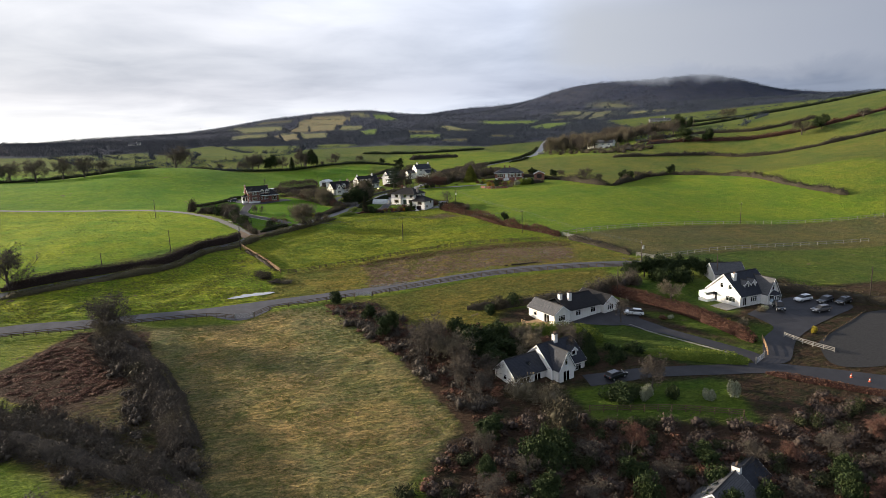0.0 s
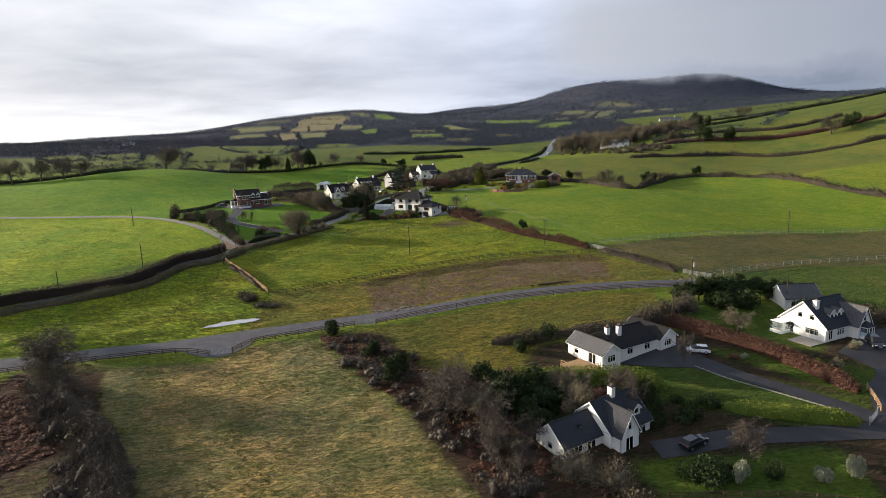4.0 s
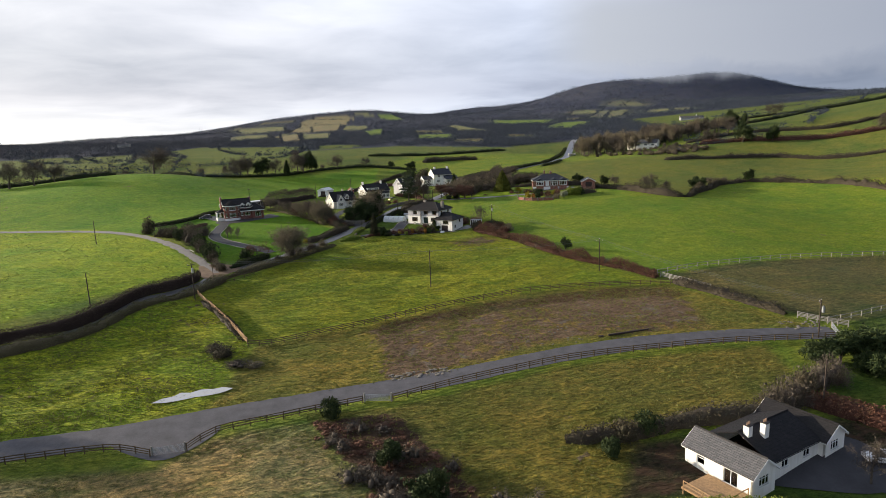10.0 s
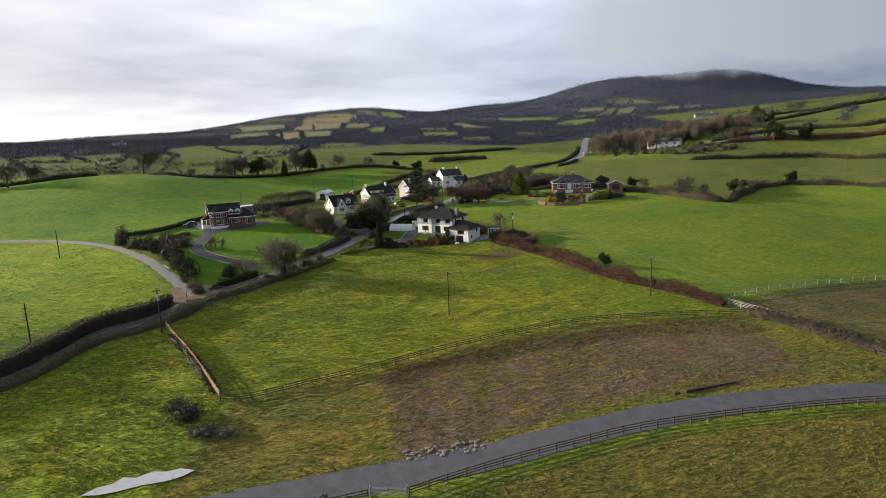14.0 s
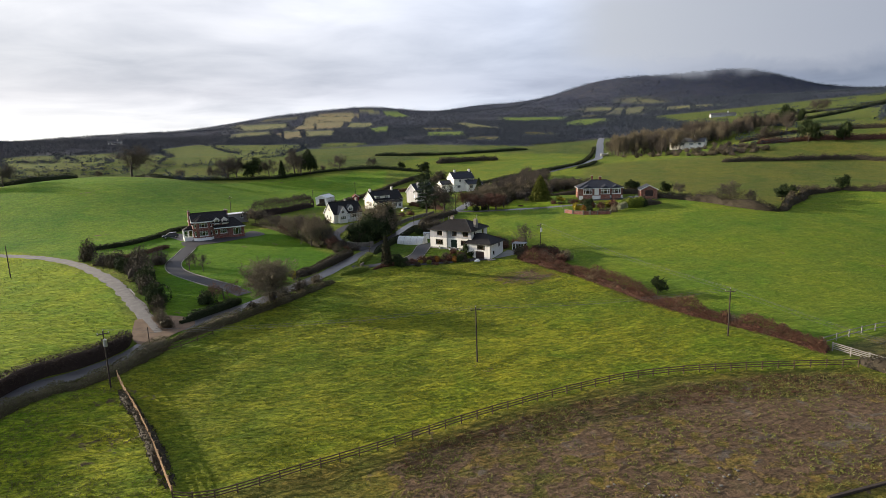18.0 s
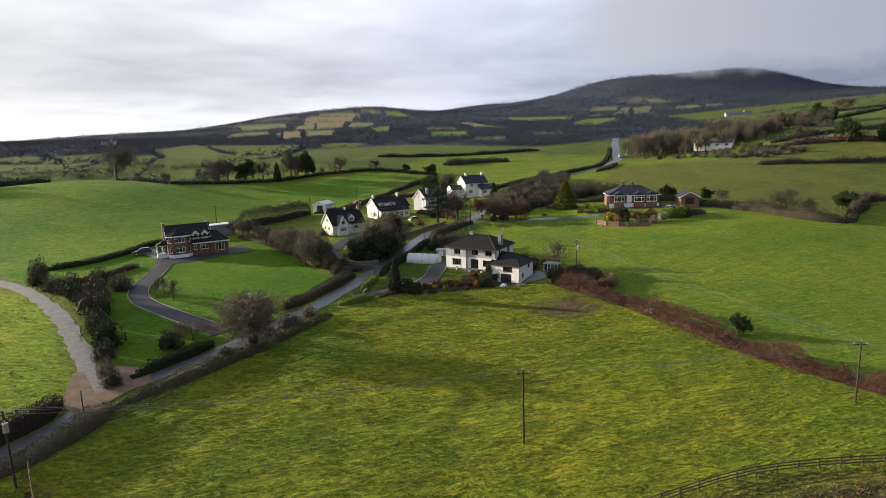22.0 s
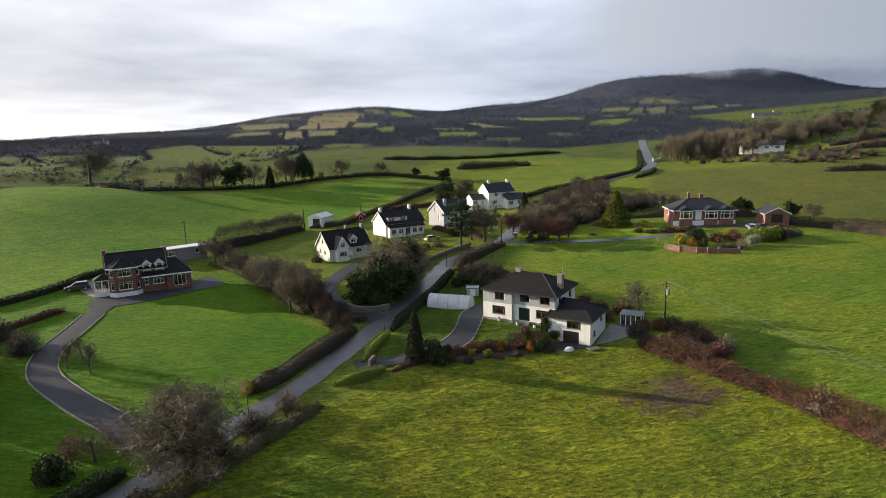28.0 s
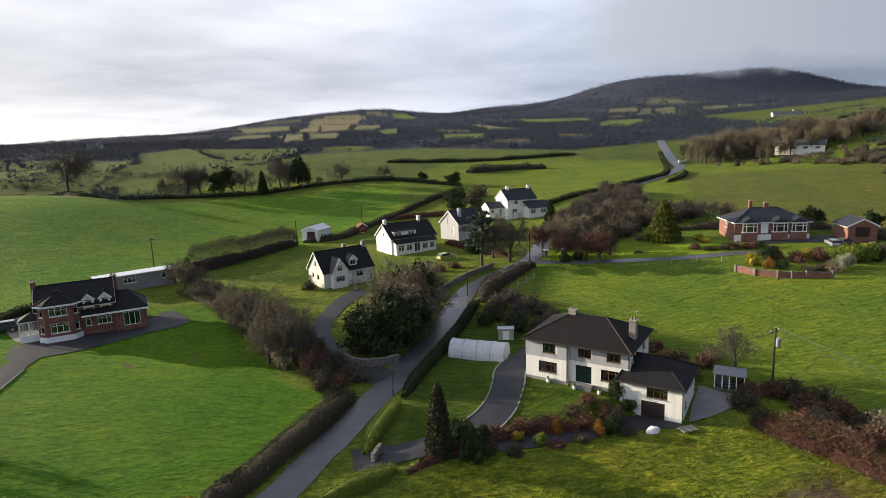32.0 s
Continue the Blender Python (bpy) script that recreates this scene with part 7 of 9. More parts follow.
hedge([(124.4, 540.9), (60, 529.1), (10.6, 528)], 3.0, 1.8, "hedge_dark", DARK, per_m=30, leaf=0.6, rough=0.3)
hedge([(48.3, 484.1), (73.9, 489.8), (89.2, 486.4)], 5.0, 2.4, "hedge_mixed", MIXED, per_m=60, leaf=0.6, rough=0.4)
hedge([(89.2, 294.4), (94.2, 291.6), (101.1, 292.7)], 2.5, 2.0, "hedge_mixed", MIXED, per_m=90, rough=0.3)
hedge([(61.6, 122.8), (67.0, 116.8), (73.0, 109.0), (77.6, 99.6), (80.6, 91.2)], 2.8, 2.2, "bracken", "thick russet beech hedge on a bank", per_m=280, leaf=0.26, twig=0.2, rough=0.15)
hedge([(19.9, 105), (28, 103.4), (36.1, 103), (44.1, 100.8), (50.2, 97.2)], 2.4, 2.6, "hedge_green", "tall clipped green hedge in front of a bungalow", per_m=230, leaf=0.24, rough=0.12, clip=True)
hedge([(56.3, 91.8), (62.5, 88.3), (68.7, 86), (73.8, 83.9)], 2.6, 1.6, "hedge_green", "yellow-green overgrown bank hedge", per_m=170, leaf=0.24, twig=0.4, rough=0.3)
hedge([(74.8, 80.1), (81, 75.6), (89.3, 69.6), (99.1, 62.9)], 1.4, 0.9, "bracken", "low russet hedge beside a road", per_m=150, leaf=0.22, rough=0.1)
hedge([(25.9, 120), (34, 119.1), (44.1, 120.4), (56.1, 120.1), (64.1, 124)], 2.6, 1.7, "hedge_mixed", MIXED, per_m=110, twig=0.3, rough=0.4)
hedge([(98.6, 117.4), (108.7, 114.4), (117, 106.6), (125, 100.6)], 3.2, 1.9, "hedge_mixed", MIXED, per_m=110, twig=0.35, rough=0.35)
hedge([(-80.8, 89.5), (-67.4, 86.8), (-53.2, 80.8), (-39, 72.6), (-27.3, 65.3), (-21.1, 57.2)], 5.0, 3.6, "twig", "dense leafless hedgerow thicket", per_m=330, twig=0.85, rough=0.45)
hedge([(-59, 122.9), (-51, 117), (-42.8, 106), (-36.9, 96.6), (-32, 84.8), (-26.1, 71.2)], 5.0, 2.6, "twig", "dense leafless hedgerow thicket", per_m=330, twig=0.85, rough=0.5)
hedge([(-36, 187.2), (-31.3, 180.2), (-26.9, 172.6), (-22.8, 164.9)], 1.6, 0.8, "hedge_mixed", "rough grass and bramble along a fence", per_m=90, twig=0.6, rough=0.6)

# ---- trees ----
for key, x, y, hgt, wid in (
        # pale1 at -18.9, 222.9 is added inside pale0 to thicken crown and shadow
        ("pale0", -19.4, 222.2, 10.5, 11.5), ("pale1", -18.9, 222.9, 10.0, 11.0), ("bare1", -56.0, 121.5, 12.5, 12), ("pale0", -53.0, 118.0, 8.0, 9), ("bare2", -90.2, 152.7, 13.5, 13), ("bare0", 13.5, 98.2, 9.5, 11), ("pale1", 18.4, 94.1, 7.5, 9.5),
        ("ivy0", 6.7, 110.4, 6.2, 5.5), ("ivy1", 2.4, 119.2, 4.6, 4.2), ("bare4", 51.4, 78.5, 8.0, 5.5), ("sapling", 57.8, 105.2, 6.5, 5.0), ("pale0", 75.2, 115.1, 5.2, 6.5),
        ("cedar", 22.7, 312.7, 12.4, 12), ("bare3", 29.5, 316.1, 11.8, 11), ("bare0", 26.9, 321, 9, 8.5), ("sapling", 43.0, 255.0, 7.0, 7.0),
        ("ivy0", 2.8, 274.6, 8.5, 8.5), ("pale1", 3.6, 280.2, 10.0, 10.5), ("pale0", 0.4, 276.8, 8.0, 8), ("pale1", -0.8, 271.8, 5.5, 6), ("bare1", 7.6, 283.4, 9.5, 9), ("ivy1", 6.2, 281.0, 10.5, 9.5), ("pale0", 4.4, 277.6, 12.0, 13), ("ivy1", 2.4, 271.4, 7.5, 8), ("ivy1", 8.0, 286.5, 8.5, 8.0), ("pale0", 6.2, 284.0, 11.0, 11),
        ("weep", -29.2, 225.1, 4.4, 5.2), ("sapling", -41.6, 247.2, 4.4, 3.6), ("sapling", -41.2, 250.5, 4.0, 3.2), ("sapling", -38.2, 246, 4.6, 3.6),
        ("lawson", 67.0, 320.2, 9.5, 9.6), ("cypress", 5.2, 243.8, 7.4, 9.0),
        ("bare1", -33.5, 304.5, 5.6, 5.5), ("bare2", -30.2, 298.5, 5.6, 5), ("bare3", -27.2, 292.5, 5.8, 5), ("pale0", -24.2, 288, 6.4, 5.5), ("pale1", -21.7, 283.6, 6.8, 5.6), ("pale0", -19.4, 280.0, 8.0, 6), ("bare4", -17.2, 277.1, 8.6, 6), ("pale1", -15.2, 274.2, 9.0, 6.2), ("pale0", -13.4, 270.6, 9.2, 6.4), ("pale1", -11.6, 268.6, 8.2, 5.6), ("bare0", -9.9, 266.9, 6.6, 5), ("red0", -8.4, 264.1, 4.0, 3.6), ("pale1", -14.6, 268.2, 7.0, 5), ("sapling", -25.8, 291.5, 6.0, 5), ("sapling", -18.6, 282.5, 7.0, 5.5), ("red1", -22.9, 287.0, 4.0, 4),
        ("pale1", -35.8, 306.2, 6.2, 5), ("bare2", -39.1, 311.7, 5.6, 5),
        ("bare1", -134, 479, 23, 22), ("bare3", -153, 481, 5, 5), ("bare4", -86.5, 408, 5.8, 6), ("bare0", -77, 431, 8.5, 8), ("bare2", -70, 434, 14.5, 15), ("bare1", -66, 436, 13.5, 12), ("ivy0", -57.5, 439.5, 13.0, 12), ("bare3", -49.6, 441, 11.8, 10), ("fir", -43, 442.8, 9.6, 9), ("bare0", -36.5, 448, 17, 14), ("bare4", -33.4, 448.5, 13.5, 11), ("ivy1", -28.2, 451.5, 15.5, 11), ("bare1", -21, 458, 4.5, 4), ("bare2", -12, 459.8, 11, 11), ("bare3", 7.0, 466, 7.5, 7), ("bare0", -118, 466, 4.5, 4.5), ("ivy1", 24, 463, 5, 5), ("ivy0", 37, 451, 6.6, 8),
        ("bare0", -172.1, 378.4, 15, 15), ("bare2", -158.2, 374, 15, 14), ("bare1", -151.6, 380.5, 11, 10), ("bare3", -187.3, 379, 16, 16), ("bare4", -206.4, 388.6, 15, 15), ("ivy0", -218.2, 396.2, 12, 12),
        ("ivy1", 58.7, 211.8, 4.0, 3.6), ("bare3", 121.4, 284.4, 8.8, 8.0), ("bare2", 127.8, 283.6, 5.8, 5), ("ivy0", 144.9, 290.8, 6.2, 7.5), ("ivy1", 149.7, 293.2, 5.2, 6), ("bare1", 156.8, 298.7, 4.6, 4.6), ("ivy0", 180.2, 304.3, 6.4, 5.5), ("bare4", 165.1, 300.7, 4, 4),
        ("ivy0", 245.8, 405.8, 14, 11), ("ivy1", 260.7, 398, 11.5, 10), ("bare2", 253.3, 433.4, 14, 12), ("bare0", 230.6, 421.3, 9.5, 8), ("bare1", 235.1, 418.2, 8, 7), ("bare3", 400.8, 591.3, 13, 11), ("bare4", 410.3, 593.3, 13, 11), ("bare0", 308, 362.3, 13, 15), ("ivy1", 321.7, 360.9, 11, 13), ("bare1", 349.6, 356.8, 8, 9), ("ivy0", 394.9, 357.2, 9, 10), ("ivy1", 301.4, 513.5, 9, 8), ("ivy0", 271.6, 458.5, 15, 10),
        ("bare3", 86.3, 334.5, 6.6, 7), ("bare1", 82.4, 337.4, 6.2, 7), ("bare0", 90.3, 331, 6.0, 6), ("ivy1", 102.5, 319, 5.8, 6.5), ("ivy0", 112.9, 312.1, 5.2, 5), ("bare2", 116, 307.7, 5.5, 5), ("fir", 49.3, 350.1, 7.5, 8),
        ("red0", 44.9, 310.5, 6.6, 7), ("red1", 47.2, 308.9, 6.8, 6.5), ("red0", 41.5, 313.9, 6.2, 6.5), ("red1", 50.9, 312.4, 5.6, 5.5), ("red1", 38.6, 321.7, 6.6, 6), ("pale0", 43.6, 324.8, 7.2, 7.5), ("pale1", 49, 328.9, 7.5, 8)):
    put_plant(key, x, y, hgt, wid)
rng = np.random.RandomState(5)
for i, (x, y) in enumerate(scatter([(42, 334), (54, 328), (74, 346), (94, 392), (84, 394), (62, 364), (50, 346)], 46, 3, 2.6)):
    put_plant(("bare0", "bare3", "pale0", "bare2", "bare4")[i % 5], x, y, rng.uniform(4.5, 6.6), rng.uniform(5, 7))
for i, (x, y) in enumerate(scatter([(158, 474), (180, 448), (206, 444), (232, 448), (262, 470), (240, 505), (200, 515), (172, 508)], 110, 4, 2.8)):
    tall = rng.uniform(7, 13) if i % 3 else rng.uniform(10, 15)
    put_plant(("pale0", "tall0", "pale1", "tall1", "bare2", "bare0")[i % 6], x, y, tall, tall * rng.uniform(0.42, 0.6))
for i, (x, y) in enumerate(scatter([(168, 444), (184, 404), (200, 392), (224, 404), (214, 420), (190, 424), (180, 434)], 44, 5, 2.6)):
    put_plant(("bush_twig0", "bush_mix1", "bush_pale2", "bush_twig1")[i % 4], x, y, rng.uniform(1.8, 3.4), rng.uniform(1.8, 3.0))

for i, (x, y) in enumerate(scatter([(158, 452), (172, 440), (200, 440), (216, 428), (206, 412), (188, 420), (172, 430), (154, 444)], 26, 6, 2.6)):
    put_plant(("bare0", "bush_twig1", "pale1", "bush_mix0", "bare3")[i % 5], x, y, rng.uniform(2.2, 3.6), rng.uniform(2.4, 3.8) * (0.6 if i % 5 in (1, 3) else 1.0))
for i, (x, y) in enumerate(scatter([(166, 474), (188, 462), (226, 462), (238, 484), (196, 500), (170, 496)], 46, 7, 3.2)):
    tall = rng.uniform(13, 18)
    put_plant(("tall0", "pale0", "bare1", "tall1", "bare4")[i % 5], x, y, tall, tall * rng.uniform(0.5, 0.7))
for i, (x, y) in enumerate(scatter([(14, 106), (24, 104), (34, 99), (48, 94), (42, 91), (27, 92), (21, 80), (17, 86)], 20, 21, 3.0)):
    put_plant(("bare0", "ivy0", "pale0", "bare3", "ivy1", "red1")[i % 6], x, y, rng.uniform(4.6, 7.5), rng.uniform(4.5, 7.5))
for i, (x, y) in enumerate(scatter([(20, 70), (36, 64), (62, 60), (92, 62), (106, 50), (104, 30), (60, 28), (52, 46), (30, 46), (12, 56)], 60, 22, 4.5)):
    put_plant(("bare0", "ivy0", "bare2", "bare3", "ivy1", "red1", "bush_dark0", "bush_dark2")[i % 8], x, y, rng.uniform(3.2, 5.2), rng.uniform(3.4, 5.5) * (0.6 if i % 8 > 5 else 1.0))
for x, y, t in ((72.8, 130.6, 5.5), (76.5, 131.4, 6.5), (81, 131, 7.0), (85.2, 131.6, 6.6), (89.2, 130.8, 6.0), (93.4, 130.6, 5.2), (97.8, 130.4, 4.6)):
    put_plant("ivy0" if int(x) % 2 else "ivy1", x, y, t, t * 1.1)
for i, (x, y) in enumerate(scatter([(212, 452), (250, 446), (292, 462), (286, 492), (250, 500), (222, 486)], 60, 8, 3.0)):
    tall = rng.uniform(7, 12)
    put_plant(("bare2", "pale1", "bare0", "ivy1", "bare3")[i % 5], x, y, tall, tall * rng.uniform(0.5, 0.7))

for i, (x, y) in enumerate(scatter([(42, 321), (52, 314), (58, 324), (68, 330), (90, 342), (92, 352), (70, 356), (58, 350), (47, 334)], 70, 9, 2.2)):
    put_plant(("bush_twig0", "bush_mix1", "bush_twig2", "bush_pale1", "bush_mix0")[i % 5], x, y, rng.uniform(3.4, 5.6), rng.uniform(2.2, 3.2))
hedge([(70, 330), (82, 326), (94, 320), (106, 316)], 2.4, 1.8, "hedge_mixed", MIXED, per_m=120, leaf=0.25, twig=0.5, rough=0.4)
hedge([(18.8, 342.8), (23.3, 332.5), (27.1, 325.0), (30.0, 320.5)], 1.3, 1.5, "bracken", "russet clipped beech hedge beside a garden", per_m=200, leaf=0.2, rough=0.1, clip=True)

# ---- bushes ----
for key, x, y, hgt, rad in (
        ("bush_gold0", 71.7, 294.1, 2.8, 2.1), ("bush_dark0", 76.8, 296.4, 3.6, 2.8), ("bush_rust0", 73.3, 291.4, 2.2, 1.4), ("bush_dark1", 74.7, 290.1, 2.2, 1.7), ("bush_red1", 77.8, 295.2, 2.1, 1.5), ("bush_gold0", 83.7, 295.5, 2.2, 1.7), ("bush_red2", 84.3, 292.7, 3.2, 2.5), ("bush_red0", 80.2, 293.4, 2.6, 2.3), ("bush_green0", 88.3, 290.4, 4.2, 3.3), ("bush_green0", 91.4, 290.0, 4.2, 2.9), ("bush_silver0", 84.9, 286.8, 3.2, 2.1), ("bush_pale1", 81.2, 285.5, 2.8, 2.0), ("bush_mix2", 77.7, 287.1, 1.6, 1.8), ("bush_mix0", 80.3, 286.9, 1.5, 1.7), ("bush_dark2", 93.2, 290.2, 3.6, 2.4),
        ("bush_gold0", 73.2, 315.8, 1.8, 1.6), ("bush_gold0", 73.7, 313.6, 1.3, 1.3), ("bush_green0", 72.0, 307.2, 1.4, 1.5), ("bush_red1", 68.8, 309.7, 1.6, 1.6), ("bush_red0", 75.9, 306.5, 1.8, 2.4), ("bush_red2", 78.4, 305.4, 1.8, 2.2), ("bush_dark0", 80.7, 305.5, 1.7, 1.5), ("bush_pale0", 62.4, 322.7, 1.7, 1.6), ("bush_red2", 57.2, 311.8, 0.6, 1.4), ("bush_mix1", 74.4, 307.2, 1.7, 1.9), ("bush_mix2", 70.5, 307.5, 1.4, 1.6),
        ("bush_mix0", -2.0, 270.4, 3.2, 2.8), ("bush_dark1", 0.6, 268.6, 3.2, 2.6), ("bush_mix2", 3.6, 276.2, 4.4, 3.4), ("bush_mix1", 1.4, 277.0, 5.0, 3.6), ("bush_dark2", 6.2, 281.5, 4.0, 3.0), ("bush_dark0", 2.4, 272.6, 4.6, 3.2), ("bush_mix1", 8.2, 287.0, 4.4, 3.2),
        ("bush_dark0", 7.8, 245.6, 3.2, 2.2), ("bush_dark1", 9.9, 246.5, 1.8, 1.3), ("bush_dark2", -31.9, 221.9, 3.2, 2.3), ("bush_gold0", -16.6, 238.2, 1.9, 1.3), ("bush_twig0", -15.2, 238.6, 1.8, 1.2), ("bush_mix0", -14, 241.8, 1.7, 1.3),
        ("bush_mix1", -70.4, 262, 6.0, 3.0), ("bush_twig1", -64.1, 255.9, 4.4, 3.0), ("bush_mix2", -60.6, 253.1, 5.0, 3.2), ("bush_dark0", -56, 247.4, 4.6, 3.0), ("bush_mix0", -52.1, 245.3, 6.4, 3.6), ("bush_twig2", -50.1, 239.7, 6.2, 3.6), ("bush_dark1", -47.4, 234.7, 5.0, 3.0), ("bush_mix1", -45.6, 229.7, 4.2, 2.7), ("bush_dark2", -41.6, 223.1, 5.0, 2.8), ("bush_mix2", -40.2, 218.4, 3.6, 2.3), ("bush_pale0", -38.2, 213.5, 3.0, 2.0), ("bush_mix0", -36.1, 209.8, 2.6, 2.0), ("bush_twig0", -50.6, 253.9, 4.8, 3.0), ("bush_mix1", -57.1, 259.7, 4.0, 2.8), ("bush_dark0", -43.6, 226.3, 3.6, 2.4),
        ("bush_twig1", -14, 228.9, 3.4, 2.6), ("bush_twig0", -17.2, 224.9, 3.0, 2.3), ("bush_pale1", -11, 233.4, 2.8, 2.2), ("bush_mix2", -22.1, 217.5, 2.4, 2.0), ("bush_twig2", -20, 226.8, 2.8, 2.0), ("bush_dark1", -5.4, 256.2, 2.4, 1.6), ("bush_mix0", -7.2, 259.7, 2.2, 1.6),
        ("bush_red0", 14, 247.6, 1.9, 1.6), ("bush_rust0", 17.9, 247, 1.7, 1.1), ("bush_red1", 21.2, 247.4, 2.0, 1.5), ("bush_dark0", 23.5, 245.9, 2.4, 1.3), ("bush_mix1", 24.8, 248.1, 2.2, 1.4), ("bush_gold0", 13.5, 246, 1.2, 0.8), ("bush_dark2", 16.5, 248.2, 1.6, 1.2), ("bush_red2", 11.4, 247.1, 1.5, 1.2),
        ("bush_pale2", 50.1, 222.9, 3.2, 2.8), ("bush_red0", 42.3, 239.1, 2.2, 2.2), ("bush_mix0", 39.6, 247.9, 2.4, 2.4), ("bush_red1", 37, 255.5, 2.2, 2.5), ("bush_mix2", 33.4, 260.1, 2.0, 2.4), ("bush_red2", 41.5, 249.9, 2.2, 2.0), ("bush_pale1", 44.6, 243.4, 2.4, 2.0), ("bush_mix1", 28.4, 267.1, 2.4, 2.6), ("bush_mix0", 24.3, 274, 2.8, 2.8), ("bush_dark1", 20.6, 274.4, 3.2, 2.4), ("bush_mix2", 18.6, 280.2, 3.0, 2.6), ("bush_twig1", 23.1, 281.8, 3.0, 2.8), ("bush_twig2", 20.1, 286.1, 2.8, 2.6), ("bush_pale0", 26.9, 277.6, 2.4, 2.2),
        ("bush_dark0", 3.4, 304.6, 2.6, 2.4), ("bush_red0", 10.5, 310, 1.8, 2.2), ("bush_red1", 13.8, 312.7, 1.7, 2.0), ("bush_red2", 17.1, 314.9, 1.6, 2.0), ("bush_dark1", 23.5, 327.6, 3.4, 3.0), ("bush_dark2", 27, 326.8, 3.0, 2.6), ("bush_mix1", 33.1, 340.4, 3.4, 3.2), ("bush_mix0", 28.1, 350.8, 3.0, 3.0), ("bush_dark0", 35.4, 384.2, 4.6, 4.0), ("bush_dark1", 30.1, 396.9, 5, 5), ("bush_mix2", 38, 405.7, 4.4, 4.5), ("bush_dark2", 33.1, 416.3, 6, 6), ("bush_mix1", 41.9, 420.9, 5, 5), ("bush_dark0", 43.5, 311.7, 2.0, 1.8), ("bush_dark1", 40.5, 311.1, 2.0, 2.0),
        ("bush_dark0", -5.2, 133.2, 4.0, 2.2), ("bush_silver0", 48.9, 75.6, 3.5, 1.5), ("bush_dark1", 53.5, 75.3, 3.0, 1.7), ("bush_silver0", 59.3, 73.9, 2.6, 1.4), ("bush_silver0", 64, 73.9, 3.8, 1.4), ("bush_dark2", 44.5, 76.9, 3.2, 3.6), ("bush_dark0", 47.3, 77.3, 2.6, 2.6),
        ("bush_mix0", 31.5, 69.8, 6.2, 4.2), ("bush_dark1", 24.7, 62.7, 5.4, 3.8), ("bush_pale1", 32, 77.4, 4.6, 3.4), ("bush_pale2", 28, 80.2, 4.8, 3.6), ("bush_dark2", 28.9, 63.8, 4.6, 3.4), ("bush_twig0", -22.4, 154.2, 1.6, 2.8), ("bush_mix0", -25.8, 158.3, 2.4, 3.0), ("bush_mix1", -27.8, 161, 2.0, 2.2), ("bush_pale2", -19.3, 153.2, 1.5, 2.0),
        ("bush_twig1", 70.6, 126.3, 5.0, 3.6), ("bush_twig2", 66.5, 125.3, 4.4, 3.2), ("bush_dark0", 78.6, 127.2, 4.6, 3.8), ("bush_dark1", 84.2, 126.2, 4.8, 3.6), ("bush_dark2", 94, 120.8, 5.0, 3.0), ("bush_mix2", 101.5, 120.1, 3.8, 3.4), ("bush_mix0", 106.5, 117.2, 3.2, 3.0), ("bush_gold0", 79.8, 100.1, 1.7, 1.2), ("bush_gold0", 95.3, 92.9, 1.5, 1.0), ("bush_silver0", 69.5, 104.8, 1.3, 0.9), ("bush_red1", 67.7, 105.2, 1.0, 1.4), ("bush_pale0", 91.1, 104.1, 1.5, 1.5), ("bush_silver0", 92.9, 105.4, 1.2, 1.2), ("bush_pale1", 83.4, 99.3, 2.0, 1.8),
        ("bush_dark1", 30.2, 115.8, 3.0, 2.0), ("bush_mix1", 33.5, 118.6, 3.4, 2.4), ("bush_dark2", 37, 119.3, 3.6, 2.4), ("bush_twig0", 60.1, 121.6, 5.2, 3.2), ("bush_twig1", 57.1, 121.1, 4.2, 2.8), ("bush_mix2", 63.1, 123.2, 4.6, 3.0)):
    put_plant(key, x, y, hgt, rad)

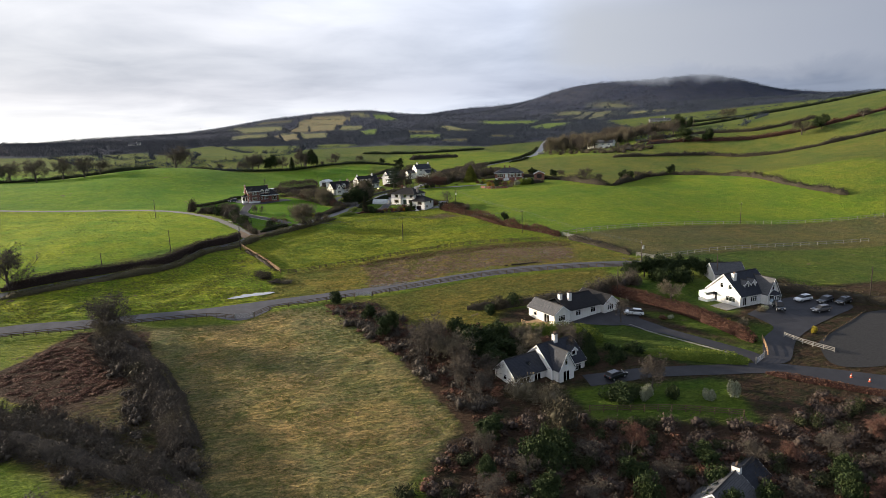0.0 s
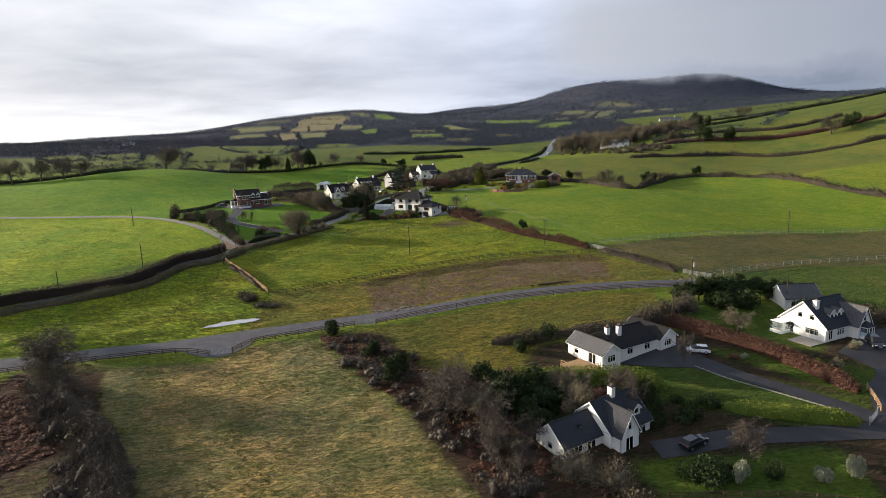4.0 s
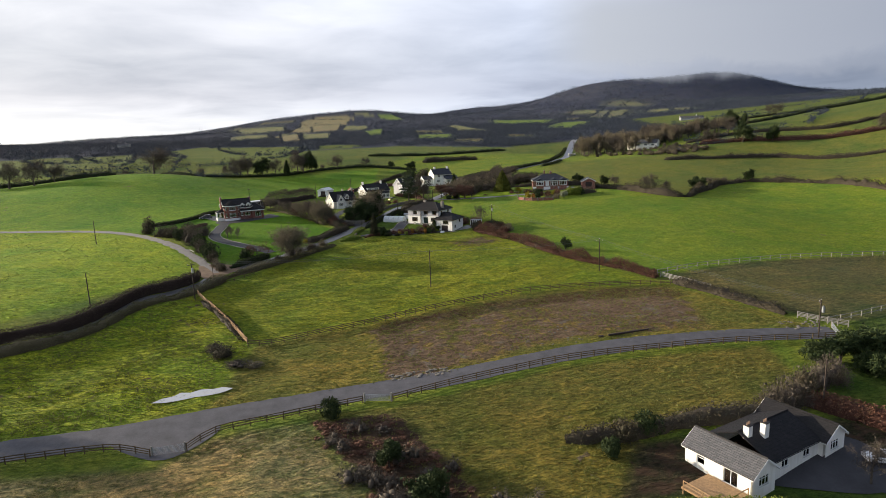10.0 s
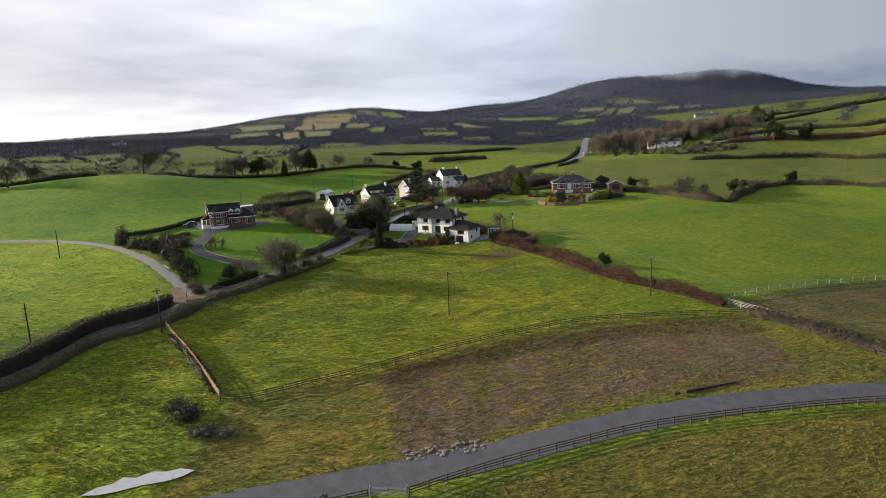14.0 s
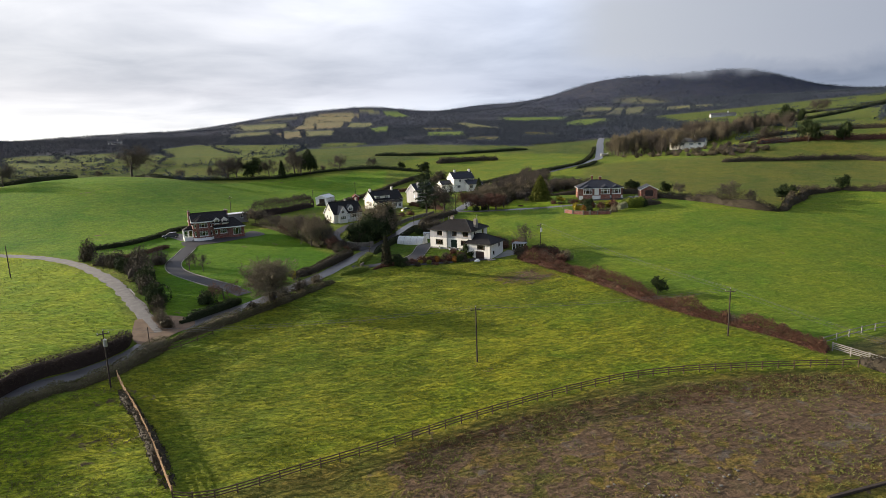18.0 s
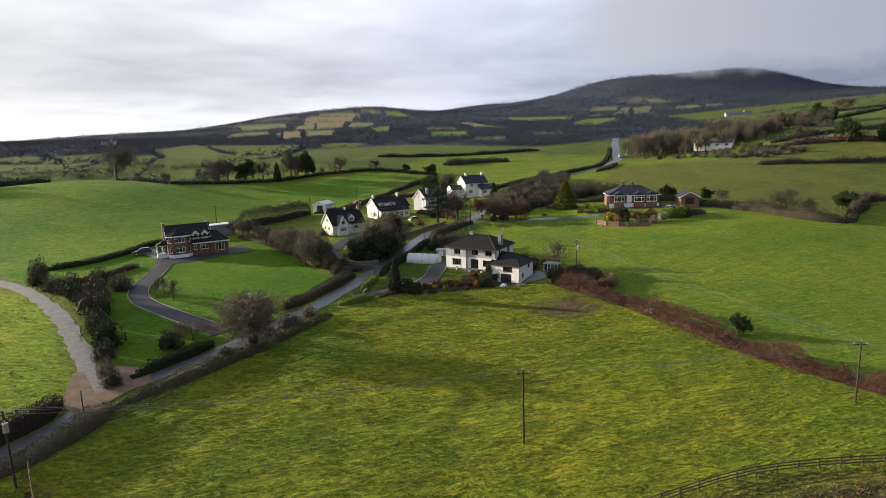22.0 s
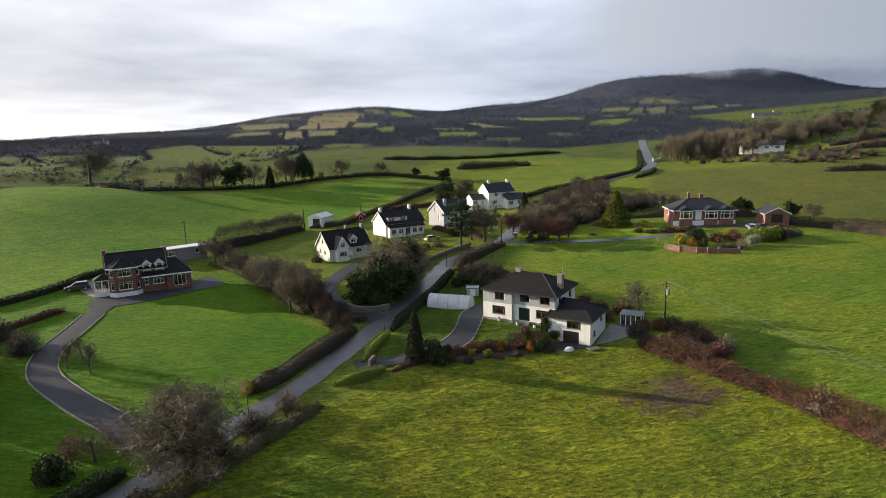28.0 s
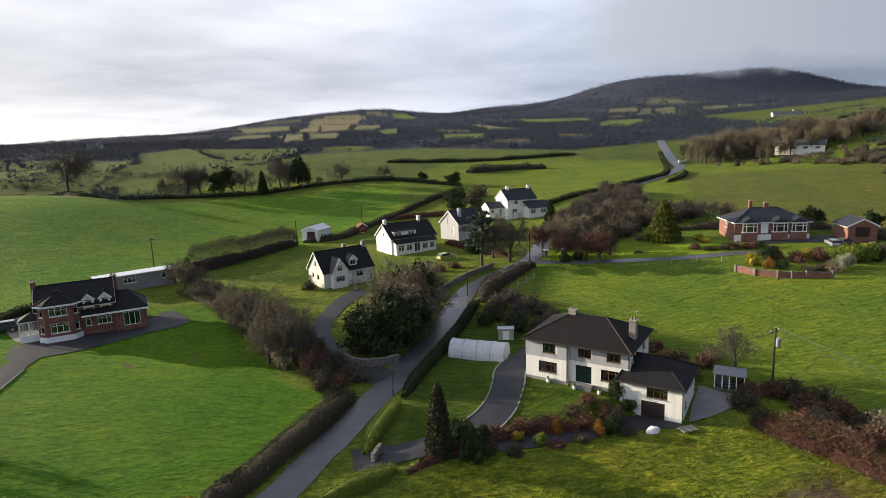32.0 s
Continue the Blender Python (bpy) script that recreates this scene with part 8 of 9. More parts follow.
for key, x, y, hgt, rad in (
        ("bush_twig0", -53.0, 114.0, 5.0, 3.4), ("bush_twig1", -49.4, 108.8, 5.4, 3.6), ("bush_twig2", -45.2, 104.0, 4.6, 3.4), ("bush_mix0", -42.0, 100.5, 4.2, 3.2), ("bush_twig0", -39.0, 96.2, 5.0, 3.6), ("bush_twig2", -36.0, 91.0, 4.6, 3.6), ("bush_twig1", -33.0, 86.0, 5.0, 3.8), ("bush_pale0", -30.5, 80.5, 4.2, 3.4), ("bush_twig0", -28.0, 75.5, 4.8, 3.6), ("bush_twig2", -25.0, 68.5, 4.4, 3.6), ("bush_twig1", -61.0, 88.6, 4.6, 3.6), ("bush_mix1", -56.0, 87.4, 4.2, 3.4), ("bush_twig0", -50.5, 84.8, 4.8, 3.6), ("bush_twig2", -45.0, 82.0, 4.4, 3.6), ("bush_twig1", -40.0, 78.0, 4.6, 3.6), ("bush_mix2", -35.0, 73.0, 4.0, 3.4), ("bush_twig0", -31.0, 68.0, 4.4, 3.6),
        ("bush_red0", 44.3, 249.2, 2.2, 2), ("bush_mix1", 46.0, 248.4, 2.6, 2.2), ("bush_red1", 45.4, 245.8, 2, 2.2), ("bush_mix0", 47.5, 246.4, 2.6, 2.4), ("bush_pale1", 45.6, 243.1, 1.8, 2.2), ("bush_red2", 48.0, 243.7, 2.6, 2.4), ("bush_mix2", 48.2, 241.7, 2.4, 2.4), ("bush_pale2", 45.5, 240.0, 1.6, 2.2), ("bush_red0", 47.2, 238.8, 2.4, 2.4), ("bush_pale0", 49.2, 240.4, 3, 2.4), ("bush_red1", 37.1, 260.4, 1.6, 1.8), ("bush_mix2", 38.3, 257.7, 1.6, 1.6), ("bush_mix0", 26.2, 280.0, 2.6, 2.6), ("bush_twig1", 27.2, 275.9, 2.4, 2.4), ("bush_mix1", 24.9, 283.6, 2.8, 2.6), ("bush_twig0", 23.1, 288.0, 3, 2.8), ("bush_mix2", 19.9, 284.8, 2.6, 2.4), ("bush_twig2", 21.6, 278.4, 2.2, 2.2), ("bush_dark0", 16.5, 278.2, 2.2, 1.8), ("bush_mix0", 20.6, 292.9, 2.6, 2.4), ("bush_dark1", -11.9, 309.4, 2.6, 1.6), ("bush_dark2", -10.3, 306.8, 4, 1), ("bush_mix1", -12.5, 304.1, 1.8, 2),
        ("bush_red0", 37.4, 264.3, 1.6, 2.0), ("bush_mix0", 38.5, 260.6, 1.8, 2.0), ("bush_red1", 41.2, 258.0, 1.8, 2.0), ("bush_mix1", 44.6, 249.8, 2.0, 2.0), ("bush_red2", 45.4, 245.0, 2.2, 2.2), ("bush_mix2", 34.6, 266.4, 1.6, 2.0), ("bush_red0", 32.0, 269.0, 1.6, 2.0), ("bush_pale1", 43.2, 260.0, 2.0, 1.8), ("bush_dark0", 27.0, 249.6, 1.6, 1.2), ("bush_rust0", 22.3, 246.0, 1.7, 1.1), ("bush_red1", 24.2, 248.9, 2.0, 1.5), ("bush_dark1", 26.2, 250.9, 2.4, 1.5), ("bush_green0", 15.5, 245.0, 1.5, 1.0), ("bush_mix0", 28.0, 249.8, 2.6, 1.2), ("bush_red2", 17.8, 248.6, 1.5, 1.4), ("bush_mix1", 20.5, 249.3, 1.6, 1.5), ("bush_red0", 22.6, 250.0, 1.5, 1.4), ("bush_red1", 14.6, 247.6, 1.2, 1.2), ("bush_mix2", 10.0, 244.0, 1.6, 1.4), ("bush_dark2", 8.2, 243.0, 3.0, 2.0), ("bush_mix0", 12.5, 243.4, 1.2, 1.3), ("bush_red0", 17.0, 244.2, 0.9, 1.2), ("bush_mix1", 20.0, 245.0, 0.9, 1.2), ("bush_mix2", 25.0, 245.6, 0.9, 1.3)):
    put_plant(key, x, y, hgt, rad)

# undergrowth below the tree row and round the lane junction
rng = np.random.RandomState(29)
for i, (x, y) in enumerate(scatter([(-12.5, 275), (-9.8, 274), (-4.6, 265.6), (-1.8, 261.2), (-5.4, 259.4), (-10, 264.5)], 20, 30, 1.3)):
    put_plant(("bush_twig0", "bush_mix1", "bush_red2", "bush_twig2", "bush_mix0")[i % 5], x, y, rng.uniform(1.4, 2.8), rng.uniform(1.2, 2.0))
for i, (x, y) in enumerate(scatter([(-2.4, 268.8), (4, 270.5), (9.5, 284), (6.5, 289), (-0.5, 281), (-3.4, 274)], 12, 33, 2.2)):
    put_plant(("ivy0", "bush_mix1", "pale0", "ivy1")[i % 4], x, y, rng.uniform(4.5, 7.5) if i % 4 != 1 else 2.6, rng.uniform(4.5, 7.5) if i % 4 != 1 else 2.2)

# tangled growth along the field hedge
rng = np.random.RandomState(31)
for i, (x, y) in enumerate(smooth_line([(39.5, 243.5), (43.8, 236.5), (49.4, 225), (55.4, 208.6), (60.7, 197), (66.2, 188.4), (70, 180)], 2.1)):
    put_plant(("bush_mix0", "bush_red1", "bush_pale1", "bush_red0", "bush_mix2", "bush_red2", "bush_twig1")[(i * 5) % 7], x + rng.uniform(-0.7, 0.7), y + rng.uniform(-0.7, 0.7), rng.uniform(1.2, 2.3), rng.uniform(1.1, 1.8))

# scrub that nobody could count
BELT = [(-9.2, 132.3), (2.8, 132.2), (8.8, 121.3), (13.8, 111.8), (21.9, 107.9), (30, 101.8), (28, 94), (31, 88), (24.9, 82.1), (19.9, 71.2), (13.8, 84.3), (7.8, 99.2), (0.8, 111.8)]
LOW = [(15.8, 70.4), (23.9, 74.1), (36, 71.8), (46.1, 69.7), (64.3, 65.6), (78.9, 72), (93.2, 64), (112.8, 57.6), (112.5, 25), (58.2, 21.2), (52, 43.3), (40, 45.4), (23.9, 37.6), (3.6, 44.2), (2.5, 56.7)]
p = scatter(BELT, 260, 11)
thicket("bracken_scrub", p, np.random.RandomState(1).uniform(0.8, 1.8, len(p)), "bracken", "rust-brown dead bracken and bramble bank", 0.65, 190, 0.10, 21, 0.55)
p = scatter(BELT, 80, 12)
thicket("leafless_scrub", p, np.random.RandomState(2).uniform(1.2, 2.8, len(p)), "twig", "leafless grey scrub beside a rough field", 0.9, 320, 0.12, 22, 1.1)
p = scatter(LOW, 520, 13)
thicket("bracken_scrub", p, np.random.RandomState(3).uniform(1.0, 2.4, len(p)), "bracken", "rust-brown dead bracken on a shaded slope", 0.7, 120, 0.11, 23, 0.62)
p = scatter(LOW, 460, 14)
thicket("leafless_scrub", p, np.random.RandomState(4).uniform(1.3, 2.6, len(p)), "twig_brown", "leafless thicket on a shaded slope", 0.85, 200, 0.12, 24, 1.1)
p = scatter(LOW, 190, 15)
thicket("evergreen_scrub", p, np.random.RandomState(5).uniform(1.2, 2.3, len(p)), "hedge_dark", "dark evergreen thicket on a shaded slope", 0.2, 330, 0.12, 25, 1.1)
GAP = [(17.9, 104), (30, 100.8), (52.3, 95.7), (56.3, 91.8), (46.2, 87.8), (36.1, 93.8), (28, 88), (24, 92)]
p = scatter(GAP, 80, 16)
thicket("evergreen_scrub", p, np.random.RandomState(6).uniform(1.2, 2.6, len(p)), "evergreen", "dark evergreen shrubbery between two houses", 0.15, 380, 0.12, 26, 1.2)
p = scatter([(-63, 124.9), (-48.9, 123.6), (-40.9, 102.2), (-53.3, 91), (-70.8, 103.9)], 620, 17)
thicket("bracken_scrub", p, np.random.RandomState(7).uniform(0.9, 1.7, len(p)), "bracken", "bed of dead brown bracken", 0.7, 110, 0.11, 27, 0.42)
p = np.concatenate([scatter([(-80.7, 95.5), (-41.3, 81), (-23.2, 61.2), (-31, 54.8), (-60.9, 70.1), (-84.7, 83.3)], 40, 18), scatter([(-57.1, 123.1), (-48, 116.8), (-31, 89), (-25.2, 67.2), (-32.2, 67), (-45.2, 95)], 34, 19)])
thicket("leafless_scrub", p, np.random.RandomState(8).uniform(1.6, 3.4, len(p)), "twig", "grey leafless thicket along a field edge", 0.9, 320, 0.12, 28, 1.0)


# ---- distant woods and hedgerows ----
def far_country():
    """Woods over all far land that is no field, and hedgerows round the far fields."""
    rng = np.random.RandomState(77)
    n = 135000
    az, r = np.radians(rng.uniform(-42, 56, n)), 480 * (2500 / 480) ** rng.uniform(0, 1, n)
    x, y = r * np.sin(az), 60 + r * np.cos(az)
    open_land = np.zeros(n, bool)
    for poly, col in FAR_FIELDS:
        open_land |= inside(poly, x, y) | inside(poly, x + 45 * np.sin(az), y + 45 * np.cos(az))
    for f in FIELDS:
        open_land |= inside(f[0], x, y)
    z = lie(x, y)
    clear = swell(x, y, 150.0, 5.0) + 0.6 * swell(x, y, 61.0, 2.0)
    bare = np.where((z > 75) & (x > 250), clear > 0.30, clear > 0.62)
    keep = wooded(x, y) & ~open_land & (~bare | (rng.uniform(0, 1, n) < 0.18))
    x, y, r = x[keep], y[keep], r[keep]
    s = rng.uniform(1.4, 2.9, len(x)) * (0.75 + r / 3200.0) * np.where(rng.uniform(0, 1, len(x)) < 0.04, 1.5, 1.0)
    hx, hy, hs = [], [], []
    for poly, col in FAR_FIELDS:
        for (ax, ay), (bx, by) in zip(poly, poly[1:] + poly[:1]):
            m = int(math.hypot(bx - ax, by - ay) / (0.45 + max(0.0, ay - 500.0) / 500.0))
            f = rng.uniform(0, 1, m)
            ok = np.sin(f * 9.0 + ax) > -0.75
            px, py = ax + (bx - ax) * f, ay + (by - ay) * f
            for g in FIELDS:
                ok &= ~inside(g[0], px, py)
            tall = np.where(rng.uniform(0, 1, m) < 0.05, 2.6, 1.0)
            hx.append((px + rng.normal(size=m) * 0.8)[ok])
            hy.append((py + rng.normal(size=m) * 0.8)[ok])
            hs.append((rng.uniform(0.8, 1.5, m) * tall * (0.75 + ay / 1800.0))[ok])
    x, y, s = np.concatenate([x] + hx), np.concatenate([y] + hy), np.concatenate([s] + hs)
    per = 13
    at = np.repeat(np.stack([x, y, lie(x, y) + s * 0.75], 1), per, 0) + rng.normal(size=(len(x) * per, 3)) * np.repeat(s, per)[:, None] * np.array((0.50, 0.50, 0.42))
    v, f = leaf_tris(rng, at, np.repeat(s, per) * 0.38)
    tagged(new("distant_woodland", mesh_np("distant_woodland", v, f, M["hazy_far_wood"])), "dark distant hedgerows and woodland on rolling hills", "woodland", kind="stuff")


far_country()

# ---- fences, gates, poles and wires ----
def unit_box(name, mat):
    bm = boxes(((-0.5, -0.5, 0), (0.5, 0.5, 1)))
    me = bpy.data.meshes.new(name)
    bm.to_mesh(me)
    bm.free()
    me.materials.append(M[mat])
    return me


def fence(pts, label, mat="wood_fence", gap=2.3, high=1.15, rails=3, category="fence", post=0.14, rail_h=0.13):
    """Posts and rails that follow the land; each post and each rail its own piece."""
    line = smooth_line(pts, 0.5)
    run = np.concatenate([[0], np.cumsum(np.linalg.norm(np.diff(line, axis=0), axis=1))])
    n = max(1, int(run[-1] / gap))
    stops = np.linspace(0, run[-1], n + 1)
    px, py = np.interp(stops, run, line[:, 0]), np.interp(stops, run, line[:, 1])
    f = thing("fence", pose(px[0], py[0], float(lie(px[0], py[0]))), label, category)
    base = f.matrix_world.translation.copy()
    pm, rm = unit_box("post", mat), unit_box("rail", mat)
    tops = [Vector((x, y, float(lie(x, y)))) - base for x, y in zip(px, py)]
    rng = random.Random(int(abs(px[0]) * 10))
    for p in tops:
        o = new("post", pm)
        o.parent = f
        o.matrix_basis = pose(p.x, p.y, p.z - 0.3, rng.uniform(-2, 2), rng.uniform(-2, 2), rng.uniform(0, 20)) @ Matrix.Diagonal((post, post, high + 0.35 + rng.uniform(-0.04, 0.04), 1))
    for a, b in zip(tops, tops[1:]):
        d = b - a
        turn = math.degrees(math.atan2(d.y, d.x))
        tilt = -math.degrees(math.atan2(d.z, math.hypot(d.x, d.y)))
        for k in range(rails):
            z = high * (0.32 + 0.60 * k / max(1, rails - 1)) + rng.uniform(-0.02, 0.02)
            o = new("rail", rm)
            o.parent = f
            m = Matrix.Translation((a + b) / 2 + Vector((0, 0, z))) @ Matrix.Rotation(radians(turn), 4, "Z") @ Matrix.Rotation(radians(tilt), 4, "Y")
            o.matrix_basis = m @ Matrix.Translation((0, -0.07, 0)) @ Matrix.Diagonal((d.length, 0.04, rail_h, 1))
    return f


fence([(-21.9, 162.7), (-17.7, 162.1), (-8.3, 165.2), (0.3, 167.8), (13.7, 172.4), (27.3, 176), (39.3, 177.9), (53.8, 176.8), (70.5, 174.3)], "brown timber post-and-rail fence along a field")
fence([(-37.5, 190.9), (-34.6, 185.8), (-31.3, 180.5), (-26.7, 172.3), (-22.1, 163.3)], "new pale timber fence down a grassy slope", "wood_new", 1.9, 1.3, 4, rail_h=0.13)
fence([(-81.2, 124.5), (-64.1, 127.1), (-51.5, 129.7), (-44.4, 130.7), (-35.2, 131.1), (-29.4, 128.9)], "dark timber post-and-rail fence beside the road")
fence([(-24.7, 129.3), (-21.4, 133), (-13.1, 134.7), (-7.5, 135.7), (-0.6, 136.6)], "dark timber post-and-rail fence beside the road")
fence([(4, 136), (13.4, 138.4), (24.6, 140.4), (36.2, 141.9), (58.1, 141.8), (70.5, 141.2), (83.8, 140.3)], "dark timber post-and-rail fence beside the road")
fence([(71.5, 182.4), (83.3, 185.8), (95.8, 187.6), (116.1, 190.2), (144.9, 191.3), (168.4, 188.8), (199.8, 183.4)], "pale weathered fence across open pasture", "wood_white", 3.2, 1.2, 2)
fence([(87.7, 147.1), (92, 148.1), (100.8, 150.7), (113.2, 154.3), (140, 157.6), (170.1, 158.4)], "pale weathered fence across open pasture", "wood_white", 3.2, 1.2, 2)
fence([(37.9, 74), (45, 73), (52.5, 71.8), (62.5, 68.6)], "dark wooden ranch fence below a garden", "wood_fence", 2.2, 1.2, 3)
fence([(-36.1, 197.1), (-31.4, 201.4), (-27.3, 206.5)], "old grey timber rails in a field corner", "wood_fence", 2.6, 1.0, 2)
fence([(49.4, 302.8), (58.5, 300.8), (68.3, 298.9), (77.8, 296.8)], "thin wire fence posts along a driveway", "wood_white", 4.5, 1.0, 1, rail_h=0.02)
fence([(20.6, 289.1), (25.9, 295.5), (30.6, 300.5)], "thin grey fence posts beside a lane", "wood_white", 3.0, 1.2, 1, rail_h=0.02)
fence([(88, 92.4), (89.8, 88.5), (92.8, 84.4)], "pale timber rail fence at a driveway", "wood_white", 1.6, 1.0, 3)
fence([(82.6, 91.9), (81.2, 88.8), (79.7, 86.1)], "russet timber rails at a driveway", "wood_new", 1.4, 1.1, 3)
fence([(94.4, 89.1), (98.3, 92), (106.1, 95.6), (114.1, 100)], "low stone edging of a gravel lot", "wood_fence", 2.0, 0.35, 1)
fence([(71, 179.9), (73.9, 174.1), (76.9, 168.7)], "weathered cattle pen rails", "wood_white", 2.2, 1.4, 4)
fence([(83.7, 150.3), (86.7, 147.1), (89.7, 144.6)], "white timber rails at a field entrance", "wood_white", 1.6, 1.3, 4)


def field_gate(a, b, label):
    za, zb = float(lie(*a)), float(lie(*b))
    d = Vector((b[0] - a[0], b[1] - a[1], zb - za))
    g = thing("field_gate", Matrix.Translation((a[0], a[1], za)) @ Matrix.Rotation(math.atan2(d.y, d.x), 4, "Z"), label, "gate")
    L, dz = math.hypot(d.x, d.y), d.z
    for i in range(7):
        z = 0.18 + 0.165 * i
        bm = bmesh.new()
        cyl(bm, (0.12, 0, z), (L - 0.12, 0, z + dz), 0.035, n=6)
        part("bar", bm, "steel", g)
    for u in (0.12, L * 0.5, L - 0.12):
        bm = bmesh.new()
        cyl(bm, (u, 0, 0.15 + dz * u / L), (u, 0, 1.22 + dz * u / L), 0.03, n=6)
        part("upright", bm, "steel", g)
    for u, z in ((0, 0), (L, dz)):
        bm = bmesh.new()
        cyl(bm, (u, 0, z - 0.4), (u, 0, z + 1.45), 0.11, n=8)
        part("gate_post", bm, "wood_white", g)


field_gate((-29.1, 128.9), (-24.9, 129.2), "galvanised steel field gate at a lay-by")
field_gate((-0.3, 136.8), (3.8, 135.9), "galvanised steel field gate beside the road")
field_gate((84.1, 140.4), (86.3, 144.7), "galvanised steel gate at the road end")
field_gate((78.3, 85.3), (75.1, 83.3), "galvanised steel gate of a driveway")


def pole(x, y, high, label, arm=True, trafo=False, lean=0.0, turn=0.0, r=0.13, z=None):
    """A wooden line pole; returns the places where its wires hang."""
    z0 = float(lie(x, y)) if z is None else z
    p = thing("utility_pole", pose(x, y, z0, lean, 0, turn), label, "pole", "wooden line poles")
    bm = bmesh.new()
    cyl(bm, (0, 0, -0.6), (0, 0, high), r, r * 0.7, 10)
    part("shaft", bm, "pole_wood", p)
    hang = []
    if arm:
        part("crossarm", boxes(((-0.8, 0.1, high - 0.55), (0.8, 0.2, high - 0.43))), "pole_wood", p)
        for u in (-0.72, 0.0, 0.72):
            bm = bmesh.new()
            zz = high - 0.43 if u else high
            cyl(bm, (u, 0.15 if u else 0, zz), (u, 0.15 if u else 0, zz + 0.22), 0.05, 0.035, 8)
            part("insulator", bm, "ceramic", p)
            hang.append(p.matrix_world @ Vector((u, 0.15 if u else 0, zz + 0.22)))
    if trafo:
        bm = bmesh.new()
        cyl(bm, (0.0, -0.42, high - 2.2), (0.0, -0.42, high - 1.2), 0.27, 0.27, 12)
        t = part("transformer", bm, "steel", p, "grey pole transformer")
        bm = bmesh.new()
        cyl(bm, (0.0, -0.42, high - 1.2), (0.0, -0.42, high - 0.95), 0.06, 0.04, 8)
        part("bushing", bm, "ceramic", t)
    return hang


def wires(a, b, sag):
    for p, q in zip(a, b):
        pts = [np.array(p.lerp(q, i / 12) - Vector((0, 0, sag * i / 3 * (1 - i / 12)))) for i in range(13)]
        d = (pts[-1] - pts[0]) / np.linalg.norm(pts[-1] - pts[0])
        s = np.cross(d, (0, 0, 1))
        v = np.array([c + 0.018 * (s * math.cos(t) + np.array((0, 0, 1)) * math.sin(t)) for c in pts for t in (0, 2.1, 4.2)])
        f = np.array([(3 * i + k, 3 * i + (k + 1) % 3, 3 * i + 3 + (k + 1) % 3, 3 * i + 3 + k) for i in range(12) for k in range(3)])
        me = mesh_np("cable", v, f, M["wire"])
        tagged(new("cable", me), "thin dark overhead electricity wire between poles", "cable", "overhead wires")


WOODEN = "dark wooden electricity pole with crossarm standing in grass"
h1 = pole(16.7, 188.8, 9.0, WOODEN, turn=0, lean=-1)
h2 = pole(59.3, 188.8, 8.1, WOODEN, turn=-20)
h3 = pole(146.3, 192.1, 8.0, WOODEN, turn=10)
h4 = pole(-58.5, 185.0, 7.2, "dark wooden electricity pole in pasture", arm=False)
h5 = pole(-81.5, 248.1, 7.5, "dark wooden electricity pole in pasture", arm=False)
h6 = pole(-37.6, 188.4, 8.6, "wooden pole carrying a grey transformer beside a lane", trafo=True, turn=35)
h7 = pole(80.5, 141.0, 7.0, "wooden pole carrying a transformer near a road end", trafo=True, turn=60)
h8 = pole(46.5, 252.8, 6.6, "wooden pole with transformer in a hedge beside the farmhouse", trafo=True, turn=20)
pole(-36.3, 201.6, 3.6, "short dark wooden post at a lane junction", arm=False, r=0.09)
pole(1.3, 257.1, 3.4, "short wooden post with a lamp beside the lane", arm=False, r=0.07)
pole(-15, 230.9, 4.4, "slim grey service pole beside the lane", arm=False, r=0.07)
pole(33.5, 314.1, 6.2, "wooden service pole at a bend in the lane", arm=False)
pole(16.3, 293.1, 4.6, "dark wooden service pole beside the lane", arm=False, r=0.1)
pole(-46.8, 323, 7.0, "wooden electricity pole behind a mobile home", turn=30)
pole(-19.9, 351.2, 7.2, "dark wooden pole beside a white shed", arm=False)
pole(-2.9, 381, 7.6, "dark wooden pole behind a garden hedge", arm=False)
pole(63.6, 119.7, 7.5, "tall dark wooden pole above a hedge", arm=False)
pole(119.5, 104.6, 8.5, "tall dark wooden pole above a hedge", arm=False)
pole(93.4, 124.9, 7.5, "dark wooden pole behind an outbuilding", arm=False)
pole(-72, 165.9, 5.5, "dark wooden pole in a roadside hedge", arm=False)
wires(h1, h2, 0.7)
wires(h2, h7, 0.9)
wires(h6, h1, 0.9)
wires(h2, h8, 0.8)


# ---- walls ----
def stone_mesh(seed):
    rng = random.Random(seed)
    bm = bmesh.new()
    bmesh.ops.create_cube(bm, size=1)
    bmesh.ops.bevel(bm, geom=bm.edges[:], offset=0.16, segments=1, affect="EDGES")
    for v in bm.verts:
        v.co *= rng.uniform(0.86, 1.08)
    me = bpy.data.meshes.new("stone")
    bm.to_mesh(me)
    bm.free()
    me.materials.append(M["stone"])
    return me


STONES = [stone_mesh(i) for i in range(5)]


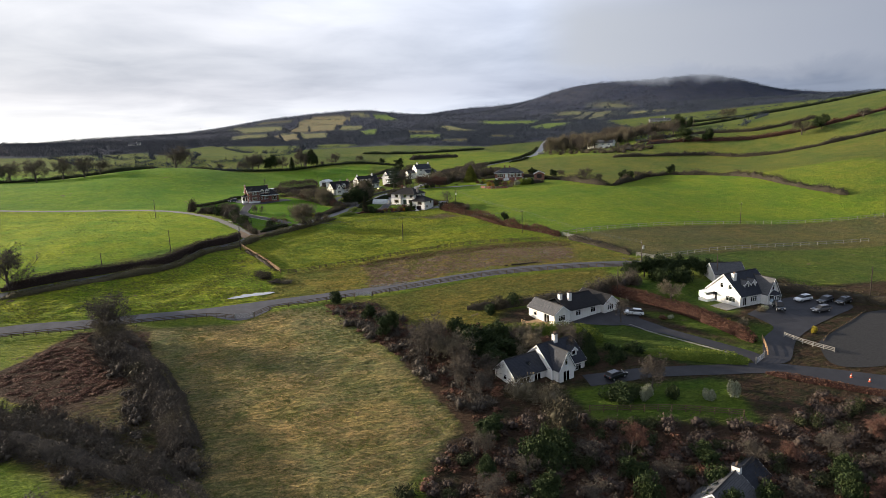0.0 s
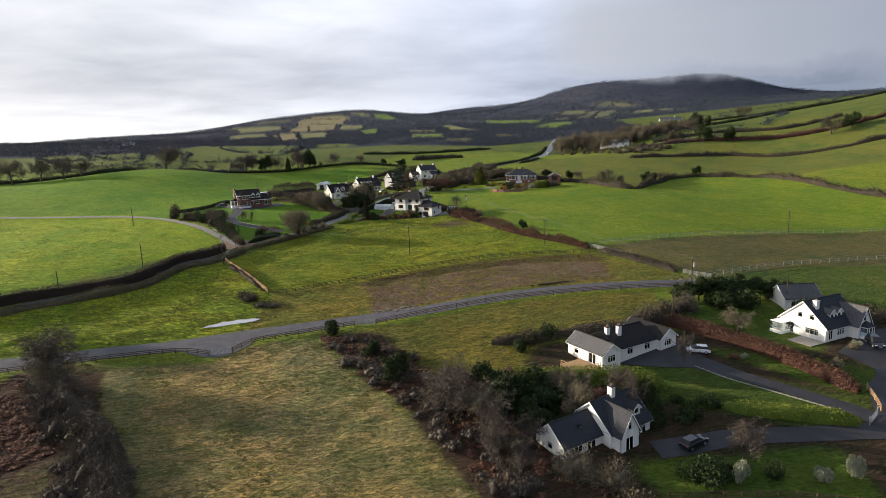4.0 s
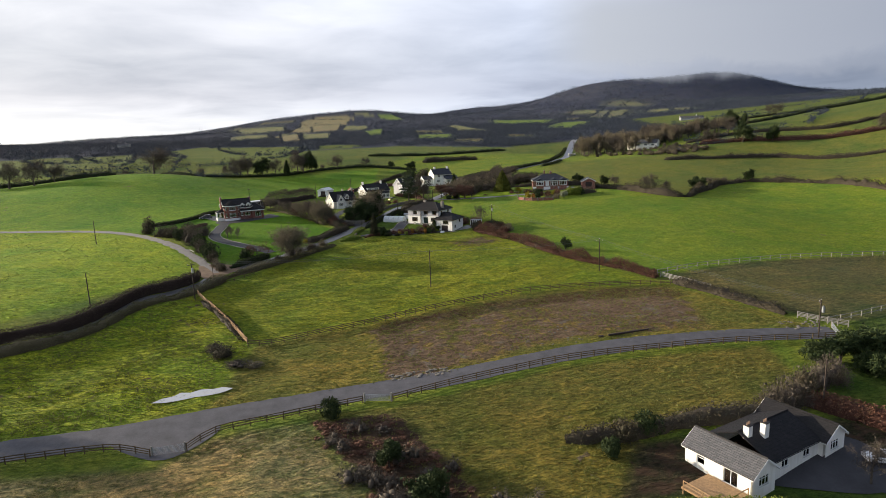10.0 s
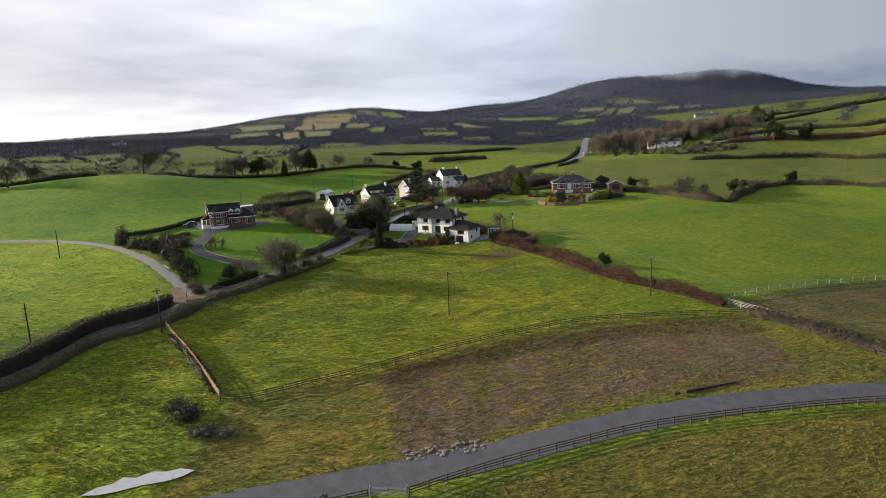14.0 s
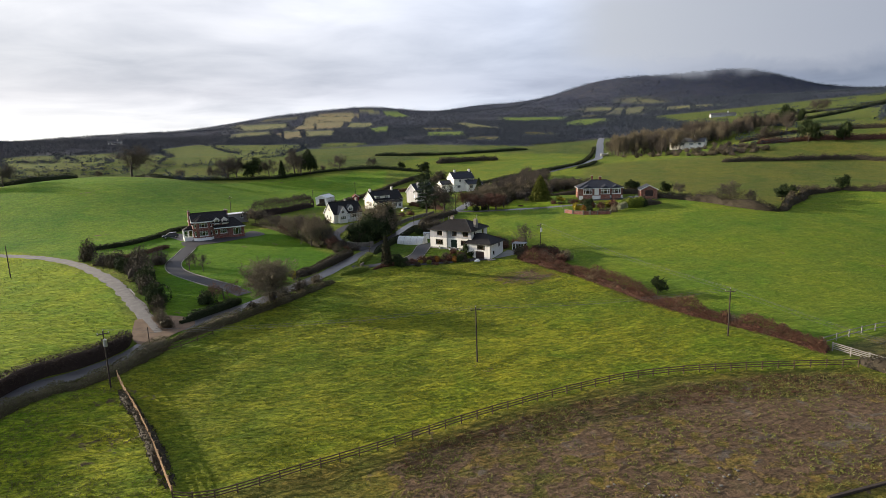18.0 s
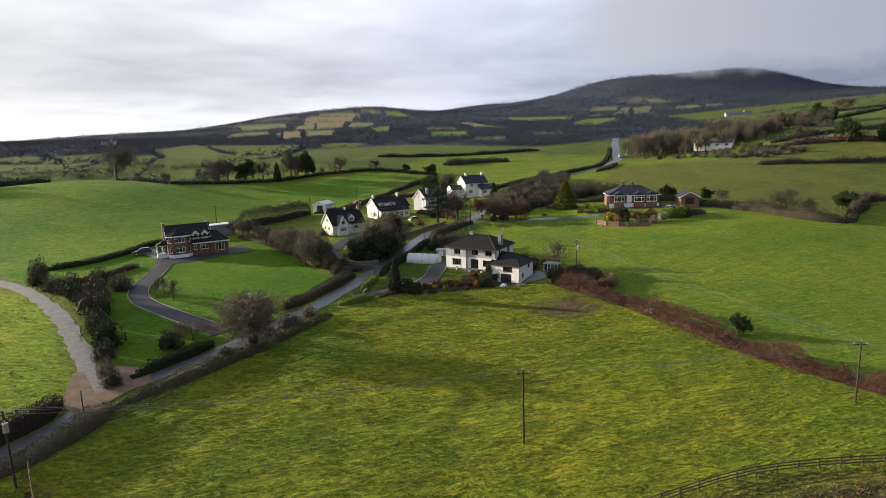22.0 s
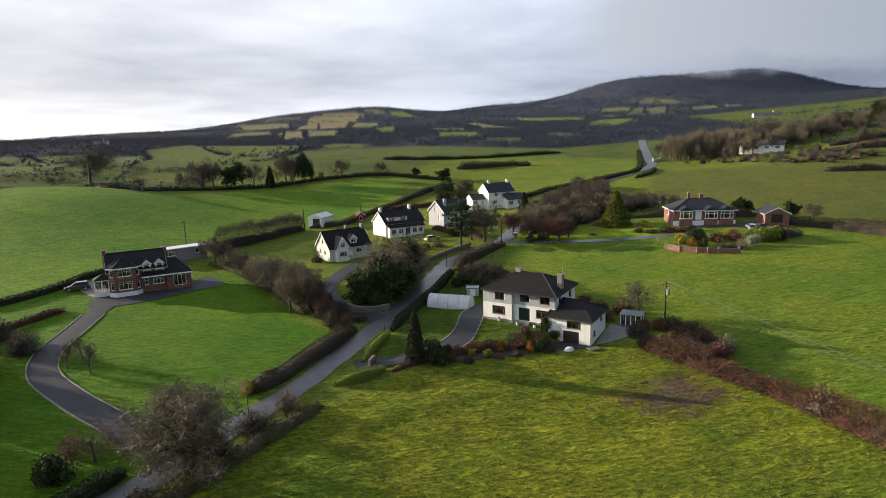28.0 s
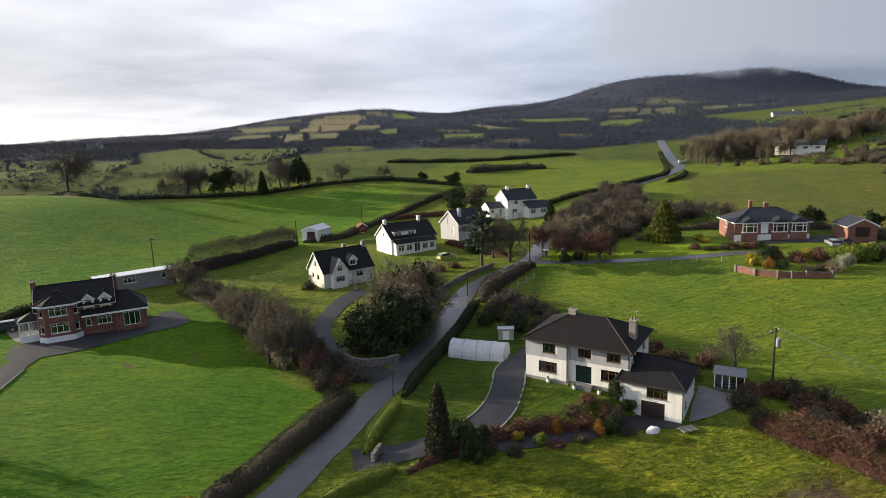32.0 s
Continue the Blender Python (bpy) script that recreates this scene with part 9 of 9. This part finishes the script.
def stone_wall(pts, high, label, size=0.5, deep=0.45):
    """A rough wall of separate stones in courses."""
    line = smooth_line(pts, 0.25)
    run = np.concatenate([[0], np.cumsum(np.linalg.norm(np.diff(line, axis=0), axis=1))])
    w = thing("stone_wall", pose(line[0][0], line[0][1], float(lie(*line[0]))), label, "wall")
    base = w.matrix_world.translation.copy()
    rng = random.Random(int(run[-1] * 10))
    rows = max(2, round(high / 0.3))
    nrm = sides(line)
    for r in range(rows):
        s = rng.uniform(0, size)
        while s < run[-1]:
            l = size * rng.uniform(0.7, 1.4)
            x, y = np.interp(s, run, line[:, 0]), np.interp(s, run, line[:, 1])
            i = min(len(line) - 1, int(np.searchsorted(run, s)))
            turn = math.degrees(math.atan2(-nrm[i][0], nrm[i][1]))
            o = new("stone", STONES[rng.randint(0, 4)])
            o.parent = w
            z = float(lie(x, y)) - base.z + (r + 0.4) * high / rows
            o.matrix_basis = pose(x - base.x, y - base.y, z, rng.uniform(-6, 6), rng.uniform(-6, 6), turn + rng.uniform(-6, 6)) @ Matrix.Diagonal((l * 1.05, deep * rng.uniform(0.85, 1.15), high / rows * 1.12, 1))
            s += l
    return w


stone_wall([(10, 292.2), (13.2, 298.4), (18.8, 306.2), (25, 312.1)], 1.1, "grey rubble stone wall beside the lane")
stone_wall([(-4.6, 267.5), (-2.7, 265.7), (-0.1, 265.4), (2.6, 266.5)], 1.2, "curved grey stone wall at a driveway mouth", 0.45)
stone_wall([(-1.2, 244), (-0.4, 245.7)], 1.0, "short stone gate wall beside a clipped hedge", 0.4)


def garden_wall():
    w = thing("garden_wall", pose(71, 286, float(lie(71, 286))), "brown block garden wall with piers below a shrubbery", "wall")
    base = w.matrix_world.translation.copy()
    line = smooth_line([(66.8, 291.8), (68.3, 288.4), (71.0, 286.0), (75.0, 284.0), (78.8, 282.6)], 2.2)
    for i, q in enumerate(line):
        z = float(lie(*q)) - base.z
        x, y = q[0] - base.x, q[1] - base.y
        part("pier", boxes(((x - 0.2, y - 0.2, z - 0.6), (x + 0.2, y + 0.2, z + 1.35))), "stone", w)
        if i + 1 < len(line):
            d = line[i + 1] - q
            L = float(np.linalg.norm(d))
            m = pose(x, y, z, 0, 0, math.degrees(math.atan2(d[1], d[0])))
            p = part("panel", boxes(((0.21, -0.1, -0.9), (L - 0.21, 0.1, 1.1))), "brick", w)
            p.matrix_basis = m
            c = part("coping", boxes(((0.21, -0.14, 1.104), (L - 0.21, 0.14, 1.18))), "stone", w)
            c.matrix_basis = m


garden_wall()


def kerbs(pts, off, label):
    """Pale kerb stones along one edge of a driveway."""
    line = smooth_line(pts, 0.9)
    n = sides(line)
    q = line + n * off
    k = thing("kerb", pose(q[0][0], q[0][1], float(lie(*q[0]))), label, "kerb")
    base = k.matrix_world.translation.copy()
    me = unit_box("kerb_stone", "kerb")
    for a, b in zip(q, q[1:]):
        c = (a + b) / 2
        d = b - a
        o = new("kerb_stone", me)
        o.parent = k
        o.matrix_basis = pose(c[0] - base.x, c[1] - base.y, float(lie(*c)) - base.z - 0.1, 0, 0, math.degrees(math.atan2(d[1], d[0]))) @ Matrix.Diagonal((np.linalg.norm(d) * 0.985, 0.16, 0.25, 1))


DRIVE = [(-28.5, 231), (-30, 232.4), (-37, 238.5), (-44, 246), (-47.2, 254), (-47.6, 263), (-48.0, 271)]
kerbs(DRIVE, 1.85, "pale concrete kerb along a curving driveway")
kerbs(DRIVE, -1.85, "pale concrete kerb along a curving driveway")
FDRIVE = [(8.5, 247.6), (12.0, 251.2), (14.8, 256), (16.2, 260.2), (18.6, 263.8)]
kerbs(FDRIVE, 1.95, "pale concrete kerb beside the farmhouse driveway")
kerbs(FDRIVE, -1.95, "pale concrete kerb beside the farmhouse driveway")
kerbs([(59.3, 104), (62.4, 99.4), (66.6, 95), (73, 88.4)], -0.2, "pale kerb along a bungalow driveway")


# ---- vehicles ----
PAINT = {}


def car(x, y, turn, color, label, high=1.45, length=4.3, lift=0.1):
    key = tuple(color)
    if key not in PAINT:
        PAINT[key] = car_paint("car_paint", color)
    z = float(lie(x, y)) + lift
    dx, dy = math.cos(radians(turn)), math.sin(radians(turn))
    pitch = math.degrees(math.atan2(float(lie(x + dx, y + dy)) - float(lie(x - dx, y - dy)), 2))
    c = thing("car", pose(x, y, z, 0, 0, turn) @ pose(0, 0, 0, 0, -pitch, 0), label, "car", "parked cars")
    W, L = 1.76, length
    prof = [(-0.5, 0.32), (-0.5, 0.72), (-0.47, 0.92), (-0.2, 0.98), (0.22, 0.96), (0.44, 0.82), (0.5, 0.62), (0.5, 0.32)]
    bm = bmesh.new()
    a = [bm.verts.new((u * L, -W / 2 * (0.96 if zz > 0.9 else 1), zz)) for u, zz in prof]
    b = [bm.verts.new((u * L, W / 2 * (0.96 if zz > 0.9 else 1), zz)) for u, zz in prof]
    n = len(prof)
    bm.faces.new(a[::-1])
    bm.faces.new(b)
    for i in range(n):
        j = (i + 1) % n
        bm.faces.new((a[i], a[j], b[j], b[i]))
    bmesh.ops.recalc_face_normals(bm, faces=bm.faces[:])
    body = part("body", bm, PAINT[key], c, "", 0.06)
    for wx in (-0.31 * L, 0.31 * L):
        for sy in (-1, 1):
            bm = bmesh.new()
            cyl(bm, (wx, sy * (W / 2 - 0.2), 0.32), (wx, sy * (W / 2 + 0.02), 0.32), 0.32, n=16)
            t = part("wheel", bm, "tyre", c)
            bm = bmesh.new()
            cyl(bm, (wx, sy * (W / 2 + 0.021), 0.32), (wx, sy * (W / 2 + 0.035), 0.32), 0.2, n=10)
            part("rim", bm, "steel", t)
    roof = [(-0.46, 0.95), (-0.38, high - 0.05), (-0.2, high), (0.06, high - 0.02), (0.27, 0.96)]
    bm = bmesh.new()
    a = [bm.verts.new((u * L, -W / 2 * (0.93 if zz < 1 else 0.76), zz)) for u, zz in roof]
    b = [bm.verts.new((u * L, W / 2 * (0.93 if zz < 1 else 0.76), zz)) for u, zz in roof]
    bm.faces.new(a[::-1])
    bm.faces.new(b)
    for i in range(len(roof)):
        j = (i + 1) % len(roof)
        bm.faces.new((a[i], a[j], b[j], b[i]))
    bmesh.ops.recalc_face_normals(bm, faces=bm.faces[:])
    part("glasshouse", bm, "black", c, "dark tinted car windows", 0.03)
    part("roof_panel", boxes(((-0.37 * L, -W * 0.37, high - 0.03), (0.05 * L, W * 0.37, high + 0.02))), PAINT[key], c, "", 0.015)
    for sy in (-1, 1):
        part("headlight", boxes(((0.462 * L, sy * 0.62 - 0.2, 0.64), (0.505 * L, sy * 0.62 + 0.2, 0.76))), "ceramic", c)
        part("tail_light", boxes(((-0.505 * L, sy * 0.68 - 0.14, 0.7), (-0.48 * L, sy * 0.68 + 0.14, 0.88))), "red_paint", c)
    part("number_plate", boxes(((0.502 * L, -0.25, 0.42), (0.51 * L, 0.25, 0.53))), "white_paint", c)


car(62.3, 108.3, 160, (0.75, 0.76, 0.77), "white hatchback parked outside a bungalow")
car(46.8, 83.4, 20, (0.012, 0.015, 0.02), "dark saloon car parked beside a white house")
car(95.8, 104.4, 250, (0.015, 0.018, 0.022), "black off-roader parked in a tarmac yard", 1.75)
car(105.4, 108.6, 190, (0.75, 0.75, 0.76), "white hatchback parked in a tarmac yard")
car(109.6, 106.6, 200, (0.02, 0.022, 0.025), "black hatchback parked in a tarmac yard")
car(104.6, 102.0, 185, (0.10, 0.10, 0.105), "grey hatchback parked in a tarmac yard")
car(113.2, 105.2, 200, (0.02, 0.02, 0.02), "dark car parked beside a hedge")
car(-57.3, 286.8, 200, (0.025, 0.032, 0.045), "dark blue family car parked on paving", 1.6, 4.5)
car(94.1, 301.2, 70, (0.30, 0.33, 0.37), "silver-blue car parked by a garage")
car(96.9, 301.7, 75, (0.03, 0.03, 0.035), "dark car parked by a garage")
car(16.5, 323.8, 30, (0.35, 0.40, 0.10), "lime green car beside a grey house")


# ---- small things ----
def cone(x, y):
    c = thing("traffic_cone", pose(x, y, float(lie(x, y)) + 0.09), "orange traffic cone on dark tarmac", "cone", "traffic cones")
    part("base", boxes(((-0.2, -0.2, 0), (0.2, 0.2, 0.04))), "cone", c)
    for z0, z1, mat in ((0.04, 0.3, "cone"), (0.3, 0.48, "white_paint"), (0.48, 0.75, "cone")):
        bm = bmesh.new()
        cyl(bm, (0, 0, z0), (0, 0, z1), 0.17 - 0.18 * z0, 0.17 - 0.18 * z1, 10)
        part("sleeve" if mat == "white_paint" else "shell", bm, mat, c)


for x, y in ((88.6, 75.6), (90.6, 73.6), (93.0, 71.2)):
    cone(x, y)


def trampoline():
    t = thing("trampoline", pose(32.8, 70.6, float(lie(32.8, 70.6))), "round garden trampoline with dark net", "trampoline")
    bm = bmesh.new()
    cyl(bm, (0, 0, 0.72), (0, 0, 0.78), 1.6, n=20)
    part("mat", bm, "black", t)
    for i in range(6):
        a = i * math.pi / 3
        x, y = 1.62 * math.cos(a), 1.62 * math.sin(a)
        bm = bmesh.new()
        cyl(bm, (x, y, -0.3), (x, y, 2.5), 0.03, n=6)
        part("pole", bm, "steel", t)
    for z in (1.2, 1.8, 2.45):
        bm = bmesh.new()
        for i in range(20):
            a, b = i * math.pi / 10, (i + 1) * math.pi / 10
            cyl(bm, (1.62 * math.cos(a), 1.62 * math.sin(a), z), (1.62 * math.cos(b), 1.62 * math.sin(b), z), 0.02, n=4)
        part("net_ring", bm, "black", t)


trampoline()


def log_and_rubble():
    rng = random.Random(4)
    l = thing("timber_beam", pose(44.5, 149.0, float(lie(48, 149.6)) + 0.02, 0, 0, 9), "long dark timber beam lying on bare soil", "beam")
    part("beam", boxes(((0, -0.18, 0), (8.6, 0.18, 0.32))), "pole_wood", l, "", 0.03)
    part("offcut", boxes(((-2.0, -0.2, 0), (-1.1, 0.2, 0.3))), "pole_wood", l, "", 0.03)
    places = [(rng.uniform(4, 14), rng.uniform(142.2, 144.6), rng.uniform(0.2, 0.55)) for i in range(90)]
    places += [(rng.uniform(24, 40), rng.uniform(148, 156), rng.uniform(0.12, 0.3)) for i in range(50)]
    places += [(rng.uniform(78, 86), rng.uniform(144, 149), rng.uniform(0.2, 0.5)) for i in range(40)]
    src = STONES[0]
    v = np.array([q.co[:] for q in src.vertices])
    src.calc_loop_triangles()
    f = np.array([t.vertices[:] for t in src.loop_triangles])
    geos = []
    for x, y, s in places:
        geos.append((v * np.array((s * rng.uniform(0.7, 1.4), s, s * 0.5)) + np.array((x, y, float(lie(x, y)) + s * 0.1)), f))
    tagged(new("rubble", mesh_np("rubble", *join_geo(geos), M["stone"])), "broken grey rubble strewn on bare soil", "rubble", kind="stuff")


log_and_rubble()


def farm_clutter():
    b = thing("builders_bag", pose(27.8, 245.4, float(lie(27.8, 245.4)) + 0.1, 0, 0, 20), "crumpled white builders bag in long grass", "bag")
    bm = bmesh.new()
    bmesh.ops.create_icosphere(bm, subdivisions=2, radius=0.7, matrix=Matrix.Diagonal((1.2, 0.8, 0.7, 1)))
    for v in bm.verts:
        v.co += Vector(noise.noise_vector(v.co * 2.0)) * 0.18
    part("sack", bm, "rug", b)
    s = thing("wooden_pallet", pose(31.4, 244.8, float(lie(31.4, 244.8)) + 0.12, 0, 0, 8), "pale wooden pallet lying on grass", "pallet")
    for i in range(5):
        part("slat", boxes(((-0.9, -0.5 + i * 0.24, 0.1), (0.9, -0.36 + i * 0.24, 0.14))), "wood_white", s)
    for i in range(3):
        part("bearer", boxes(((-0.9 + i * 0.85, -0.5, 0), (-0.8 + i * 0.85, 0.6, 0.098))), "wood_white", s)
    for x, y in ((19.8, 256.0), (24.5, 251.8), (22.2, 253.6)):
        p = thing("flower_pot", pose(x, y, float(lie(x, y)) + 0.15), "pale stone flower pot with a small plant", "pot", "garden pots")
        bm = bmesh.new()
        cyl(bm, (0, 0, -0.5), (0, 0, 0.3), 0.16, 0.24, 10)
        part("pot", bm, "rug", p)
        v, f = bush_geo(5, 60, 0.3)
        ob = new("plant", mesh_np("plant", v * np.array((0.3, 0.3, 0.4)) + np.array((0, 0, 0.26)), f, M["hedge_green"]))
        ob.parent = p
    w = thing("water_tank", pose(-9.0, 364, float(lie(-9, 364))), "round blue plastic tank beside a shed", "tank")
    bm = bmesh.new()
    cyl(bm, (0, 0, -0.2), (0, 0, 1.0), 0.7, 0.7, 14)
    part("tank_body", bm, car_paint("blue_plastic", (0.02, 0.10, 0.28)), w)
    bm = bmesh.new()
    cyl(bm, (0, 0, 1.0), (0, 0, 1.12), 0.5, 0.2, 14)
    part("lid", bm, "black", w)
    t = thing("roadside_wall", pose(157.5, 481.5, float(lie(160, 484)), 0, 0, 40), "white painted wall at a roadside entrance", "wall")
    part("wall_panel", boxes(((0, -0.2, -1.0), (9.0, 0.2, 1.3))), "render_white", t)
    for u in (0, 9.2):
        part("pier", boxes(((u - 0.35, -0.35, -1.0), (u + 0.35, 0.35, 1.7))), "render_white", t)
    for x, y, h in ((38.0, 317.2, 1.4), (41.6, 316.2, 1.4)):
        g = thing("gate_pier", pose(x, y, float(lie(x, y))), "white capped gate pier at a driveway", "pier", "driveway piers")
        part("shaft", boxes(((-0.3, -0.3, -0.4), (0.3, 0.3, h))), "stone", g)
        part("cap", boxes(((-0.55, -0.55, h + 0.004), (0.55, 0.55, h + 0.18))), "white_paint", g)
    r = thing("track_barrier", pose(-47.8, 228.0, float(lie(-47.8, 228)), 0, 0, -62), "pale timber rail beside the gravel track", "barrier")
    part("rail", boxes(((-2.5, -0.06, 0.8), (2.5, 0.06, 1.0))), "wood_white", r)
    for u in (-2.3, 0, 2.3):
        part("post", boxes(((u - 0.06, -0.06, -0.6), (u + 0.06, 0.06, 0.798))), "wood_white", r)


farm_clutter()


# ---- grass that stands up ----
def tufts(name, poly, n, tall, seed, label, mat="grass_blade", spread=0.28, per=7):
    p = scatter(poly, n, seed) if n < 3000 else None
    rng = np.random.RandomState(seed)
    if p is None:
        q = np.array(poly, float)
        p = rng.uniform(q.min(0), q.max(0), (n * 2, 2))
        p = p[inside(poly, p[:, 0], p[:, 1])][:n]
    keep = np.array([noise.noise(Vector((x * 0.12, y * 0.12, seed))) for x, y in p]) + rng.uniform(-0.5, 0.5, len(p)) > -0.1
    p = p[keep]
    k = len(p) * per
    s = np.repeat(rng.uniform(0.5, 1.3, len(p)) * tall, per)
    base = np.repeat(np.stack([p[:, 0], p[:, 1], lie(p[:, 0], p[:, 1])], 1), per, 0)
    base[:, :2] += rng.normal(size=(k, 2)) * spread * 0.5
    way = rng.normal(size=(k, 3)) * 0.55
    way[:, 2] = 1.0
    way /= np.linalg.norm(way, axis=1)[:, None]
    v, f = blades(rng, base, way, s, 0.09)
    tagged(new(name, mesh_np(name, v, f, M[mat])), label, "grass", kind="stuff")


tufts("rough_grass", FIELDS[0][0], 14000, 0.20, 1, "coarse olive winter grass tussocks")
tufts("rough_grass", FIELDS[6][0], 12000, 0.24, 2, "coarse tussocky grass on a rough slope")
tufts("rough_grass", FIELDS[2][0], 7000, 0.24, 3, "coarse grass and weeds round bare soil")
tufts("rough_grass", FIELDS[1][0], 5000, 0.24, 4, "coarse grass in a roadside paddock")
tufts("pasture_grass", FIELDS[7][0], 24000, 0.17, 8, "grazed grass in a sunlit pasture", "pasture_blade", 0.34, 6)
tufts("pasture_grass", FIELDS[15][0], 16000, 0.17, 9, "grazed grass in a sunlit pasture", "pasture_blade", 0.34, 6)
tufts("bank_weeds", BANK, 1500, 0.24, 6, "brown weeds and coarse grass on an eroded bank", "bracken", 0.5)
tufts("bank_grass", BANK, 1700, 0.22, 7, "pale straw grass on an eroded bank", spread=0.5)

# ---- cloud lying on the hill tops ----
def cloud_bank(name, az0, az1, dist, zbase, ztop, seed, slope=0.0, tones=((0.37, 0.39, 0.43), (0.185, 0.21, 0.27))):
    """A thin far veil of cloud in front of the summits, ragged below and fading into the sky above."""
    m, k = material("hill_cloud")
    g = k.n("ShaderNodeTexCoord").outputs["UV"]
    s = k.n("ShaderNodeSeparateXYZ", {0: g})
    p = k.n("ShaderNodeCombineXYZ", {0: k.math("MULTIPLY", s.outputs[0], 5.0), 1: k.math("MULTIPLY", s.outputs[1], 1.4), 2: seed}).outputs[0]
    n = k.noise(p, 1.6, 6, 0.6, 0.4)
    lift = k.math("ADD", s.outputs[1], k.math("MULTIPLY_ADD", n, 0.30, -0.15))
    low = k.ramp(lift, [(0.10, (0, 0, 0)), (0.19, (0.55, 0.55, 0.55)), (0.29, (1, 1, 1))], "EASE")
    high = k.ramp(s.outputs[1], [(0.55, (1, 1, 1)), (1.0, (0, 0, 0))], "EASE")
    ends = k.ramp(s.outputs[0], [(0.0, (0, 0, 0)), (0.16, (1, 1, 1)), (0.9, (1, 1, 1)), (1.0, (0, 0, 0))], "EASE")
    a = k.math("MULTIPLY", k.math("MULTIPLY", low, high), ends)
    col = k.ramp(s.outputs[0], [(0.0, tones[0]), (1.0, tones[1])])
    # the veil emits a sky-matched tone in place of daylight on the cloud
    glow = k.n("ShaderNodeEmission", {0: col, 1: 0.86}).outputs[0]
    clear = k.n("ShaderNodeBsdfTransparent").outputs[0]
    k.n("ShaderNodeOutputMaterial", {0: k.n("ShaderNodeMixShader", {0: k.math("MULTIPLY", a, 0.96), 1: clear, 2: glow}).outputs[0]})
    nu, nv = 40, 10
    v, uv = [], []
    for j in range(nv + 1):
        for i in range(nu + 1):
            f, h = i / nu, j / nv
            t = radians(az0 + (az1 - az0) * f)
            v.append((dist * math.sin(t), dist * math.cos(t), zbase - slope * f + (ztop - zbase + slope * f) * h))
            uv.append((f, h))
    i = (np.arange(nv)[:, None] * (nu + 1) + np.arange(nu)[None, :]).ravel()
    me = mesh_np(name, np.array(v), np.stack([i, i + 1, i + nu + 2, i + nu + 1], 1), m)
    lay = me.uv_layers.new(name="UVMap")
    idx = np.zeros(len(me.loops), np.int32)
    me.loops.foreach_get("vertex_index", idx)
    lay.data.foreach_set("uv", np.array(uv, np.float32)[idx].ravel())
    ob = tagged(new(name, me), "low grey cloud hiding the hill tops", "cloud", kind="structure")
    ob.visible_shadow = False


cloud_bank("backdrop_cloud", 16, 56, 1560, 128, 420, 3.0, 85)
